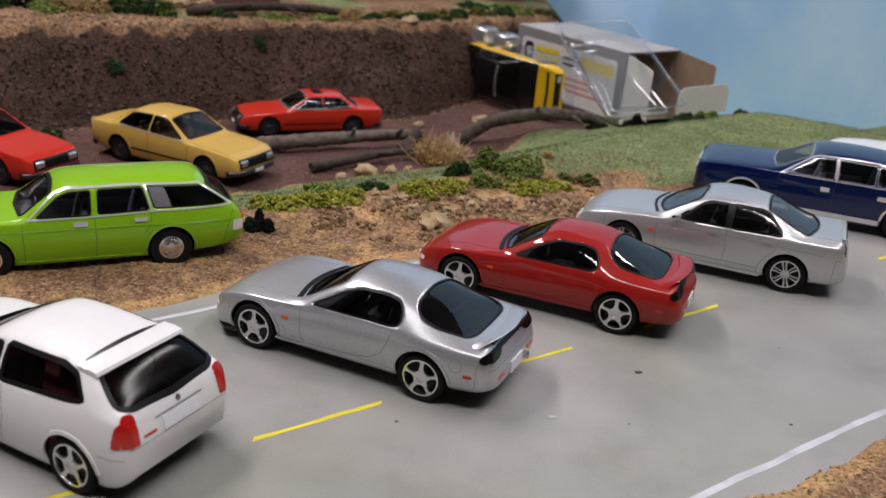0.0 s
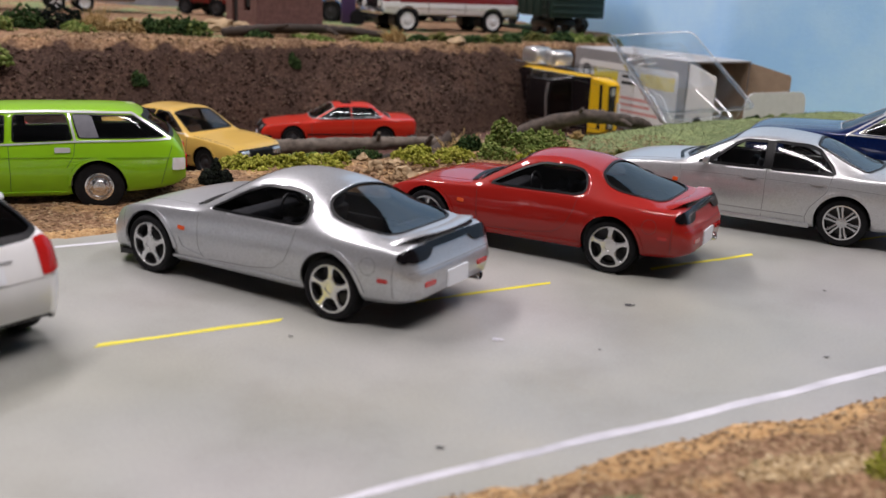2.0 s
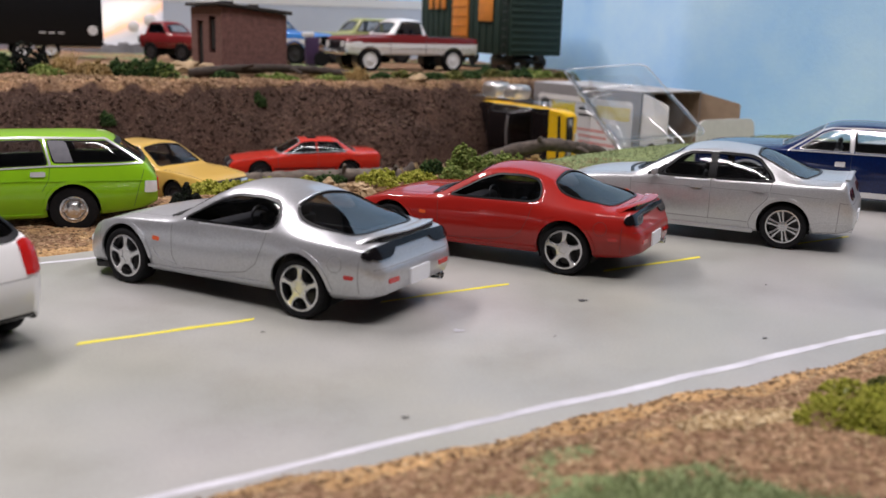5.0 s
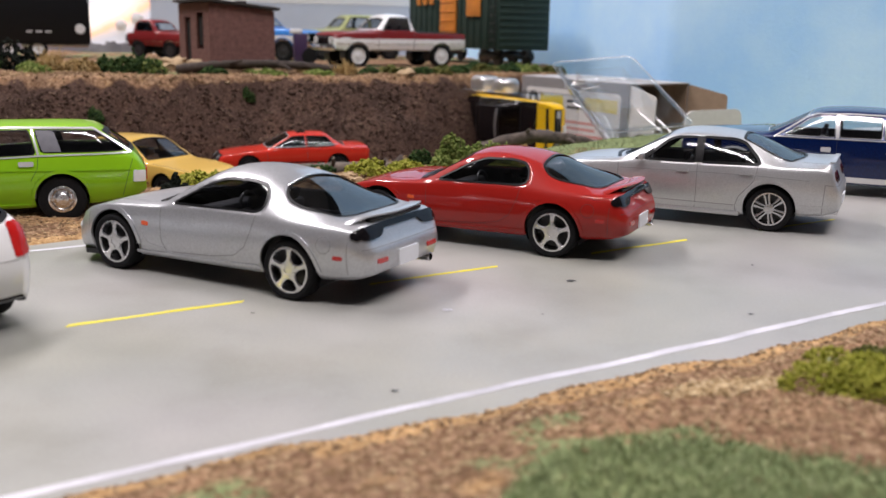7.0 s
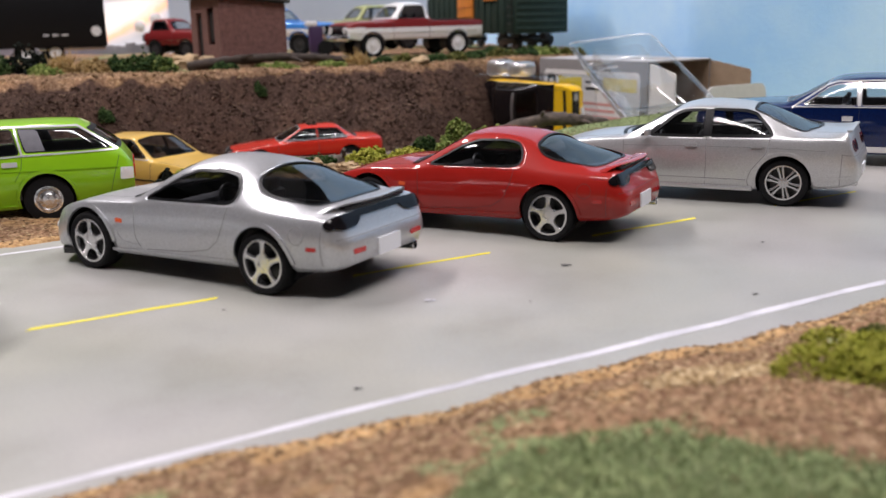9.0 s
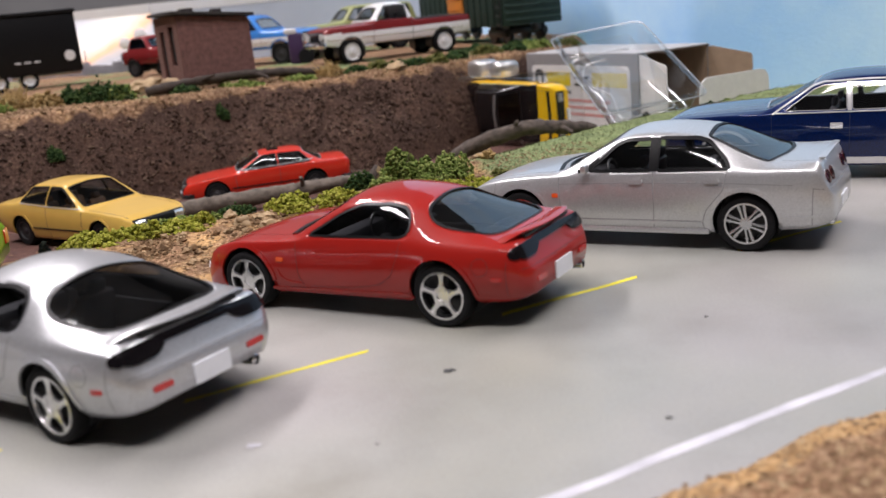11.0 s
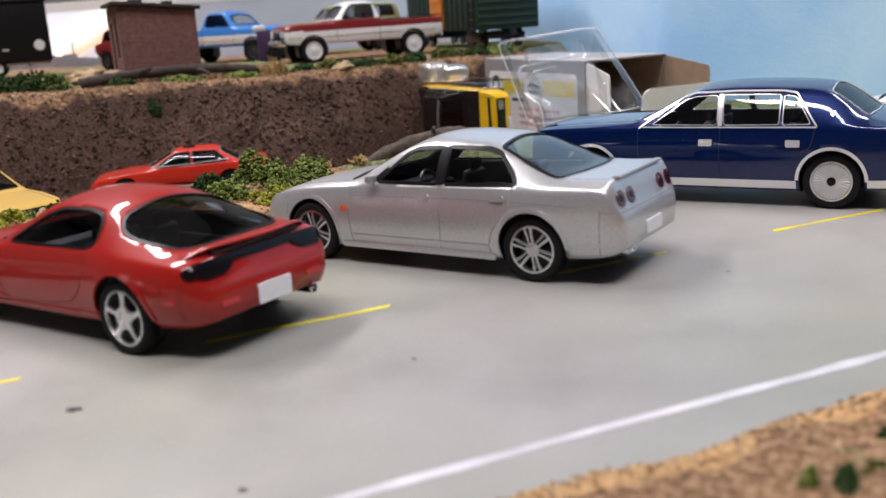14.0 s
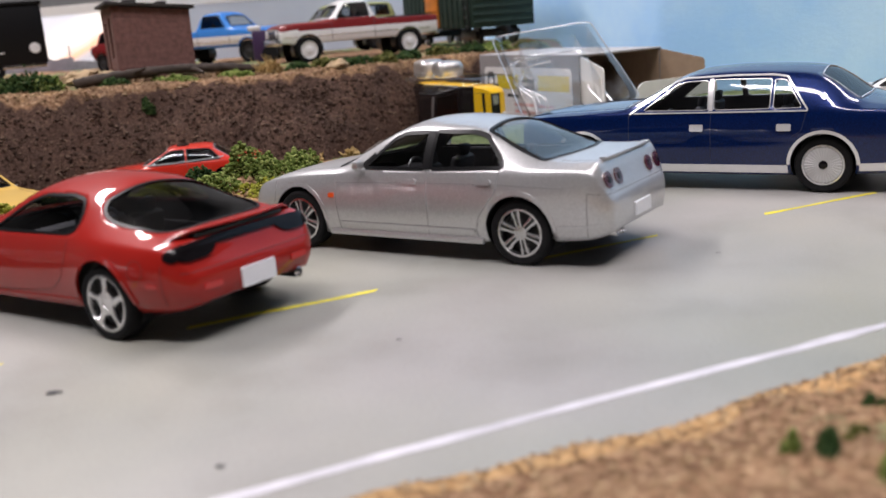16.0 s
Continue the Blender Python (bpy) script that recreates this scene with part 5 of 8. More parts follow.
def limousine():
    s = dict(
        x=(-43.5, 39.0), r=5.2, arch=5.75, axles=(-23.6, 23.7), track=12.4, tyre_w=3.2, wheel="finned", floor=3.8, paint=BLUE, lips=False, top_passes=2, passes=4, soften=1,
        bot=[(-43.5, 6.0), (-41, 4.6), (-34, 3.8), (-14, 3.2), (14, 3.2), (32, 3.4), (37, 4.0), (39, 5.2)],
        belt=[(-43.5, 13.2), (-41, 14.6), (-30, 15.3), (-10, 15.3), (6, 15.2), (20, 15.0), (34, 14.4), (38, 13.4), (39, 11.5)],
        top=[(-43.5, 13.6), (-42.4, 15.2), (-36, 16.2), (-31.5, 16.6), (-29.5, 17.2), (-25, 20.6), (-21.8, 22.4), (-17, 23.0), (-7, 23.3), (1, 22.9), (4.5, 21.9), (9.6, 19.2), (15.4, 16.3), (19, 16.1), (28, 15.6), (36, 14.9), (38.5, 13.8), (39, 12.0)],
        wlow=[(-43.5, 11.2), (-42, 12.6), (-30, 13.4), (0, 13.6), (28, 13.4), (37, 12.4), (39, 10.8)],
        wmid=[(-43.5, 11.6), (-42.3, 13.4), (-36, 14.4), (-20, 14.7), (0, 14.6), (24, 14.6), (34, 14.0), (38, 12.6), (39, 11.0)],
        wbelt=[(-43.5, 11.2), (-42, 12.8), (-34, 13.6), (-20, 13.9), (0, 13.8), (24, 13.7), (34, 13.2), (38, 12.0), (39, 10.4)],
        wtop=[(-43.5, 9.6), (-38, 10.8), (-31, 10.6), (-22, 9.8), (-8, 9.8), (3, 10.2), (9, 11.0), (15, 12.0), (26, 12.0), (36, 11.2), (39, 9.4)],
        drop=[(-43.5, 0.3), (-31, 0.5), (-22, 1.0), (-6, 0.9), (5, 0.9), (15, 0.5), (39, 0.3)],
        side=[rounded([(10.8, 15.6), (-2.4, 15.6), (-2.0, 21.1), (2.6, 20.9), (4.6, 20.2)], 0.4),
              rounded([(-3.5, 15.6), (-14.0, 15.7), (-13.9, 21.1), (-3.0, 21.2)], 0.35),
              rounded([(-14.6, 15.7), (-19.8, 15.8), (-16.6, 20.7), (-14.4, 21.0)], 0.35)],
        panes=[("top", rounded([(-22.4, -8.6), (-22.0, 0), (-22.4, 8.6), (-29.2, 9.4), (-29.8, 0), (-29.2, -9.4)], 0.8)),
               ("top", rounded([(15.0, -10.4), (16.0, 0), (15.0, 10.4), (5.2, 8.8), (4.6, 0), (5.2, -8.8)], 0.8))],
        glass=GLASS_LIGHT, frame=BRIGHT, rubber=0.08, frame2=BRIGHT, rubber2=0.12,
        lines=[("side", [(13.4, 14.9), (12.0, 15.9), (5.0, 20.7), (2.6, 21.5), (-6, 21.8), (-14, 21.7), (-16.6, 21.3), (-20.8, 15.4)], 0.3, BRIGHT, "window_trim"),
               ("side", [(12.6, 15.1), (-20.8, 15.25)], 0.26, BRIGHT, "belt_trim"), ("side", [(-2.95, 15.4), (-2.5, 21.3)], 0.8, BRIGHT, "pillar_trim"),
               ("side", [(-3.0, 15.2), (-3.0, 5.6)], 0.16, GAP, "door_seam"), ("side", [(13.6, 15.0), (13.4, 5.6)], 0.16, GAP, "door_seam"),
               ("side", [(-20.6, 15.2), (-19.8, 11.6), (-18.0, 10.6)], 0.16, GAP, "door_seam"),
               ("side", [(17.6, 4.4), (-17.4, 4.4)], 1.5, BRIGHT, "sill_trim"), ("side", [(-29.8, 4.9), (-41.5, 5.3)], 1.4, BRIGHT, "bumper_trim"),
               ("side", [(29.8, 4.9), (37.0, 5.3)], 1.4, BRIGHT, "bumper_trim"),
               ("side", [(-23.6 + 6.1 * math.cos(a), 5.35 + 6.1 * math.sin(a)) for a in np.linspace(0, math.pi, 24)], 0.6, BRIGHT, "arch_trim"),
               ("side", [(23.7 + 6.1 * math.cos(a), 5.35 + 6.1 * math.sin(a)) for a in np.linspace(0, math.pi, 24)], 0.6, BRIGHT, "arch_trim"),
               ("top", [(-27.5, -10), (-40, -10)], 0.16, GAP, "boot_seam"), ("top", [(13.6, -10.5), (36, -9.8)], 0.16, GAP, "bonnet_seam"), ("top", [(13.6, 10.5), (36, 9.8)], 0.16, GAP, "bonnet_seam")],
        pads=[("side", rounded([(-1.6, 12.9), (1.0, 12.9), (1.0, 11.6), (-1.6, 11.6)], 0.25), BRIGHT, "door_handle", 0.3),
              ("side", rounded([(-18.0, 12.9), (-15.4, 12.9), (-15.4, 11.6), (-18.0, 11.6)], 0.25), BRIGHT, "door_handle", 0.3),
              ("side", circle((-23.4, 17.6), 0.5, 14), BRIGHT, "pillar_badge", 0.15),
              ("front", rounded([(-4.6, 13.0), (4.6, 13.0), (4.6, 7.4), (-4.6, 7.4)], 0.4), BRIGHT, "grille", 0.4),
              ("front", rounded([(5.6, 12.2), (9.8, 11.8), (9.8, 8.8), (5.6, 8.8)], 0.4), LAMP_WHITE, "head_lamp", 0.3),
              ("front", rounded([(-9.8, 11.8), (-5.6, 12.2), (-5.6, 8.8), (-9.8, 8.8)], 0.4), LAMP_WHITE, "head_lamp", 0.3),
              ("rear", rounded([(5.4, 12.6), (10.4, 12.6), (10.4, 9.0), (5.4, 9.0)], 0.3), LAMP_RED, "tail_lamp", 0.3),
              ("rear", rounded([(-10.4, 12.6), (-5.4, 12.6), (-5.4, 9.0), (-10.4, 9.0)], 0.3), LAMP_RED, "tail_lamp", 0.3)],
        cabin=(CABIN_GREY, [(3.5, (-5.8, 5.8)), (-13.0, (-5.8, 5.8))], 5.4), seat_back=9.6, gap=GAP_BLUE)
    car, skin = build_car("limousine", s, stand((133.0, 271.0), 161.0, -23.6, 14.0), "deep blue die-cast limousine with chrome window trim and finned wheels", "model car", "parked model cars")
    return car


LIMOUSINE = limousine()


def hatchback():
    s = dict(
        x=(-31.25, 32.6), r=4.85, arch=5.4, top_passes=2, passes=8, axles=(-20.4, 20.5), track=11.4, tyre_w=3.3, wheel="star", floor=3.4, paint=WHITE,
        bot=[(-31.25, 5.4), (-30.1, 4.0), (-26, 3.0), (-12, 2.6), (12, 2.6), (26, 2.7), (32.6, 4)],
        belt=[(-31.25, 10.2), (-30.76, 11.6), (-30.1, 13.6), (-28.95, 14.6), (-22, 14.4), (-8, 13.3), (8, 12.8), (18, 12.3), (27, 10.8), (32.6, 7.4)],
        top=[(-31.25, 10.8), (-30.92, 11.8), (-30.67, 13.8), (-29.77, 15.3), (-27.15, 17.6), (-24.0, 19.9), (-22.3, 20.6), (-17, 21.1), (-9, 21.3), (-2, 20.9), (2, 19.4), (8, 16.4), (13.5, 13.6), (20, 13.0), (28, 11.2), (32.6, 7.8)],
        wlow=[(-31.25, 9.6), (-30.1, 11.4), (-24, 12.2), (0, 12.3), (22, 12.2), (29, 11.4), (32.6, 8)],
        wmid=[(-31.25, 10.2), (-30.26, 12.2), (-26.82, 13.0), (-18, 13.3), (0, 13.1), (20, 13.2), (28, 12.2), (32.6, 8.4)],
        wbelt=[(-31.25, 9.9), (-30.1, 11.6), (-26, 12.3), (-16, 12.6), (0, 12.4), (20, 12.2), (28, 11.0), (32.6, 7.4)],
        wtop=[(-31.25, 10.4), (-29.69, 10.8), (-27.64, 10.2), (-24, 9.3), (-20, 9.0), (-10, 8.9), (0, 9.0), (6, 9.8), (13, 10.8), (24, 10.2), (32.6, 6)],
        drop=[(-31.25, 0.3), (-27.64, 0.6), (-22, 0.9), (0, 0.9), (13, 0.5), (32.6, 0.3)],
        side=[rounded([(10.0, 13.6), (-4.0, 14.3), (-3.6, 19.5), (0.0, 18.9), (5.0, 16.4)], 0.7),
              rounded([(-5.0, 14.4), (-19.4, 15.6), (-22.9, 16.2), (-19.8, 19.3), (-16.4, 19.9), (-4.6, 19.8)], 0.7)],
        panes=[("top", rounded([(-23.0, -8.6), (-22.6, 0), (-23.0, 8.6), (-26, 9.9), (-28.13, 10.4), (-29.28, 8.6), (-29.77, 0), (-29.28, -8.6), (-28.13, -10.4), (-26, -9.9)], 0.8)),
               ("top", rounded([(13.0, -9.4), (14.4, 0), (13.0, 9.4), (2.4, 7.9), (1.6, 0), (2.4, -7.9)], 0.8))],
        lines=[("side", [(-5.6, 14.0), (-6.2, 9.0), (-5.0, 4.0)], 0.16, GAP, "door_seam"), ("side", [(12.4, 12.6), (12.0, 4.0)], 0.16, GAP, "door_seam"),
               ("side", [(-26.33, 9.0), (-30.92, 8.8)], 0.16, GAP, "bumper_seam"), ("rear", [(-11.0, 10.3), (11.0, 10.3)], 0.16, GAP, "tailgate_seam"),
               ("rear", [(-5.2, 13.2), (5.2, 13.2)], 0.22, GAP_SILVER, "tailgate_handle")],
        pads=[("rear", rounded([(8.9, 15.3), (10.6, 15.5), (11.3, 14.6), (11.8, 10.8), (9.0, 10.7)], 0.4), LAMP_RED, "tail_lamp", 0.2), ("side", rounded([(-30.02, 14.2), (-29.53, 14.8), (-28.95, 14.0), (-28.79, 11.0), (-30.02, 10.8)], 0.3), LAMP_RED, "tail_lamp", 0.18),
              ("rear", rounded([(-11.3, 14.6), (-10.6, 15.5), (-8.9, 15.3), (-9.0, 10.7), (-11.8, 10.8)], 0.4), LAMP_RED, "tail_lamp", 0.2),
              ("rear", rounded([(-3.9, 12.8), (3.9, 12.8), (3.9, 10.7), (-3.9, 10.7)], 0.2), PLATE, "number_plate", 0.25),
              ("rear", circle((0, 14.2), 0.5, 14), CHROME, "badge", 0.2),
              ("rear", rounded([(5.4, 11.6), (8.0, 11.6), (8.0, 11.2), (5.4, 11.2)], 0.1), LAMP_RED, "script_bar", 0.1)],
        glass=GLASS_DARK, gap=GAP_WHITE, cabin=(CABIN_RED, [(-1.0, (-5.2, 5.2)), (-15.0, (-5.2, 5.2))], 4.6), seat_back=8.4)
    car, skin = build_car("hatchback", s, stand((-59.2, 118.1), 154.0, -20.4, 12.8), "white three-door die-cast hatchback with roof spoiler", "model car", "parked model cars")
    bm = bmesh.new()
    rows = []
    for i in range(17):
        u = -1 + i / 8
        y, x = 9.3 * u, -22.9 + 1.0 * u * u
        d = 0.8 * u * u - 0.25
        rows.append([bm.verts.new(p) for p in ((x + 2.6, y, 20.9 - d), (x + 0.4, y, 20.95 - d), (x - 1.2, y, 20.7 - d), (x - 1.5, y, 20.2 - d), (x - 0.9, y, 19.7 - d), (x + 2.2, y, 19.6 - d))])
    for a, b in zip(rows, rows[1:]):
        for k in range(6):
            bm.faces.new((a[k], a[(k + 1) % 6], b[(k + 1) % 6], b[k]))
    bm.faces.new(rows[0])
    bm.faces.new(rows[-1])
    bmesh.ops.recalc_face_normals(bm, faces=bm.faces)
    part("roof_spoiler", bm, WHITE, car)
    # Black pad on the closed roof paints the shade of the slot.
    bm = bmesh.new()
    skin.fill(bm, "top", rounded([(-19.0, -7.6), (-19.6, 0), (-19.0, 7.6), (-20.2, 7.6), (-20.8, 0), (-20.2, -7.6)], 0.2), 0.12, 6, 20, 0.3)
    part("spoiler_gap_shade", bm, BLACK, car, "black pad for the shaded slot ahead of the spoiler")
    return car


HATCHBACK = hatchback()


def wagon():
    s = dict(
        x=(-37.1, 31.5), r=5.0, arch=5.5, axles=(-19.6, 20.0), track=10.5, tyre_w=3.0, wheel="cap", floor=4.0, paint=GREEN, top_passes=2, passes=6, soften=2,
        bot=[(-37.1, 6.0), (-35.2, 5.0), (-26.5, 3.9), (-12, 3.3), (12, 3.2), (26, 3.6), (31.5, 5.2)],
        belt=[(-37.1, 11.0), (-35.9, 12.6), (-32, 13.6), (-26, 13.9), (-16, 13.7), (-4, 13.4), (10, 13.2), (22, 13.0), (29, 12.2), (31.5, 10.4)],
        top=[(-37.1, 11.4), (-36.2, 13.0), (-34.8, 14.9), (-31.6, 17.4), (-28.4, 19.6), (-27.2, 20.3), (-25.2, 20.7), (-18, 21.0), (-6, 21.0), (3, 20.6), (5.4, 19.8), (9.6, 16.9), (13.6, 14.1), (20, 13.9), (29, 12.9), (31.5, 10.9)],
        wlow=[(-37.1, 8.6), (-35.2, 9.9), (-26, 11.3), (0, 11.5), (24, 11.3), (31.5, 9.6)],
        wmid=[(-37.1, 9.4), (-35.4, 10.9), (-30, 12.0), (-24, 12.5), (0, 12.5), (24, 12.2), (30, 11.4), (31.5, 10)],
        wbelt=[(-37.1, 8.8), (-35.4, 10.1), (-30, 11.3), (-24, 11.7), (0, 11.8), (20, 11.5), (29, 10.8), (31.5, 9.6)],
        wtop=[(-37.1, 8.4), (-32, 8.7), (-26, 8.5), (-10, 8.6), (4, 8.7), (9, 9.6), (14, 10.4), (26, 9.8), (31.5, 8.6)],
        drop=[(-37.1, 0.3), (-30, 0.5), (-26, 0.7), (-10, 0.9), (6, 0.8), (14, 0.4), (31.5, 0.3)],
        side=[rounded([(9.8, 14.1), (-2.0, 14.2), (-2.2, 19.4), (2.6, 19.2), (4.9, 18.3)], 0.4),
              rounded([(-3.5, 14.3), (-14.9, 14.7), (-13.6, 19.6), (-3.7, 19.5)], 0.4),
              rounded([(-16.0, 15.0), (-33.0, 15.0), (-30.0, 17.2), (-26.8, 19.3), (-14.8, 19.6)], 0.3)],
        panes=[("rear", rounded([(-7.8, 19.0), (7.8, 19.0), (8.8, 14.9), (-8.8, 14.9)], 0.8)),
               ("top", rounded([(13.0, -9.0), (14.0, 0), (13.0, 9.0), (6.2, 7.6), (5.6, 0), (6.2, -7.6)], 0.7))],
        glass=GLASS_LIGHT, frame=TRIM, rubber=0.14, gap=GAP_GREEN,
        lines=[("side", [(11.4, 13.6), (5.7, 18.8), (3.0, 19.8), (-10, 20.05), (-26.6, 19.75), (-30.6, 17.1), (-34.2, 14.5)], 0.34, BRIGHT, "window_trim"),
               ("side", [(11.2, 13.7), (-2.8, 13.85), (-15.2, 14.35), (-34.0, 14.55)], 0.34, BRIGHT, "belt_trim"),
               ("side", [(-15.4, 14.4), (-14.2, 19.9)], 0.45, BRIGHT, "pillar_trim"),
               ("side", [(-2.75, 13.8), (-2.9, 8.0), (-2.7, 4.2)], 0.15, GAP, "door_seam"), ("side", [(12.6, 13.4), (12.4, 4.2)], 0.15, GAP, "door_seam"),
               ("side", [(-15.3, 14.2), (-15.0, 11.6), (-13.6, 9.2)], 0.15, GAP, "door_seam"), ("side", [(13.4, 4.0), (-13.2, 4.0)], 0.35, GREEN, "sill_ridge"),
               ("side", [(27, 11.2), (-12, 11.4), (-34, 11.0)], 0.22, GREEN, "body_crease"),
               ("side", [(-32.0, 5.2), (-33.2, 9.6), (-34.4, 13.2)], 0.15, GAP, "panel_seam")],
        pads=[("side", rounded([(-1.2, 12.9), (1.8, 12.9), (1.8, 11.9), (-1.2, 11.9)], 0.25), BRIGHT, "door_handle", 0.3),
              ("side", rounded([(-14.4, 13.2), (-11.4, 13.2), (-11.4, 12.2), (-14.4, 12.2)], 0.25), BRIGHT, "door_handle", 0.3),
              ("side", rounded([(-36.8, 10.5), (-34.4, 10.8), (-34.2, 8.3), (-36.8, 8.1)], 0.3), LAMP_WHITE, "corner_lamp", 0.3),
              ("side", rounded([(-16.1, 15.2), (-20.0, 15.1), (-18.6, 19.4), (-15.0, 19.5)], 0.2), CABIN_GREY, "vent_panel", 0.08),
              ("rear", rounded([(5.2, 11.0), (8.8, 11.0), (8.8, 8.2), (5.2, 8.2)], 0.3), LAMP_RED, "tail_lamp", 0.3),
              ("rear", rounded([(-8.8, 11.0), (-5.2, 11.0), (-5.2, 8.2), (-8.8, 8.2)], 0.3), LAMP_RED, "tail_lamp", 0.3)],
        cabin=(CABIN_GREY, [(1.5, (-4.8, 4.8)), (-11.5, (-4.8, 4.8))], 5.0), seat_back=8.0)
    car, skin = build_car("station_wagon", s, stand((-69.3, 205.4), 205.0, -19.6, 11.9, 0.1), "lime green die-cast station wagon with chrome trim on the bare dirt", "model car", "parked model cars")
    return car


WAGON = wagon()


def boxy_spec(color, glass, cabin, **more):
    """A squarish saloon of the early eighties."""
    s = dict(
        x=(-34.5, 33.5), r=4.8, arch=5.3, axles=(-19.6, 20.2), track=10.6, tyre_w=3.0, wheel="steel", floor=3.8, paint=color,
        bot=[(-34.5, 6.0), (-33, 4.8), (-26, 3.6), (-12, 3.0), (12, 3.0), (27, 3.2), (33.5, 4.6)],
        belt=[(-34.5, 11.8), (-33, 13.2), (-22, 13.6), (-6, 13.2), (8, 12.6), (20, 12.1), (30, 11.0), (33.5, 9.0)],
        top=[(-34.5, 12.4), (-34.0, 13.6), (-24.2, 14.5), (-15.8, 19.8), (-13.4, 20.3), (-2, 20.4), (1.2, 19.9), (11.6, 13.4), (13, 13.0), (31.6, 10.8), (33.5, 9.2)],
        wlow=[(-34.5, 9.8), (-33, 11.2), (-24, 11.8), (0, 11.9), (24, 11.8), (31, 11.0), (33.5, 9.4)],
        wmid=[(-34.5, 10.4), (-33.4, 12.0), (-26, 12.7), (0, 12.7), (24, 12.6), (31.5, 11.6), (33.5, 10.0)],
        wbelt=[(-34.5, 10.0), (-33, 11.4), (-26, 12.0), (0, 12.1), (24, 11.8), (31, 10.9), (33.5, 9.2)],
        wtop=[(-34.5, 8.8), (-30, 9.8), (-22, 9.0), (-12, 8.6), (0, 8.9), (6, 9.8), (13, 10.8), (26, 10.6), (33.5, 8.6)],
        drop=[(-34.5, 0.3), (-24, 0.5), (-14, 0.9), (0, 0.8), (13, 0.4), (33.5, 0.3)],
        side=[rounded([(9.2, 13.5), (-5.1, 13.8), (-4.8, 19.2), (0.4, 19.0), (1.8, 18.4)], 0.3),
              rounded([(-6.0, 13.9), (-20.0, 14.4), (-14.8, 18.8), (-5.7, 19.2)], 0.3)],
        panes=[("top", rounded([(-16.4, -7.6), (-16.2, 0), (-16.4, 7.6), (-23.4, 8.8), (-23.8, 0), (-23.4, -8.8)], 0.6)),
               ("top", rounded([(11.0, -9.6), (11.6, 0), (11.0, 9.6), (2.0, 8.1), (1.6, 0), (2.0, -8.1)], 0.5))],
        glass=glass, frame2=TRIM, rubber2=0.3, rubber=0.25, soften=1, top_passes=1, passes=4, crisp=True,
        lines=[("side", [(-5.6, 13.6), (-5.8, 8.0), (-5.0, 3.6)], 0.16, GAP, "door_seam"), ("side", [(12.2, 12.4), (12.0, 3.8)], 0.16, GAP, "door_seam"),
               ("side", [(14, 6.4), (-13.6, 6.4)], 0.45, TRIM, "rub_strip"),
               ("side", [(10.6, 13.0), (-5, 13.4), (-19.6, 14.0)], 0.25, GAP_WHITE, "belt_trim"),
               ("top", [(31, -9.6), (13.6, -10.2)], 0.16, GAP, "bonnet_seam"), ("top", [(31, 9.6), (13.6, 10.2)], 0.16, GAP, "bonnet_seam")],
        pads=[("front", rounded([(-9.6, 9.9), (9.6, 9.9), (9.8, 6.8), (-9.8, 6.8)], 0.3), TRIM, "grille", 0.2),
              ("front", rounded([(5.4, 9.4), (9.0, 9.4), (9.0, 7.5), (5.4, 7.5)], 0.3), DARK_ALLOY, "head_lamp", 0.35),
              ("front", rounded([(-9.0, 9.4), (-5.4, 9.4), (-5.4, 7.5), (-9.0, 7.5)], 0.3), DARK_ALLOY, "head_lamp", 0.35),
              ("front", rounded([(-2.4, 5.9), (2.4, 5.9), (2.4, 4.3 + 0.4), (-2.4, 4.7)], 0.2), PLATE, "number_plate", 1.2),
              ("rear", rounded([(4.4, 11.4), (9.6, 11.4), (9.6, 8.6), (4.4, 8.6)], 0.3), LAMP_RED, "tail_lamp", 0.3),
              ("rear", rounded([(-9.6, 11.4), (-4.4, 11.4), (-4.4, 8.6), (-9.6, 8.6)], 0.3), LAMP_RED, "tail_lamp", 0.3)],
        cabin=(cabin, [(-0.5, (-4.8, 4.8)), (-12.0, (-4.8, 4.8))], 4.6), seat_back=7.6)
    s.update(more)
    return s


def bumpers(car, s, mat):
    for x, sg in ((s["x"][1] - 0.6, 1), (s["x"][0] + 0.6, -1)):
        bm = bmesh.new()
        rows = []
        for i in range(17):
            u = -1 + i / 8
            y = 12.6 * u
            xx = x + sg * (1.0 - 3.6 * abs(u) ** 6)
            rows.append([bm.verts.new((xx + sg * a, y * (1 if a > 0 else 0.98), 5.2 + b)) for a, b in ((0.2, 0.9), (0.7, 0.5), (0.7, -0.6), (0.1, -1.0), (-1.0, -0.9), (-1.0, 0.8))])
        for a, b in zip(rows, rows[1:]):
            for k in range(6):
                bm.faces.new((a[k], a[(k + 1) % 6], b[(k + 1) % 6], b[k]))
        bm.faces.new(rows[0])
        bm.faces.new(rows[-1])
        bmesh.ops.recalc_face_normals(bm, faces=bm.faces)
        part("bumper", bm, mat, car, "dark bumper")


YELLOW_S = boxy_spec(YELLOW, GLASS_LIGHT, CABIN_TAN)
YELLOW_SEDAN, _ = build_car("saloon_car", YELLOW_S, stand((-126.3, 333.3), -25.0, -19.6, -11.9, LOW), "mustard yellow die-cast saloon with brown cabin on the lower red road", "model car", "model cars on the lower road")
bumpers(YELLOW_SEDAN, YELLOW_S, BLACK)

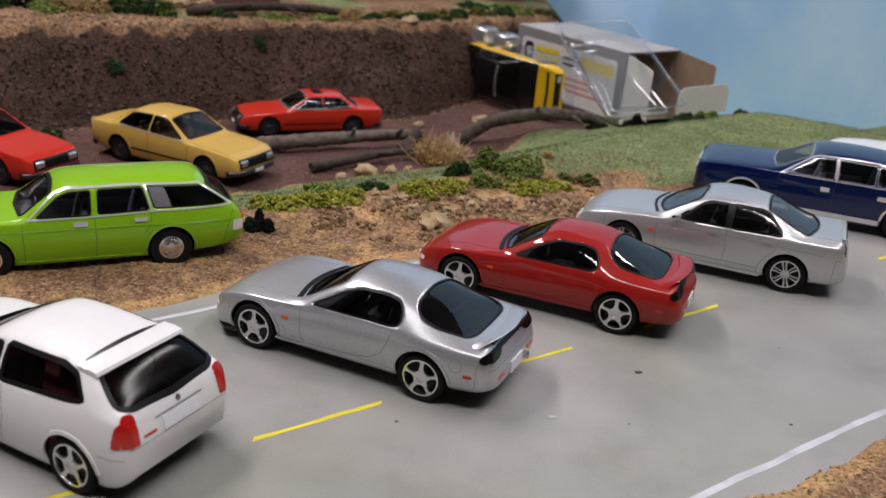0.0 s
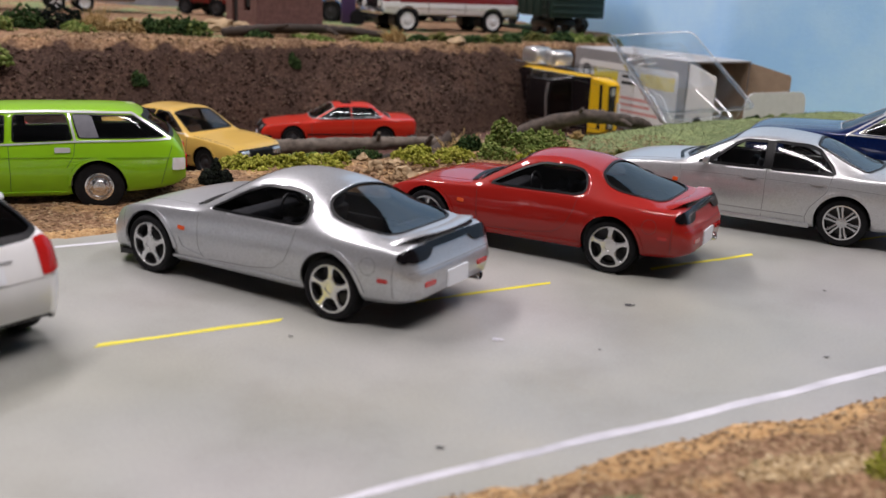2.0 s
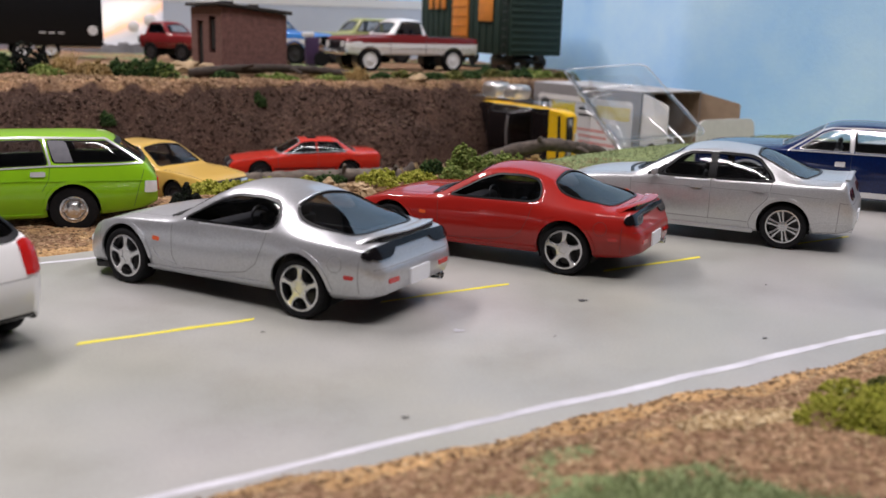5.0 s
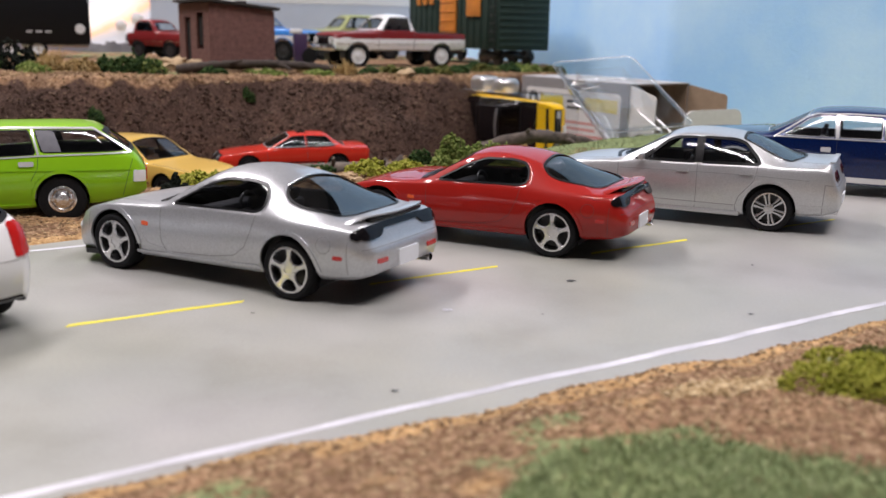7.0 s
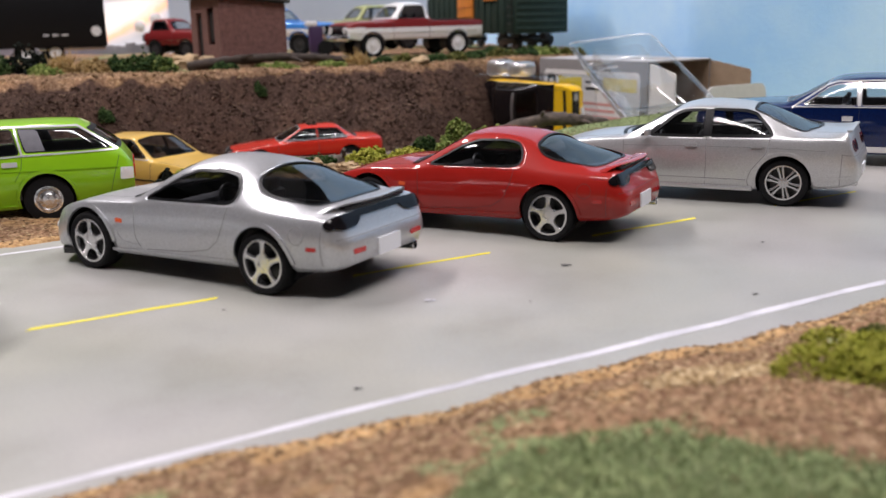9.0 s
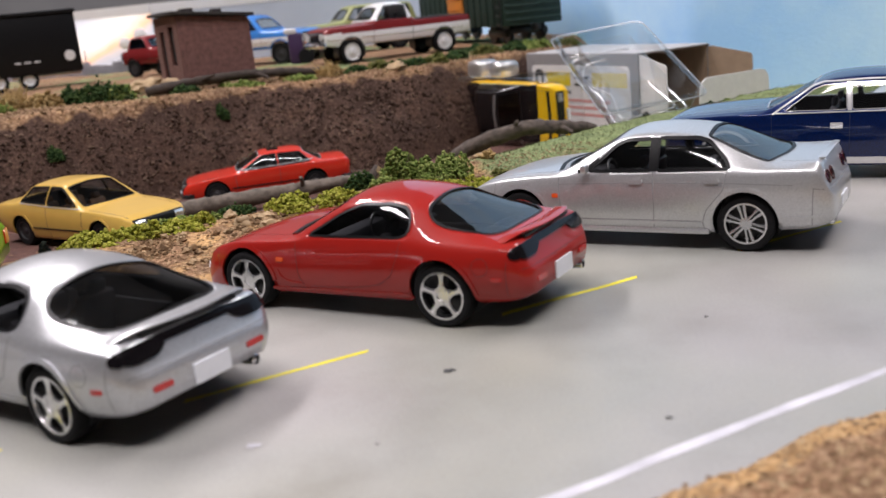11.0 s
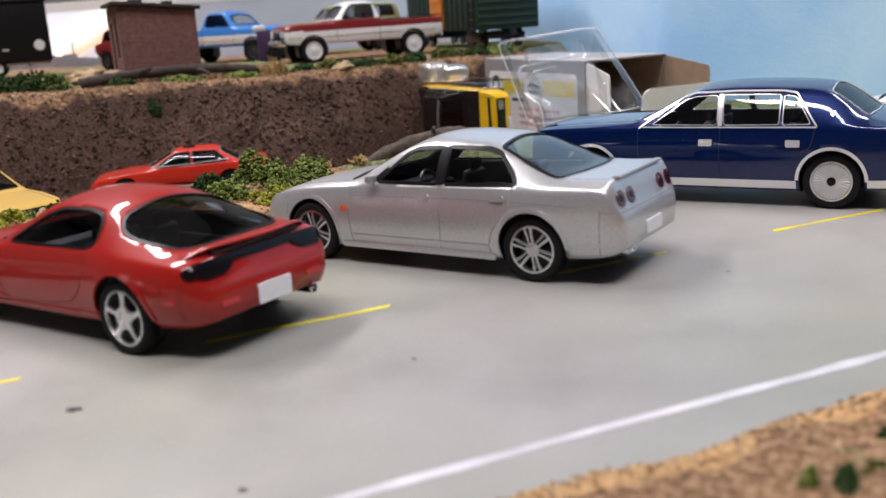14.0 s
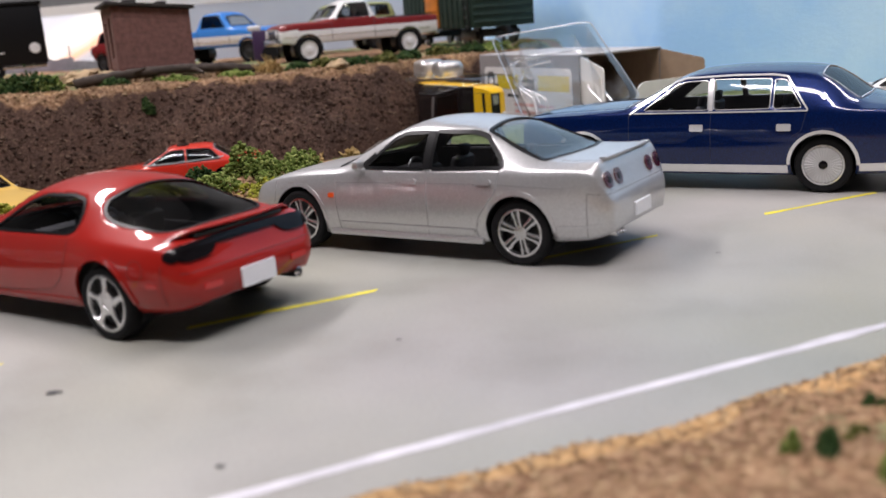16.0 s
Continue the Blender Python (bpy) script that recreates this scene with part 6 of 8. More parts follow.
CORAL_S = boxy_spec(
    CORAL, GLASS, CABIN_GREY, frame2=DARK_ALLOY, rubber2=0.4, frame=TRIM, rubber=0.25,
    belt=[(-34.5, 11.6), (-33, 12.6), (-22, 12.8), (-6, 12.4), (8, 11.8), (20, 11.2), (30, 10.0), (33.5, 8.0)],
    top=[(-34.5, 12.0), (-33.8, 13.2), (-22.5, 13.7), (-15.6, 18.4), (-13, 18.9), (-1, 18.9), (1.4, 18.4), (11.8, 12.4), (31.4, 10.2), (33.5, 8.4)],
    side=[rounded([(9.2, 12.7), (-5.1, 12.9), (-4.8, 17.8), (0.4, 17.6), (1.8, 17.0)], 0.25), rounded([(-5.9, 12.9), (-18.6, 13.3), (-14.6, 17.4), (-5.6, 17.8)], 0.25)])
CORAL_COUPE, _skin = build_car("red_coupe", CORAL_S, stand((-47.9, 401.0), 203.3, -19.6 * 0.92, 11.9 * 0.92, LOW - 1.7) @ Matrix.Scale(0.92, 4), "orange-red die-cast coupe with open sunroof on the lower road", "model car", "model cars on the lower road")
bumpers(CORAL_COUPE, CORAL_S, BLACK)
# The roof stays closed; a dark pad paints the shade in its opening.
_bm = bmesh.new()
_skin.fill(_bm, "top", rounded([(-2.0, -4.6), (-2.0, 4.6), (-6.6, 4.6), (-6.6, -4.6)], 0.5), 0.06, 6, 8, 0.2)
part("sunroof", _bm, LAMP_DARK, CORAL_COUPE, "dark pad for the shade in the sunroof opening")

RED_S = boxy_spec(CORAL, GLASS_LIGHT, CABIN)
RED_SEDAN, _ = build_car("red_saloon", RED_S, stand((-153.5, 295.5), -22.0, 20.2, -11.9, LOW), "orange-red die-cast saloon with dark grille on the lower road", "model car", "model cars on the lower road")
bumpers(RED_SEDAN, RED_S, BLACK)

WHITE_S = boxy_spec(WHITE, GLASS_LIGHT, CABIN_RED, wheel="star")
WHITE_CAR, _ = build_car("white_coupe", WHITE_S, stand((153.0, 324.0), 160.0, 9.6, 11.0, 0.6), "white die-cast coupe parked beyond the blue limousine", "model car", "parked model cars")
bumpers(WHITE_CAR, WHITE_S, WHITE)

# ---- the upper ledge: trucks, hut, railway car, tank ----
def on_ground(x, y):
    return height(x, y)


def truck_spec(color, two_tone, wheel="white", roof_to=-8.4, **more):
    back = [(-44.5, 19.6), (-10, 19.8), (-9.2, 21.0), (-8.4, 28.4), (-7, 29.6)] if roof_to > -20 else [(-36.5, 19.6), (-35.6, 22), (-34.2, 28.6), (-31, 29.6), (-20, 30.0)]
    x0 = -44.5 if roof_to > -20 else -36.5
    s = dict(
        x=(x0, 41.5), r=6.6, arch=7.6, axles=(-27.4 if roof_to > -20 else -22, 27.4), track=13.2, tyre_w=4.4, wheel=wheel, floor=9.4, paint=color, two_tone=two_tone,
        bot=[(x0, 11.0), (x0 + 2, 10.2), (0, 9.6), (36, 9.8), (41.5, 10.6)],
        belt=[(x0, 19.0), (x0 + 3, 19.3), (0, 19.4), (30, 19.2), (39, 18.6), (41.5, 16.8)],
        top=back + [(0, 30.2), (6, 29.8), (8.5, 28.0), (14.5, 21.4), (16, 20.8), (36, 20.0), (40.5, 19.0), (41.5, 17.4)],
        wlow=[(x0, 13.8), (0, 14.4), (38, 14.0), (41.5, 13.0)], wmid=[(x0, 14.2), (x0 + 1, 15.0), (0, 15.4), (38, 15.0), (41.5, 13.6)],
        wbelt=[(x0, 13.8), (x0 + 1, 14.5), (0, 14.8), (38, 14.2), (41.5, 13.0)],
        wtop=[(x0, 12.8), (-11, 13.4), (-8, 11.0), (6, 11.2), (14, 13.0), (38, 12.8), (41.5, 12.0)] if roof_to > -20 else [(x0, 12.0), (-30, 11.4), (6, 11.2), (14, 13.0), (38, 12.8), (41.5, 12.0)],
        drop=[(x0, 0.3), (-9, 0.5), (-6, 1.0), (6, 1.0), (14, 0.5), (41.5, 0.4)],
        side=[rounded([(11.4, 21.2), (-6.2, 21.2), (-6.0, 28.0), (5.6, 28.0)], 0.8)] + ([rounded([(-8.0, 21.4), (-32.0, 21.4), (-31.0, 28.0), (-8.0, 28.2)], 0.8)] if roof_to < -20 else []),
        panes=[("top", rounded([(14.0, -10.8), (14.4, 0), (14.0, 10.8), (8.9, 9.4), (8.6, 0), (8.9, -9.4)], 0.7))], glass=GLASS_LIGHT,
        lines=[("side", [(14.6, 20.0), (14.4, 10.6)], 0.25, GAP, "door_seam"), ("side", [(-8.6, 20.0), (-8.8, 10.2)], 0.3, GAP, "door_seam"),
               ("side", [(40, 13.2), (-40 if x0 < -40 else -34, 13.2)], 0.3, CHROME, "side_moulding")],
        pads=[("front", rounded([(-11.6, 17.6), (11.6, 17.6), (11.6, 12.6), (-11.6, 12.6)], 0.5), LAMP_DARK, "grille", 0.3),
              ("front", circle((9.4, 15.2), 1.9, 18), LAMP_WHITE, "head_lamp", 0.6), ("front", circle((-9.4, 15.2), 1.9, 18), LAMP_WHITE, "head_lamp", 0.6)],
        cabin=(CABIN_GREY, [(-1.0, (-5.6, 5.6))], 12.5), seat_back=8.5)
    s.update(more)
    return s


def truck(name, s, m, label, front_bumper=CHROME):
    car, skin = build_car(name, s, m, label, "model truck", "model trucks on the ledge")
    bm = bmesh.new()
    box(bm, (s["x"][1] + 0.6, 0, 10.9), (2.0, 28, 3.0), 0.6)
    part("bumper", bm, front_bumper, car, "chrome front bumper")
    bm = bmesh.new()
    box(bm, (s["x"][0] - 0.2, 0, 10.4), (1.6, 26, 2.4), 0.4)
    part("bumper", bm, front_bumper, car)
    for x in s["axles"]:
        bm = bmesh.new()
        lathe(bm, [(0.02, -12), (0.9, -12), (0.9, -2), (1.8, -1), (1.8, 1), (0.9, 2), (0.9, 12), (0.02, 12)], 12, "y", (x, 0, s["r"]))
        part("axle", bm, BLACK, car)
    return car


_s = truck_spec(WHITE, (16.4, 21.0, MAROON))
PICKUP = truck("pickup_truck", _s, stand((-65.2, 549.8), 216.9, 27.4, 15.4, 19.9), "dark red and white die-cast pickup truck on the earthen ledge")
# The bed is closed; a flat dark slab paints its shaded hollow.
_bm = bmesh.new()
box(_bm, (-27, 0, 19.9), (31, 24.5, 0.5), 0.2)
part("load_bed", _bm, CABIN, PICKUP, "flat dark slab for the shaded inside of the load bed")

_s = truck_spec(SKYBLUE, (11.6, 16.2, WHITE), "steel")
truck("blue_pickup", _s, stand((-123.7, 608.8), -14.0, 27.4, -15.4, 20.2), "light blue and white die-cast pickup behind the wooden hut")

def generator():
    """A small dark machine standing before the trucks."""
    violet = plain("dark_violet_paint", (0.045, 0.020, 0.075), 0.5)
    g = empty("generator", Matrix.Translation((-108, 590, 20.5)) @ Matrix.Rotation(radians(20), 4, "Z"), "small dark violet model machine with a white cap", "machine")
    bm = bmesh.new()
    box(bm, (0, 0, 9), (8, 9, 17), 1.2)
    part("casing", bm, violet, g)
    bm = bmesh.new()
    box(bm, (-2.5, 0, 18.6), (7, 8, 3.0), 1.0)
    part("cap", bm, WHITE_WHEEL, g, "white cap")
    bm = bmesh.new()
    lathe(bm, [(0.02, -2), (4.2, -2), (4.5, -1), (4.5, 1), (4.2, 2), (0.02, 2)], 20, "y", (5, -5, 4.6))
    part("wheel", bm, TYRE, g)


generator()

_s = truck_spec(TAN, None, "steel", -30)
_s.pop("two_tone")
truck("off_road_wagon", _s, Matrix.Translation((-92, 676, 20.4)) @ Matrix.Rotation(radians(214), 4, "Z"), "pale olive die-cast off-road wagon behind the pickup")

_s = truck_spec(MAROON, None, "steel")
_s.pop("two_tone")
_s.update(x=(-14.0, 41.5), axles=(-4.0, 27.4))
truck("red_pickup", _s, stand((-193.5, 600.0), -20.0, 27.4 * 0.8, -15.4 * 0.8, 20.6) @ Matrix.Scale(0.8, 4), "dark red short die-cast truck beside the hut")


def hut():
    wood = plain("red_brown_boards", (0.165, 0.080, 0.068), 0.85, 0, 0.3, 500, 0.0002)
    roof_m = plain("tarred_roof", (0.030, 0.026, 0.024), 0.9, 0, 0.4, 600, 0.0002)
    dark = plain("opening_shade", (0.006, 0.005, 0.005), 0.9)
    h = empty("wooden_hut", Matrix.Translation((-122.9, 467.6, 21.6)) @ Matrix.Rotation(radians(35.9), 4, "Z"), "small red-brown wooden hut with a flat tarred roof", "hut")
    L, D, H0, H1 = 32.5, 51.4, 30.8, 27.6

    def slab(p0, p1, hs, skip=()):
        """A wall of boards laid one over another, with openings left out."""
        (x0, y0), (x1, y1) = p0, p1
        n = 14
        d = Vector((x1 - x0, y1 - y0, 0)).normalized()
        nrm = Vector((d.y, -d.x, 0))
        length = Vector((x1 - x0, y1 - y0, 0)).length
        for k in range(n):
            z0, z1 = k / n, (k + 1) / n
            spans = [(0.0, length)]
            for a, b, lo, hi in skip:
                if z1 * hs[0] > lo and z0 * hs[0] < hi:
                    spans = [(p, q) for s in spans for p, q in ((s[0], min(s[1], a)), (max(s[0], b), s[1])) if q - p > 0.1]
            for a, b in spans:
                bm = bmesh.new()
                pts = []
                for u in (a, b):
                    hh = hs[0] + (hs[1] - hs[0]) * u / length
                    base = Vector((x0, y0, 0)) + d * u
                    pts.append([base + nrm * 0.26 + Vector((0, 0, z0 * hh)), base + nrm * 0.15 + Vector((0, 0, z1 * hh)), base - nrm * 0.8 + Vector((0, 0, z1 * hh)), base - nrm * 0.8 + Vector((0, 0, z0 * hh))])
                va = [bm.verts.new(p) for p in pts[0]]
                vb = [bm.verts.new(p) for p in pts[1]]
                for q in range(4):
                    bm.faces.new((va[q], va[(q + 1) % 4], vb[(q + 1) % 4], vb[q]))
                bm.faces.new(va)
                bm.faces.new(vb)
                bmesh.ops.recalc_face_normals(bm, faces=bm.faces)
                part("board", bm, wood, h, "", 30, False)
    slab((0, 0), (L, 0), (H0, H1))
    slab((0, D), (0, 0), (H0, H0), [(10.5, 20.5, 0, 23), (30.5, 41.5, 10.5, 24.5)])
    slab((L, 0), (L, D), (H1, H1))
    slab((L, D), (0, D), (H1, H0))
    # Near-black sheets behind both openings paint the shade inside the hut.
    bm = bmesh.new()
    box(bm, (1.4, D - 15.5, 11.5), (0.5, 10.4, 23), 0.1)
    part("door", bm, dark, h, "dark doorway")
    bm = bmesh.new()
    box(bm, (1.4, D - 36.0, 17.5), (0.5, 11.6, 14.4), 0.1)
    part("window", bm, dark, h, "near-black sheet for the shade inside the window opening")
    bm = bmesh.new()
    ang = -math.atan2(H0 - H1, L)
    box(bm, (L / 2, D / 2, (H0 + H1) / 2 + 1.2), (L + 5, D + 5, 1.5), 0.3, 2, Matrix.Rotation(-ang, 4, "Y"))
    part("roof", bm, roof_m, h, "flat dark tarred roof")
    for x, w in ((L - 22, 6), (L - 8, 4.5)):
        bm = bmesh.new()
        box(bm, (x, D / 2, H0 + (H1 - H0) * x / L + 3.0), (w, 6, 2.6), 0.4)
        part("roof_hatch", bm, roof_m, h)
    return h


hut()


def boxcar():
    green = plain("dark_green_boxcar_paint", (0.012, 0.032, 0.023), 0.65, 0, 0.25, 300, 0.0001)
    orange = plain("orange_boxcar_paint", (0.62, 0.22, 0.03), 0.6, 0, 0.15, 300)
    b = empty("railway_boxcar", Matrix.Translation((11, 590, 21)) @ Matrix.Rotation(radians(119.0), 4, "Z"), "dark green model railway boxcar with an orange door", "railway car")
    L, W, z0, z1 = 140, 35, 9.5, 54
    bm = bmesh.new()
    box(bm, (L / 2, -W / 2, (z0 + z1) / 2), (L, W, z1 - z0), 0.5)
    part("body", bm, green, b)
    bm = bmesh.new()
    box(bm, (L / 2, -W / 2, z1 + 0.8), (L + 1.5, W + 2.2, 2.0), 0.7)
    part("roof", bm, green, b)
    # ribbed near end, side posts, door with cross ribs
    for k in range(11):
        bm = bmesh.new()
        box(bm, (-0.3, -W / 2, z0 + 3 + k * 3.8), (1.4, W - 2, 1.3), 0.5)
        part("end_rib", bm, green, b)
    for k in range(15):
        if 6 <= k <= 8:
            continue
        bm = bmesh.new()
        box(bm, (4 + k * (L - 8) / 14, 0.3, (z0 + z1) / 2), (0.7, 0.9, z1 - z0), 0.2)
        part("side_post", bm, green, b)
    bm = bmesh.new()
    box(bm, (L / 2, 0.8, (z0 + z1) / 2), (24, 1.4, z1 - z0 - 2), 0.4)
    door = part("door", bm, orange, b, "orange sliding door")
    for k in range(7):
        bm = bmesh.new()
        box(bm, (L / 2, 1.6, z0 + 5 + k * 6), (23, 0.7, 0.8), 0.2)
        part("door_rib", bm, orange, door)
    bm = bmesh.new()
    box(bm, (L / 2 - 38, 1.0, z0 + 28), (20, 0.5, 17), 0.2)
    part("panel", bm, orange, b, "orange square panel")
    for i, x in enumerate((L / 2 + 28, L / 2 + 39, L / 2 + 50)):
        bm = bmesh.new()
        box(bm, (x, 1.0, z0 + 32), (7.5, 0.4, 9), 0.2)
        part("lettering_bar", bm, orange, b, "faded orange lettering block")
    # corner ladder
    for k in range(9):
        bm = bmesh.new()
        tube(bm, [(1.2, 1.8, z0 + 1 + k * 4.8), (7.2, 1.8, z0 + 1 + k * 4.8)], 0.35, 6)
        part("ladder_rung", bm, BLACK, b)
    for x in (1.2, 7.2):
        bm = bmesh.new()
        tube(bm, [(x, 1.6, z0 - 1), (x, 1.6, z1 - 2)], 0.35, 6)
        part("ladder_rail", bm, BLACK, b)
    for x in (22, L - 22):
        bm = bmesh.new()
        box(bm, (x, -W / 2, 6.5), (28, 20, 4.0), 0.8)
        box(bm, (x, -5.5, 5.4), (27, 2.0, 4.6), 1.0)
        box(bm, (x, -W + 5.5, 5.4), (27, 2.0, 4.6), 1.0)
        bogie = part("bogie", bm, BLACK, b, "black railway bogie")
        for dx in (-9.5, 9.5):
            for y in (-7.5, -W + 7.5):
                bm = bmesh.new()
                lathe(bm, [(0.02, -1.2), (5.0, -1.2), (5.0, 0.6), (5.6, 0.8), (5.6, 1.2), (0.02, 1.2)], 20, "y", (x + dx, y, 5.2))
                part("wheel", bm, BLACK, bogie)
    bm = bmesh.new()
    box(bm, (-3.0, -W / 2, 8.0), (7, 3.0, 3.4), 0.6)
    part("coupler", bm, BLACK, b)
    return b


boxcar()


def trailer():
    t = empty("box_trailer", Matrix.Translation((-236, 584, on_ground(-238, 581))) @ Matrix.Rotation(radians(34), 4, "Z"), "black model box trailer with white wheels", "trailer")
    bm = bmesh.new()
    box(bm, (-62, 17, 24.5), (124, 34, 33), 0.8)
    part("body", bm, TRIM, t)
    bm = bmesh.new()
    box(bm, (-62, 17, 42.0), (126, 36, 2.2), 0.6)
    part("roof", bm, TRIM, t)
    bm = bmesh.new()
    lathe(bm, [(0.02, 0.4), (0.8, 0.7), (2.8, 0.5), (3.1, -0.3), (3.1, -1)], 28, "y", (-9.5, 0, 0))
    bmesh.ops.rotate(bm, cent=(0, 0, 0), matrix=Matrix.Rotation(math.pi, 3, "Z"), verts=bm.verts)
    bmesh.ops.translate(bm, vec=(-15.5, 0, 17), verts=bm.verts)
    part("side_disc", bm, WHITE_WHEEL, t, "round white disc on the side")
    for x in (-30, -46):
        for y, sg in ((3, -1), (31, 1)):
            bm = bmesh.new()
            lathe(bm, [(3.2, 2.0 * sg), (5.2, 1.8 * sg), (5.2, -1.8 * sg), (3.2, -2.0 * sg)], 24, "y", (x, y, 5.3))
            w = part("wheel", bm, TYRE, t)
            bm = bmesh.new()
            lathe(bm, [(3.3, 1.7 * sg), (2.0, 1.2 * sg), (0.02, 1.6 * sg)], 24, "y", (x, y, 5.3))
            part("rim", bm, WHITE_WHEEL, w, "white wheel disc")
    bm = bmesh.new()
    box(bm, (-20, 4, 7.0), (38, 2.5, 1.8), 0.3)
    part("side_rail", bm, ALLOY, t)
    for i in range(3):
        bm = bmesh.new()
        box(bm, (-24 - 5.2 * i, -0.3, 15.2), (3.4, 0.5, 0.8), 0.1)
        part("lettering_bar", bm, WHITE_WHEEL, t)
    return t


trailer()


# ---- the opened toy box with its blister and the yellow car on its side ----
def card(bm, pts, thick, place, away):
    """A flat card cut to an outline."""
    lo = [bm.verts.new(place(*p)) for p in pts]
    hi = [bm.verts.new(Vector(place(*p)) + Vector(away) * thick) for p in pts]
    for i in range(len(pts)):
        bm.faces.new((lo[i], lo[(i + 1) % len(pts)], hi[(i + 1) % len(pts)], hi[i]))
    bm.faces.new(hi)
    bm.faces.new(list(reversed(lo)))
    bmesh.ops.recalc_face_normals(bm, faces=bm.faces)


def toy_box():
    grey = plain("grey_printed_card", (0.20, 0.19, 0.19), 0.55, 0, 0.08, 300)
    white = plain("white_printed_label", (0.72, 0.70, 0.68), 0.5, 0, 0.05, 300)
    yellow = plain("yellow_print", (0.80, 0.62, 0.03), 0.5, 0, 0.04)
    pink = plain("faded_red_print", (0.62, 0.30, 0.27), 0.55, 0, 0.1)
    black = plain("black_print", (0.02, 0.02, 0.02), 0.5)
    pale = plain("pale_grey_card", (0.42, 0.41, 0.41), 0.5, 0, 0.06, 300)
    kraft = plain("brown_cardboard", (0.33, 0.235, 0.155), 0.85, 0, 0.1, 260)
    a = math.atan2(-63.1, 48.5)
    b = empty("toy_box", Matrix.Translation((27, 516.4, -15.6)) @ Matrix.Rotation(a, 4, "Z"), "opened grey card toy-car box with white label and brown inside", "cardboard box")
    L, D, H, th = 80, 38, 35, 0.6
    # walls: front (label side, towards -y of the box), back, top, bottom, closed far end
    for nm, c, size, mat in (("front_panel", (L / 2, 0, H / 2), (L, th, H), grey), ("back_panel", (L / 2, D, H / 2), (L, th, H), grey),
                             ("top_panel", (L / 2, D / 2, H), (L, D, th), pale), ("bottom_panel", (L / 2, D / 2, 0.3), (L, D, th), grey), ("end_panel", (0, D / 2, H / 2), (th, D - 1, H - 1), grey)):
        bm = bmesh.new()
        box(bm, c, size, 0.12)
        part(nm, bm, mat, b)
    for nm, c, size in (("lining", (L / 2, D - 0.7, H / 2), (L - 1, 0.3, H - 1.5)), ("lining", (L / 2, 0.7, H / 2), (L - 1, 0.3, H - 1.5)), ("lining", (L / 2, D / 2, 1.0), (L - 1, D - 2, 0.3)), ("lining", (L / 2, D / 2, H - 0.6), (L - 1, D - 2, 0.3))):
        bm = bmesh.new()
        box(bm, c, size)
        part(nm, bm, kraft, b, "brown bare card")
    # printed label on the front
    def print_on(nm, x0, x1, z0, z1, mat, lift, round_by=0.0):
        bm = bmesh.new()
        pts = rounded([(x0, z0), (x1, z0), (x1, z1), (x0, z1)], round_by) if round_by else [(x0, z0), (x1, z0), (x1, z1), (x0, z1)]
        lo = [bm.verts.new((x, -0.3, z)) for x, z in pts]
        hi = [bm.verts.new((x, -0.3 - lift, z)) for x, z in pts]
        for i in range(len(pts)):
            bm.faces.new((lo[i], lo[(i + 1) % len(pts)], hi[(i + 1) % len(pts)], hi[i]))
        bm.faces.new(hi)
        bmesh.ops.recalc_face_normals(bm, faces=bm.faces)
        return part(nm, bm, mat, b, "", 30, False)
    print_on("label", 4, 75, 2, 30, white, 0.10, 3)
    print_on("yellow_bar", 16, 34, 21, 27, yellow, 0.18)
    print_on("yellow_bar", 50, 73, 21, 27, yellow, 0.18)
    for x0, x1, z in ((24, 34, 17.5), (37, 47, 24), (37, 47, 21), (30, 62, 14), (30, 58, 11), (30, 64, 8)):
        print_on("text_bar", x0, x1, z, z + 1.3, pink if z < 15 else black, 0.16)
    print_on("badge", 7, 13.5, 18, 28, black, 0.16, 2.5)
    print_on("badge_mark", 8.6, 12, 20.5, 25.5, white, 0.24, 1.4)
    # open end: side flaps swung out, long tuck flap hanging
    for y0, turn in ((0.4, -9), (D - 0.4, 18)):
        bm = bmesh.new()
        pts = rounded([(0, 0.5), (19.5, 4.5), (19.5, H - 4.5), (0, H - 0.5)], 1.5)
        card(bm, pts, 0.5, lambda x, z: (x, 0, z), (0, 1, 0))
        bmesh.ops.rotate(bm, cent=(0, 0, 0), matrix=Matrix.Rotation(radians(turn), 3, "Z"), verts=bm.verts)
        bmesh.ops.translate(bm, vec=(L, y0, 0), verts=bm.verts)
        part("end_flap", bm, white if y0 < 1 else kraft, b, "white dust flap" if y0 < 1 else "brown dust flap", 30, False)
    bm = bmesh.new()
    box(bm, (17.5, D / 2, 0), (35, D - 1, 0.5), 0.1, 1)
    bmesh.ops.rotate(bm, cent=(0, 0, 0), matrix=Matrix.Rotation(radians(-20), 3, "Y"), verts=bm.verts)
    bmesh.ops.translate(bm, vec=(L, 0, 0.5), verts=bm.verts)
    part("end_panel", bm, grey, b, "grey end panel folded out", 30, False)
    bm = bmesh.new()
    pts = rounded([(0.5, 0), (D - 0.5, 0), (D - 1.5, 13.5), (1.5, 13.5)], 4.5)
    card(bm, pts, 0.5, lambda y, z: (0, y, z), (1, 0, 0))
    bmesh.ops.translate(bm, vec=(L + 33, 0, 12.2), verts=bm.verts)
    part("tuck_flap", bm, white, b, "white rounded tuck flap", 30, False)
    return b


toy_box()

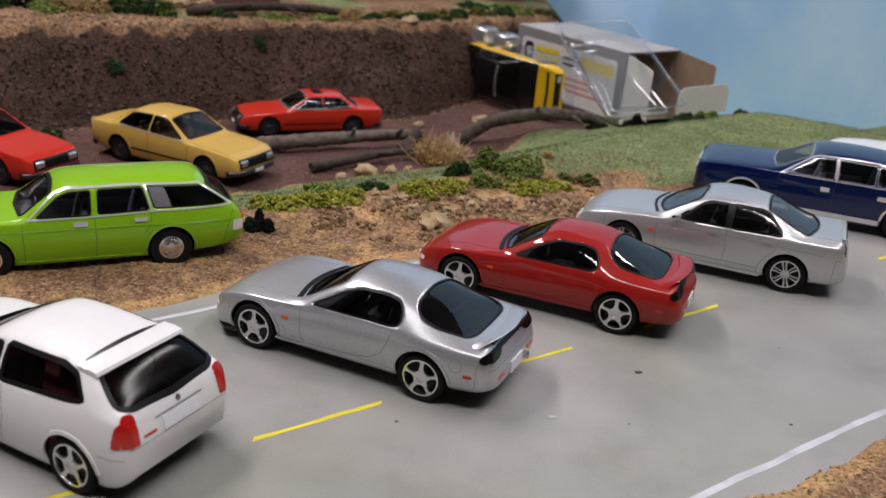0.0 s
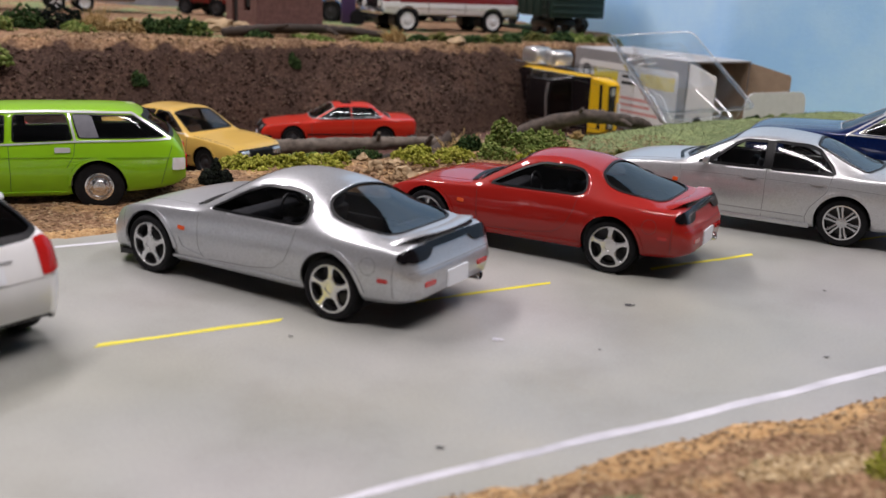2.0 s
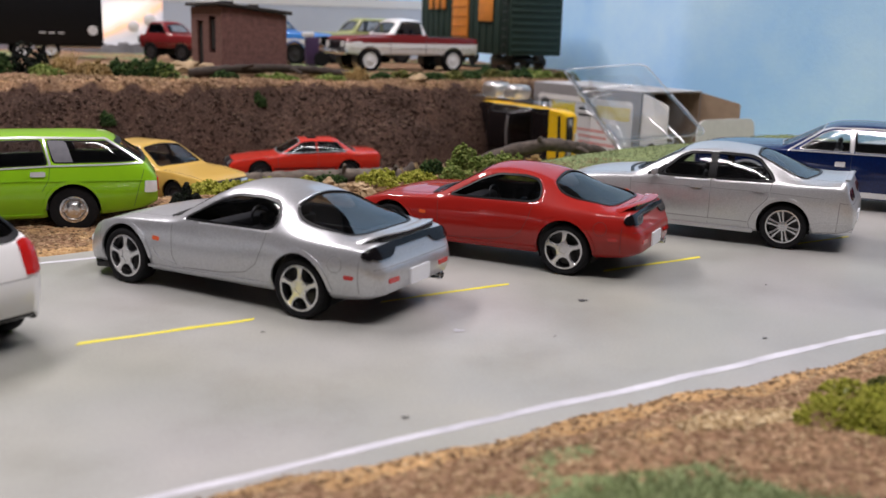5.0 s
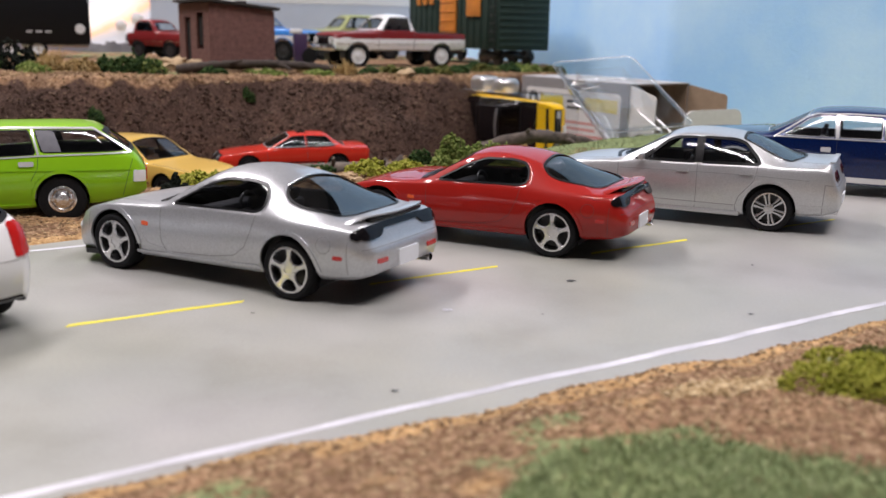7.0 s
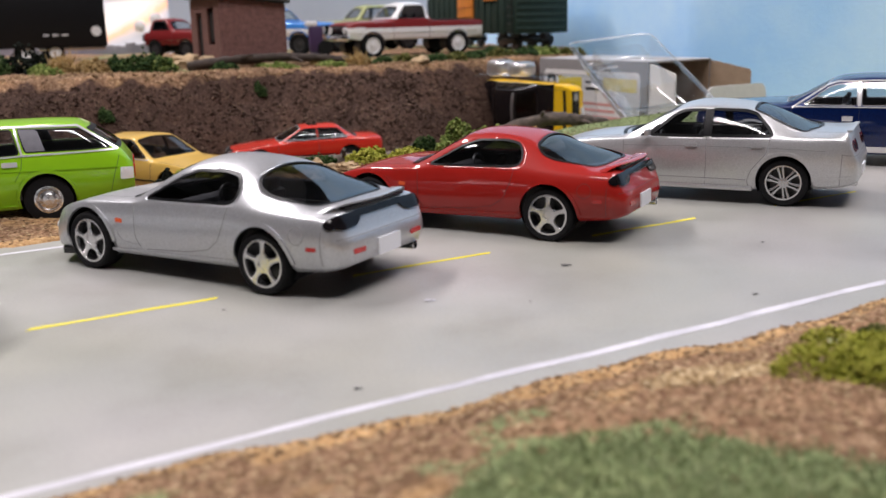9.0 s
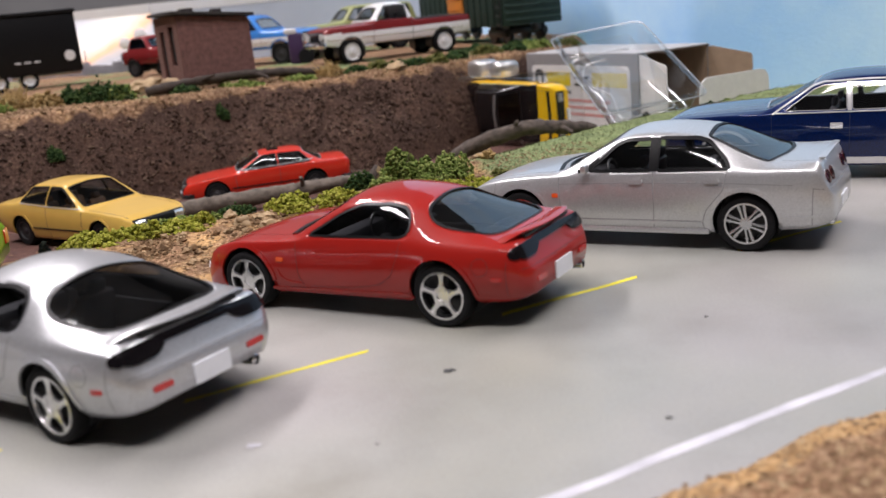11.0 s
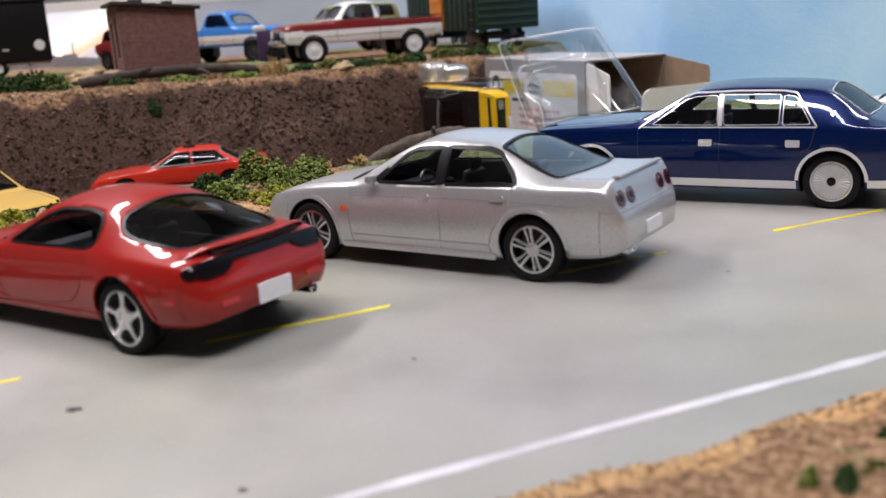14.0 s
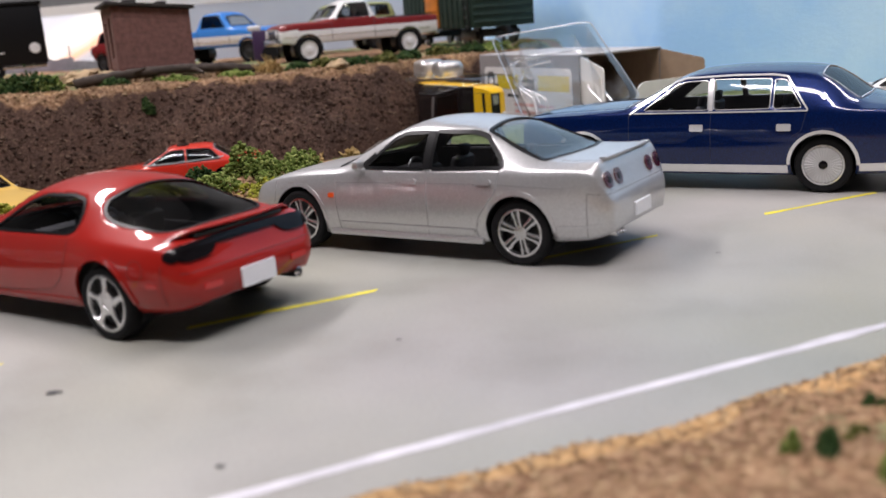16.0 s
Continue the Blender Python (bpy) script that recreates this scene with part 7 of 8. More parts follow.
TAXI_S = boxy_spec(TAXI, GLASS_DARK, CABIN, two_tone=(None, 8.5, LAMP_DARK), wheel="star")
TAXI_S["lines"] += [("top", [(0.6, -8.0), (0.2, 0), (0.6, 8.0)], 1.5, DARK_ALLOY, "screen_edge"), ("top", [(28.6, -9.8), (29.2, 0), (28.6, 9.8)], 1.6, TRIM, "bonnet_stripe")]
_m = Matrix.Translation((22.5, 473.5, -2.0)) @ Matrix.Rotation(math.atan2(-63.1, 48.5), 4, "Z") @ Matrix.Rotation(radians(90), 4, "X") @ Matrix.Translation((0, 0, -10))
TAXI_CAR, _ = build_car("yellow_hatch", TAXI_S, _m, "yellow and black die-cast car lying on its side in clear packaging", "model car")


def blister(name, centre, u, v, w, h, depth, label, inner):
    """A vacuum-formed clear tray: flange, raised edge and a stepped dome."""
    u, v = Vector(u), Vector(v).normalized()
    u = (u - v * u.dot(v)).normalized()
    n = u.cross(v)
    m = Matrix((u, v, n)).transposed().to_4x4()
    m.translation = centre
    ob = empty(name, m, label, "packaging")
    bm = bmesh.new()
    rings = []
    for k, (grow, z) in enumerate(((0, 0), (-0.8, 0.5), (-2.4, 0.6), (-3.4, depth * 0.5), (-4.6, depth * 0.86), (-7.5, depth))):
        pts = rounded([(-w / 2 - grow, -h / 2 - grow), (w / 2 + grow, -h / 2 - grow), (w / 2 + grow, h / 2 + grow), (-w / 2 - grow, h / 2 + grow)], 5.0, 6)
        rings.append([bm.verts.new((x, y, z)) for x, y in pts])
    for a, b in zip(rings, rings[1:]):
        for i in range(len(a)):
            bm.faces.new((a[i], a[(i + 1) % len(a)], b[(i + 1) % len(a)], b[i]))
    bm.faces.new(rings[-1])
    bmesh.ops.recalc_face_normals(bm, faces=bm.faces)
    p = part("tray", bm, BLISTER, ob, "", 50)
    p.visible_shadow = False
    t = p.modifiers.new("thickness", "SOLIDIFY")
    t.thickness = 0.3 * MM
    bm = bmesh.new()
    rim = rounded([(-w / 2, -h / 2), (w / 2, -h / 2), (w / 2, h / 2), (-w / 2, h / 2)], 5.0, 6)
    tube(bm, [(x, y, 0.2) for x, y in resample_closed(rim)], 0.24, 6, None, True)
    p = part("rolled_edge", bm, BLISTER_EDGE, ob)
    p.visible_shadow = False
    for k, (grow, zz) in enumerate(((-7, depth * 0.9), (-11, depth))):
        bm = bmesh.new()
        path = rounded([(-w / 2 - grow * 0.9, -h / 2 - grow), (w / 2 + grow * 0.7, -h / 2 - grow * 1.1), (w / 2 + grow, -2), (w / 2 + grow * 0.5, 5), (w / 2 + grow * 1.1, h / 2 + grow), (-w / 2 - grow, h / 2 + grow * 1.2), (-w / 2 - grow * 0.5, 8), (-w / 2 - grow * 1.2, -6)], 3.0, 5)
        tube(bm, [(x, y, zz) for x, y in resample_closed(path)], 0.45 - 0.12 * k, 7, None, True)
        p = part("moulded_ridge", bm, BLISTER_EDGE, ob)
        p.visible_shadow = False
    for dx, dy, ww, hh, zz in inner:
        bm = bmesh.new()
        box(bm, (dx, dy, zz / 2 + 0.6), (ww, hh, zz), min(ww, hh, zz) * 0.35, 3)
        p = part("form", bm, BLISTER, ob, "", 60)
        p.visible_shadow = False
    return ob


def resample_closed(pts):
    return [tuple(p) for p in resample(pts, 2.0, True)][:-1]


BLISTER_EDGE = clear("blister_edge_plastic", (0.92, 0.93, 0.94), 0.3, 0.55)
blister("clear_packaging", (69.5, 442, 16.6), (31, 23, 8.5), (-21.5, 72, 27), 40, 76, -9, "clear plastic blister half leaning on the toy box", [(0, 4, 22, 44, -12)])


def clear_case():
    """The other blister half, a clear moulded case round the yellow car."""
    ob = empty("clear_case", Matrix.Translation((21.5, 474, -14)) @ Matrix.Rotation(math.atan2(-63.1, 48.5), 4, "Z"), "clear moulded plastic case round the yellow car", "packaging")
    for nm, c, size, r in (("case", (0, 0, 14.2), (76, 27, 28), 5), ("form", (-24, 2, 30), (12, 12, 8), 3), ("form", (-8, 3, 30), (10, 12, 7), 3)):
        bm = bmesh.new()
        box(bm, c, size, r, 4)
        p = part(nm, bm, BLISTER if nm == "case" else BLISTER_EDGE, ob, "", 80)
        p.visible_shadow = False
    return ob


clear_case()

# ---- scenery: bushes, stones, logs, loose ground cover ----
def foliage(name, dark, mid, light):
    m, t, s = nodes_of(name)
    put(s, Roughness=0.95)
    s.inputs["Specular IOR Level"].default_value = 0.1
    g = t.nodes.new("ShaderNodeNewGeometry")
    n = noise_tex(t, 1500, 3, 0.6)
    r = ramp(t, g.outputs["Random Per Island"], ((0.0, dark), (0.55, mid), (1.0, light)))
    f = ramp(t, n.outputs["Fac"], ((0.3, (0.55, 0.55, 0.55)), (0.7, (1, 1, 1))))
    t.links.new(mix(t, "MULTIPLY", 1.0, r.outputs["Color"], f.outputs["Color"]), s.inputs["Base Color"])
    bump(t, s, n.outputs["Fac"], 0.8, 0.0004)
    return m


LEAF_YELLOW = foliage("yellow_green_foam", (0.17, 0.19, 0.02), (0.33, 0.34, 0.045), (0.48, 0.47, 0.10))
LEAF_GREEN = foliage("mid_green_foam", (0.075, 0.115, 0.024), (0.17, 0.23, 0.055), (0.32, 0.37, 0.12))
LEAF_DARK = foliage("dark_green_foam", (0.012, 0.030, 0.010), (0.034, 0.068, 0.022), (0.08, 0.125, 0.04))
LEAF_BLACK = foliage("blackish_foam", (0.004, 0.006, 0.005), (0.010, 0.013, 0.010), (0.022, 0.028, 0.02))
LEAF_OLIVE = foliage("olive_foam", (0.045, 0.055, 0.012), (0.11, 0.12, 0.035), (0.22, 0.21, 0.07))
LEAF_STRAW = foliage("straw_foam", (0.16, 0.10, 0.035), (0.32, 0.21, 0.085), (0.52, 0.39, 0.19))
GRIT = foliage("loose_earth_grains", (0.16, 0.10, 0.056), (0.30, 0.19, 0.105), (0.54, 0.40, 0.24))
CRUMB = foliage("pale_tan_crumbs", (0.30, 0.20, 0.10), (0.52, 0.38, 0.21), (0.68, 0.54, 0.34))
GRIT_CLIFF = foliage("cliff_grains", (0.026, 0.015, 0.011), (0.060, 0.036, 0.026), (0.20, 0.135, 0.10))
GRASS_FIBRE = foliage("static_grass_fibre", (0.24, 0.31, 0.15), (0.36, 0.43, 0.22), (0.52, 0.56, 0.33))
ROCK = plain("tan_rock", (0.36, 0.26, 0.15), 0.9, 0, 0.35, 260, 0.0006)
BARK = plain("grey_weathered_wood", (0.13, 0.105, 0.085), 0.9, 0, 0.45, 380, 0.0006)
BARK_ROUGH = plain("rough_brown_bark", (0.080, 0.062, 0.051), 0.92, 0, 0.55, 420, 0.0009)
BARK_DARK = plain("dark_wet_wood", (0.045, 0.032, 0.025), 0.85, 0, 0.4, 380, 0.0005)

ICO = [Vector(v).normalized() for v in ((0, 1, 1.618), (0, -1, 1.618), (0, 1, -1.618), (0, -1, -1.618), (1, 1.618, 0), (-1, 1.618, 0), (1, -1.618, 0), (-1, -1.618, 0), (1.618, 0, 1), (-1.618, 0, 1), (1.618, 0, -1), (-1.618, 0, -1))]
ICO_F = [(0, 1, 8), (0, 8, 4), (0, 4, 5), (0, 5, 9), (0, 9, 1), (1, 6, 8), (8, 6, 10), (8, 10, 4), (4, 10, 2), (4, 2, 5), (5, 2, 11), (5, 11, 9), (9, 11, 7), (9, 7, 1), (1, 7, 6), (3, 6, 7), (3, 10, 6), (3, 2, 10), (3, 11, 2), (3, 7, 11)]
OCT = [Vector(v) for v in ((1, 0, 0), (-1, 0, 0), (0, 1, 0), (0, -1, 0), (0, 0, 1), (0, 0, -1))]
OCT_F = [(0, 2, 4), (2, 1, 4), (1, 3, 4), (3, 0, 4), (2, 0, 5), (1, 2, 5), (3, 1, 5), (0, 3, 5)]
rng = random.Random(7)


def crumbs(name, spots, material, shape=(ICO, ICO_F), smooth=False):
    """Many small irregular lumps as one mesh; spots are (place, radius, flatness)."""
    base, tris = shape
    verts, faces = [], []
    for p, r, flat in spots:
        k = len(verts)
        turn = Euler((rng.uniform(0, 6.3), rng.uniform(0, 6.3), rng.uniform(0, 6.3))).to_matrix()
        for v in base:
            q = turn @ (v * (r * rng.uniform(0.65, 1.3)))
            verts.append(((p[0] + q.x) * MM, (p[1] + q.y) * MM, (p[2] + q.z * flat) * MM))
        faces += [(k + a, k + b, k + c) for a, b, c in tris]
    mesh = bpy.data.meshes.new(name)
    mesh.from_pydata(verts, [], faces)
    if smooth:
        mesh.polygons.foreach_set("use_smooth", [True] * len(mesh.polygons))
    mesh.materials.append(material)
    return new(name, mesh)


def bush(x, y, rx, ry, h, material, label, n=260, crumb=0.75, sink=0.5):
    """A clump of ground foam: uneven lobes set with many small crumbs."""
    z = height(x, y) - sink
    lobes = []
    for _ in range(max(4, int(rx * ry / 5))):
        a, d = rng.uniform(0, 6.28), rng.uniform(0, 0.8) ** 0.7
        lobes.append((x + rx * d * math.cos(a), y + ry * d * math.sin(a), h * rng.uniform(0.55, 1.0) * (1 - 0.45 * d), rng.uniform(0.28, 0.5)))
    piles = [[] for _ in lobes]
    for _ in range(n):
        pick = rng.randrange(len(lobes))
        lx, ly, lh, k = lobes[pick]
        a, u = rng.uniform(0, 6.28), rng.uniform(-0.15, 1)
        w = math.sqrt(max(0, 1 - u * u)) * rng.uniform(0.75, 1.08)
        px, py = lx + k * rx * w * math.cos(a), ly + k * ry * w * math.sin(a)
        piles[pick].append(((px, py, max(z, height(px, py) - 0.6) + lh * max(0.05, u) * rng.uniform(0.85, 1.1)), crumb * rng.uniform(0.6, 1.35), 1.0))
    whole = new("bush")
    whole.empty_display_size = 0.005
    whole.location = (x * MM, y * MM, z * MM)
    for pile in piles:
        if pile:
            c = crumbs("clump", [((px - x, py - y, pz - z), r, f) for (px, py, pz), r, f in pile], material)
            c.parent = whole
    return tagged(whole, label, "bush", "bushes of the layout")


Y, G, D, K, O, S = "yellow-green", "mid-green", "dark green", "blackish green", "olive green", "dry straw-coloured"
MATS = {Y: LEAF_YELLOW, G: LEAF_GREEN, D: LEAF_DARK, K: LEAF_BLACK, O: LEAF_OLIVE, S: LEAF_STRAW}
for kind, x, y, rx, ry, h, n in (
        (K, -53, 229, 4.6, 4.2, 7.5, 620), (Y, -53, 247, 10, 6, 4.5, 420), (Y, -41, 252, 9, 6, 4.5, 380), (Y, -32, 258, 7, 5, 4, 280), (G, -38, 266, 9, 5, 4.5, 300), (D, -31, 270, 7, 4, 5, 240),
        (Y, -14, 269, 9, 6, 5, 380), (Y, -4, 274, 7, 5, 5, 280), (G, 6, 283, 6, 6, 5, 260), (D, -3, 290, 7, 5, 6, 340), (G, 8, 296, 6, 5, 9, 380), (G, 15, 291, 6, 5, 8, 380),
        (G, 22, 300, 7, 6, 7, 420), (Y, 19, 284, 8, 5, 4.5, 300), (Y, 29, 289, 8, 5, 4, 300), (O, 38, 297, 8, 5, 3.5, 220),
        (K, 58, 401, 5, 4, 4.5, 220), (K, 76, 406, 6, 5, 6.5, 280), (D, 100, 408, 7, 5, 4, 220), (G, 108, 412, 6, 5, 5, 200), (D, 122, 416, 6, 4, 3.5, 160),
        (Y, 68.0, 116.0, 8.5, 8, 4.8, 1700), (O, 74, 128, 6, 4, 2.5, 420), (D, 114.4, 154.5, 1.4, 1.3, 3.2, 500), (G, 112.3, 155.0, 1.0, 1.0, 2.4, 320), (D, 120.4, 166, 1.2, 1.2, 2.0, 180), (G, 120.4, 150.8, 2.8, 2.6, 4.6, 420), (O, 117.4, 158.5, 1.0, 0.9, 1.6, 160), (O, 124, 158, 2.4, 2.0, 1.8, 240),
        (D, -98, 440, 4, 3, 6, 140), (D, -150, 395, 5, 4, 5, 180), (S, -130, 372, 7, 5, 4, 220), (D, -160, 350, 6, 5, 7, 220)):
    bush(x, y, rx, ry, h, MATS[kind], f"{kind} foam bush on the {'road verge' if y < 200 else 'grassy bank' if y < 330 else 'far slope'}", int(n * (3.6 if y < 200 else 2.4)), 0.2 if y < 200 else 0.42)
# bushes along the rim and on the ledge
for kind, x, y, rx, ry, h in (
        (D, -152, 441, 13, 6, 12), (G, -144, 444, 8, 5, 9), (D, -162, 438, 8, 5, 9), (S, -176, 432, 10, 6, 8), (S, -168, 430, 7, 5, 7), (K, -203, 430, 11, 7, 15), (D, -214, 424, 12, 7, 12), (G, -192, 424, 9, 5, 5), (G, -222, 412, 12, 6, 9), (D, -246, 400, 14, 8, 12), (G, -240, 380, 12, 8, 8), (D, -215, 385, 12, 8, 9), (G, -200, 372, 10, 7, 7), (D, -262, 372, 12, 9, 10),
        (G, -95, 462, 9, 4, 3), (D, -118, 452, 8, 4, 4), (G, -70, 472, 8, 4, 3.5), (S, -58, 482, 8, 4, 5), (D, -48, 487, 7, 4, 4), (O, -38, 495, 7, 5, 5), (D, -26, 500, 8, 5, 5), (O, -15, 510, 8, 5, 6), (D, -4, 520, 8, 5, 6), (O, 8, 530, 8, 5, 6.5),
        (D, 20, 540, 8, 5, 6), (G, 32, 552, 9, 5, 6), (O, 44, 560, 8, 5, 5), (D, 56, 568, 8, 5, 4), (S, -80, 480, 6, 4, 3), (D, 0, 552, 9, 6, 5), (G, 22, 566, 9, 6, 5)):
    bush(x, y, rx, ry, h, MATS[kind], f"{kind} foam bush along the cliff's rim", 420, 0.75)


def stone(x, y, r, flat, label="tan boulder half sunk in the ground", lift=0.3):
    bm = bmesh.new()
    bmesh.ops.create_icosphere(bm, subdivisions=3, radius=1.0)
    sx, sy = rng.uniform(0.85, 1.25), rng.uniform(0.75, 1.1)
    off = rng.uniform(0, 50)
    for v in bm.verts:
        k = 1 + 0.5 * noise.noise(v.co * 1.5 + Vector((off, 0, 0))) + 0.28 * noise.noise(v.co * 3.4 + Vector((0, off, 0)))
        v.co = Vector((v.co.x * sx * k, v.co.y * sy * k, v.co.z * flat * k)) * r
    bmesh.ops.translate(bm, vec=(x, y, height(x, y) + r * flat * lift), verts=bm.verts)
    return tagged(part("stone", bm, ROCK, None, "", 50), label, "stone", "stones of the layout")


for x, y, r, f in ((-8, 247, 4.2, 0.75), (-14, 254, 2.2, 0.8), (-3, 258, 2.4, 0.8), (3, 262, 2.2, 0.9), (6, 268, 2.0, 0.9), (-22, 258, 2.0, 0.8), (-26, 262, 1.6, 0.8), (0, 266, 1.5, 0.9), (-18, 262, 1.4, 0.8), (14, 272, 1.8, 0.8),
                   (18, 268, 1.3, 0.8), (-35, 337, 3.6, 0.9), (-26, 342, 3.0, 0.7), (-44, 333, 2.2, 0.7), (-20, 346, 1.8, 0.7), (32, 276, 1.4, 0.8), (-143, 470, 7.5, 0.55), (-133, 474, 6.0, 0.5), (-150, 378, 4, 0.6), (-30, 488, 4, 0.6), (10, 440, 4, 0.5),
                   (-101, 472, 3, 0.5), (-60, 416, 3.0, 0.6), (-20, 428, 2.6, 0.6), (-128, 368, 4.0, 0.7), (-138, 362, 3.4, 0.7)):
    stone(x, y, r, f)


def log(name, path, r, material, label, stubs=()):
    pts = resample([Vector(p) for p in path], 2.0)
    off = rng.uniform(0, 40)
    bm = bmesh.new()
    tube(bm, pts, r, 14, lambda u: (1.0 - 0.25 * u) * (1 + 0.12 * noise.noise(Vector((u * 9, off, 0)))))
    for v in bm.verts:
        v.co += Vector((noise.noise(v.co * 0.5), noise.noise(v.co * 0.5 + Vector((9, 0, 0))), noise.noise(v.co * 0.5 + Vector((0, 9, 0))))) * r * 0.28
    ob = tagged(part(name, bm, material, None, "", 60), label, "log")
    for a, b, rr in stubs:
        bm = bmesh.new()
        tube(bm, [a, tuple((Vector(a) + Vector(b)) / 2 + Vector((0.4, 0.2, 0.3))), b], rr, 8, lambda u: 1 - 0.4 * u)
        part("stub", bm, material, ob)
    return ob


log("fallen_log", [(-82, 355, -12.6), (-60, 368, -12.2), (-38, 382, -12.0), (-22, 390, -12.4)], 3.0, BARK, "grey weathered fallen log beside the lower road", [((-46, 377, -12), (-44, 372, -7), 1.0), ((-28, 386, -12), (-25, 381, -8), 1.2)])
log("dark_branch", [(-56, 338, -14.2), (-42, 350, -13.4), (-30, 362, -13.0), (-16, 370, -13.2)], 1.9, BARK_DARK, "dark forked branch lying on the lower road", [((-34, 358, -13), (-26, 352, -10), 1.1)])
log("stump", [(-24, 374, -15.5), (-20, 378, -11), (-17, 380, -8)], 3.4, BARK_DARK, "dark rotten stump beside the fallen log")
log("grey_log", [(x, y, max(z, height(x, y) + 1.2)) for x, y, z in ((-2, 397, -30), (11, 397, -5.5), (22, 394, -1.5), (34, 392, 1.6), (45, 398, 0.2), (55, 406, -2.2), (62, 411, -30))], 3.0, BARK_ROUGH, "rough grey-brown log lying on the bank below the toy box", [((28, 393, 0.5), (31, 389, 4.5), 1.0), ((44, 397, 0.2), (50, 393, -1.5), 1.1)])
log("driftwood", [(-133, 448, 21.5), (-118, 455, 23.5), (-98, 466, 24.5), (-80, 478, 23.5), (-66, 488, 21.6)], 2.2, BARK_DARK, "dark weathered driftwood branch in front of the wooden hut", [((-112, 458, 23.8), (-104, 456, 26.0), 1.0), ((-92, 470, 24.2), (-84, 468, 22.0), 1.2)])


def twigs(x, y, r, h, n, material, label):
    bm = bmesh.new()
    z = height(x, y)
    for _ in range(n):
        a, t = rng.uniform(0, 6.28), rng.uniform(0.2, 1.35)
        p = Vector((x + rng.uniform(-0.5, 0.5) * r, y + rng.uniform(-0.5, 0.5) * r, z))
        d = Vector((math.cos(a) * math.sin(t), math.sin(a) * math.sin(t), math.cos(t) * 1.1))
        q = p + d * h * rng.uniform(0.4, 1.0)
        mid = (p + q) / 2 + Vector((rng.uniform(-1, 1), rng.uniform(-1, 1), rng.uniform(-0.5, 1))) * 0.8
        tube(bm, [p, mid, q], 0.3, 4, lambda u: 1 - 0.6 * u)
        e = mid + Vector((rng.uniform(-1, 1), rng.uniform(-1, 1), rng.uniform(0, 1))).normalized() * h * 0.3
        tube(bm, [mid, e], 0.2, 4)
    return tagged(part("twig_bush", bm, material, None, "", 60), label, "dry bush")


STRAW = plain("dry_straw", (0.42, 0.29, 0.12), 0.9, 0, 0.3, 300)
PALE_TWIG = plain("pale_root", (0.55, 0.44, 0.30), 0.9, 0, 0.25, 300)
twigs(-10, 366, 13, 13, 170, STRAW, "tangled dry straw-coloured root bush")
twigs(-3, 372, 7, 12, 45, PALE_TWIG, "pale bare twigs of a dry bush")
twigs(20, 310, 4, 3, 40, STRAW, "small dry straw tuft on the bank")
twigs(29, 313, 3, 3, 34, STRAW, "small dry straw tuft on the bank")
twigs(-185, 432, 7, 11, 60, STRAW, "dry straw tuft on the cliff's rim")
twigs(-60, 480, 6, 9, 50, STRAW, "dry straw tuft on the cliff's rim")


# loose stuff that nobody could count
def scatter(name, n, area, ok, sizes, material, label, category, flat=0.7, lift=0.2, bias=2.0):
    x0, x1, y0, y1 = area
    spots = []
    tries = 0
    while len(spots) < n and tries < n * 12:
        tries += 1
        x, y = rng.uniform(x0, x1), rng.uniform(y0, y1)
        if not ok(x, y):
            continue
        r = sizes[0] + (sizes[1] - sizes[0]) * rng.random() ** bias
        spots.append(((x, y, height(x, y) + r * lift), r, flat))
    ob = crumbs(name, spots, material, (OCT, OCT_F))
    return tagged(ob, label, category, "", "stuff")


def verge_grass(x, y):
    e = (near_edge(x) - y) / 1.218
    return e + 2 * fbm(x, y, 14, 3, 11.0) - turf_edge(x) > rng.uniform(-2, 3)


def on_verge(x, y):
    e = (near_edge(x) - y) / 1.218
    return 0.2 < e < 40 and rng.random() < 0.35 + 0.65 * step(0.5, 5, e) and (not verge_grass(x, y) or rng.random() < 0.04)


def on_bank(x, y):
    d = (y - far_edge(x)) / 1.244
    return 0.5 < d < 48 and rng.random() < 0.3 + 0.7 * step(0, 8, d)


scatter("verge_litter", 22000, (-30, 165, 70, 205), on_verge, (0.10, 0.50), GRIT, "fine brown leaf litter and grit of the road verge", "ground litter", 0.4, 0.15, 2.6)
scatter("bank_litter", 13000, (-130, 70, 150, 330), on_bank, (0.15, 0.55), GRIT, "brown grit and leaf litter of the bare bank", "ground litter", 0.5, 0.15, 2.6)
scatter("bank_gravel", 1500, (-40, 45, 232, 290), lambda x, y: 8 < (y - far_edge(x)) / 1.244 < 38 and fbm(x, y, 14, 3, 4.4) > -0.05, (0.3, 1.2), GRIT, "pale tan gravel on the bank", "gravel", 0.8, 0.3)
scatter("cliff_rubble", 10000, (-200, 70, 345, 530), lambda x, y: base_y(x) - 8 < y < rim_y(x) - 4, (0.25, 1.15), GRIT_CLIFF, "brown rubble in the cliff face", "rubble", 0.8, 0.0, 3.0)
scatter("verge_crumbs", 900, (42, 64, 106, 126), lambda x, y: ((x - 53) / 8) ** 2 + ((y - 115.5 - 0.5 * (x - 53)) / 3.2) ** 2 + 0.5 * fbm(x, y, 4, 3, 2.0) < 1 and rng.random() < 0.8, (0.18, 0.5), CRUMB, "pale tan crumbs spilt on the road verge", "crumbs", 0.7, 0.3)
scatter("rim_litter", 3800, (-200, 90, 380, 580), lambda x, y: rim_y(x) - 3 < y < rim_y(x) + 50, (0.3, 1.1), GRIT, "tan grit along the cliff's rim", "ground litter", 0.6)
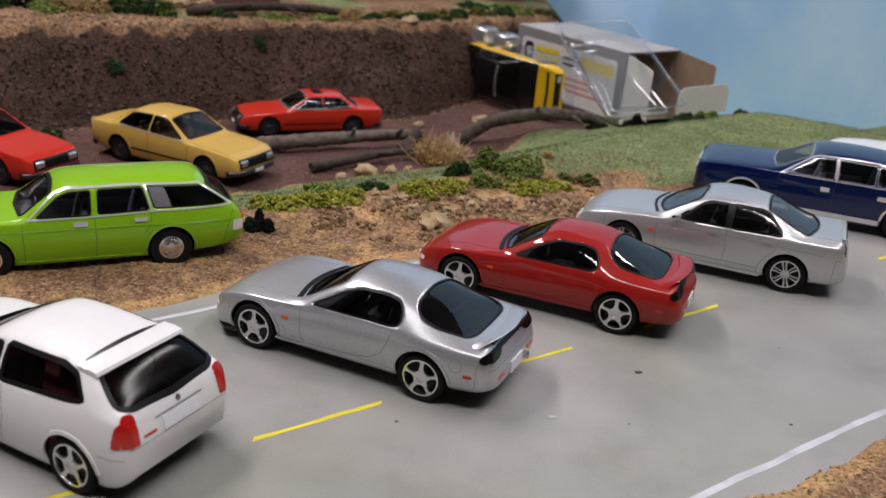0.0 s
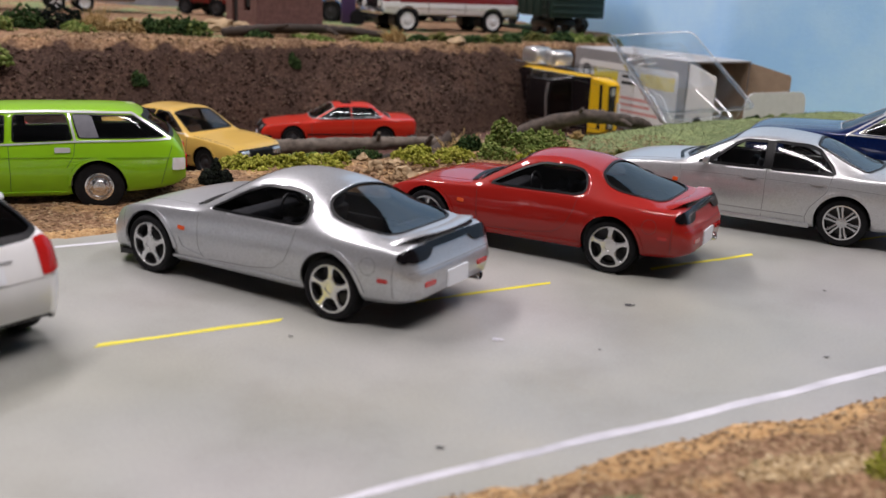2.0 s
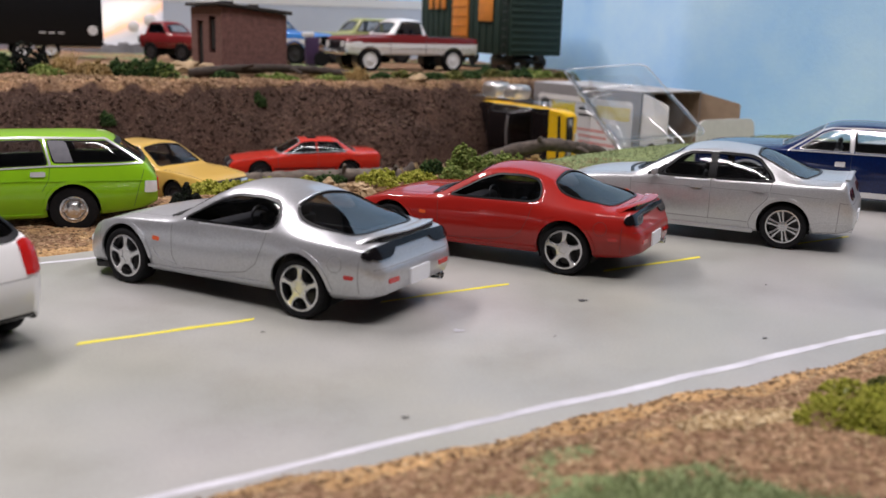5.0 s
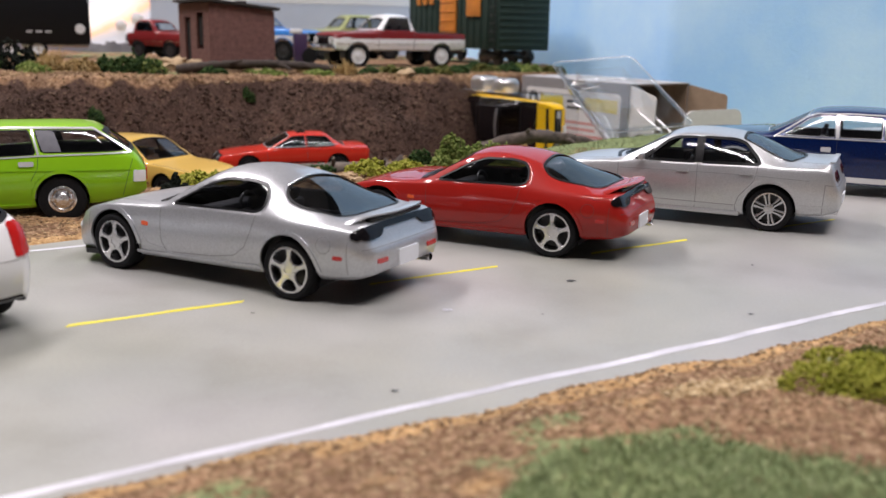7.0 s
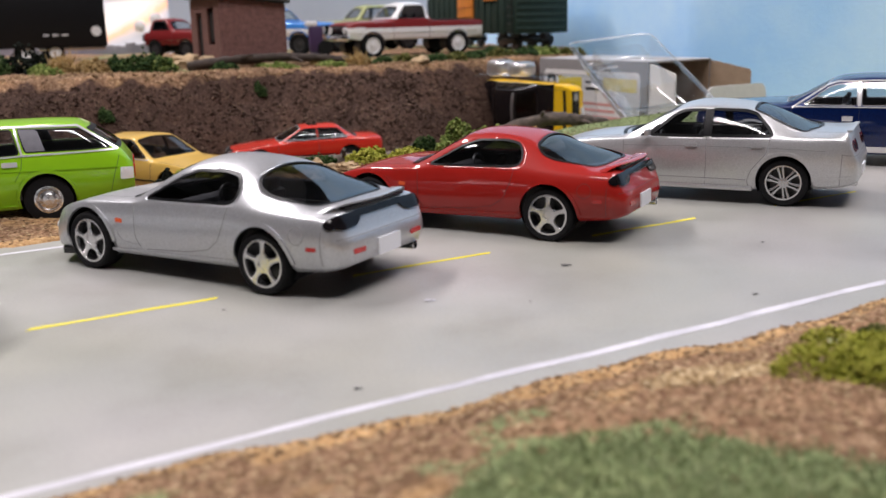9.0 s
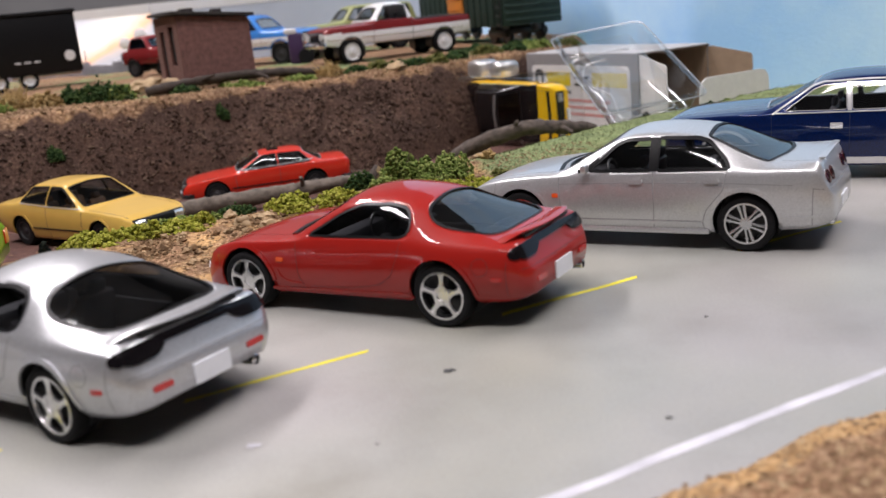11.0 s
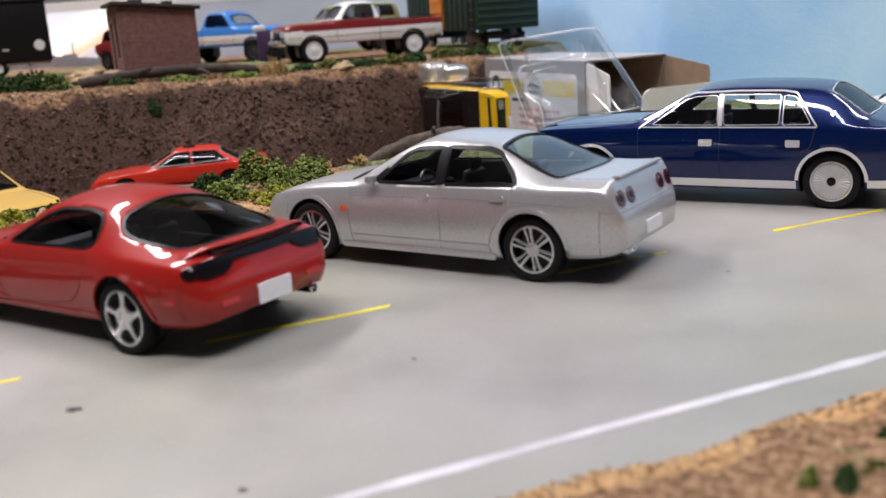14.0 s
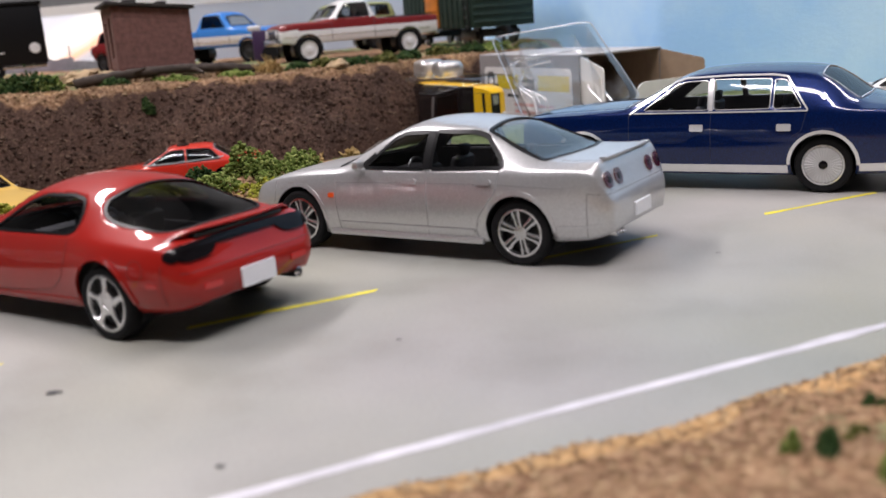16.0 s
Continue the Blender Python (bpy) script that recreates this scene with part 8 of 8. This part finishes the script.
scatter("lane_grit", 900, (-150, 60, 290, 450), lambda x, y: (y - far_edge(x)) / 1.244 > 96 and y < base_y(x), (0.15, 0.5), GRIT, "scattered grit on the lower road", "grit", 0.6)


def fibres(name, n, area, ok, size, label):
    x0, x1, y0, y1 = area
    verts, faces = [], []
    tries = 0
    while len(faces) < n and tries < n * 12:
        tries += 1
        x, y = rng.uniform(x0, x1), rng.uniform(y0, y1)
        if not ok(x, y):
            continue
        z = height(x, y) - 0.15
        a, lean, h = rng.uniform(0, 6.28), rng.uniform(0, 0.8), size * rng.uniform(0.5, 1.2)
        w = 0.11 * rng.uniform(0.8, 1.5)
        k = len(verts)
        b = rng.uniform(0, 6.28)
        for p in ((x + w * math.cos(a), y + w * math.sin(a), z), (x - w * math.cos(a), y - w * math.sin(a), z), (x + h * lean * math.cos(b), y + h * lean * math.sin(b), z + h)):
            verts.append((p[0] * MM, p[1] * MM, p[2] * MM))
        faces.append((k, k + 1, k + 2))
    mesh = bpy.data.meshes.new(name)
    mesh.from_pydata(verts, [], faces)
    mesh.materials.append(GRASS_FIBRE)
    return tagged(new(name, mesh), label, "grass", "", "stuff")


def bank_grass(x, y):
    d = (y - far_edge(x)) / 1.244
    edge = lane_edge(x)
    return (50 < d + 4 * fbm(x, y, 25, 3, 12.0) < edge - 4) or (x > 55 and 14 < d < edge + 30) or (x > 28 and 33 < d < edge - 4)


fibres("verge_grass", 30000, (8, 80, 60, 112), verge_grass, 0.75, "short green static grass of the near verge")
GRASS_FIBRE = foliage("dull_grass_fibre", (0.11, 0.135, 0.06), (0.15, 0.175, 0.08), (0.20, 0.22, 0.11))
fibres("bank_grass", 24000, (-100, 190, 240, 440), bank_grass, 0.8, "short green static grass of the bank")

# odd bits lying on the road
for x, y, r, mat, label in ((18, 152, 0.75, LINE_WHITE, "small white paint chip on the road"), (37.8, 172.8, 0.8, GAP, "small dark flake on the road"), (65, 157, 0.45, GAP, "tiny dark speck on the road"), (14.6, 117.7, 0.4, GAP, "tiny dark speck on the road"), (-10.8, 146, 0.3, GAP, "tiny dark speck on the road"), (32.8, 152, 0.25, GAP, "tiny dark speck on the road"), (111.6, 228, 0.3, GAP, "tiny dark speck on the road"), (72.7, 190, 0.3, GAP, "tiny dark speck on the road")):
    ob = crumbs("chip", [((x, y, 0.12), r, 0.12), ((x + r, y + 0.3 * r, 0.12), r * 0.6, 0.15)], mat, (OCT, OCT_F))
    tagged(ob, label, "debris", "bits on the road")
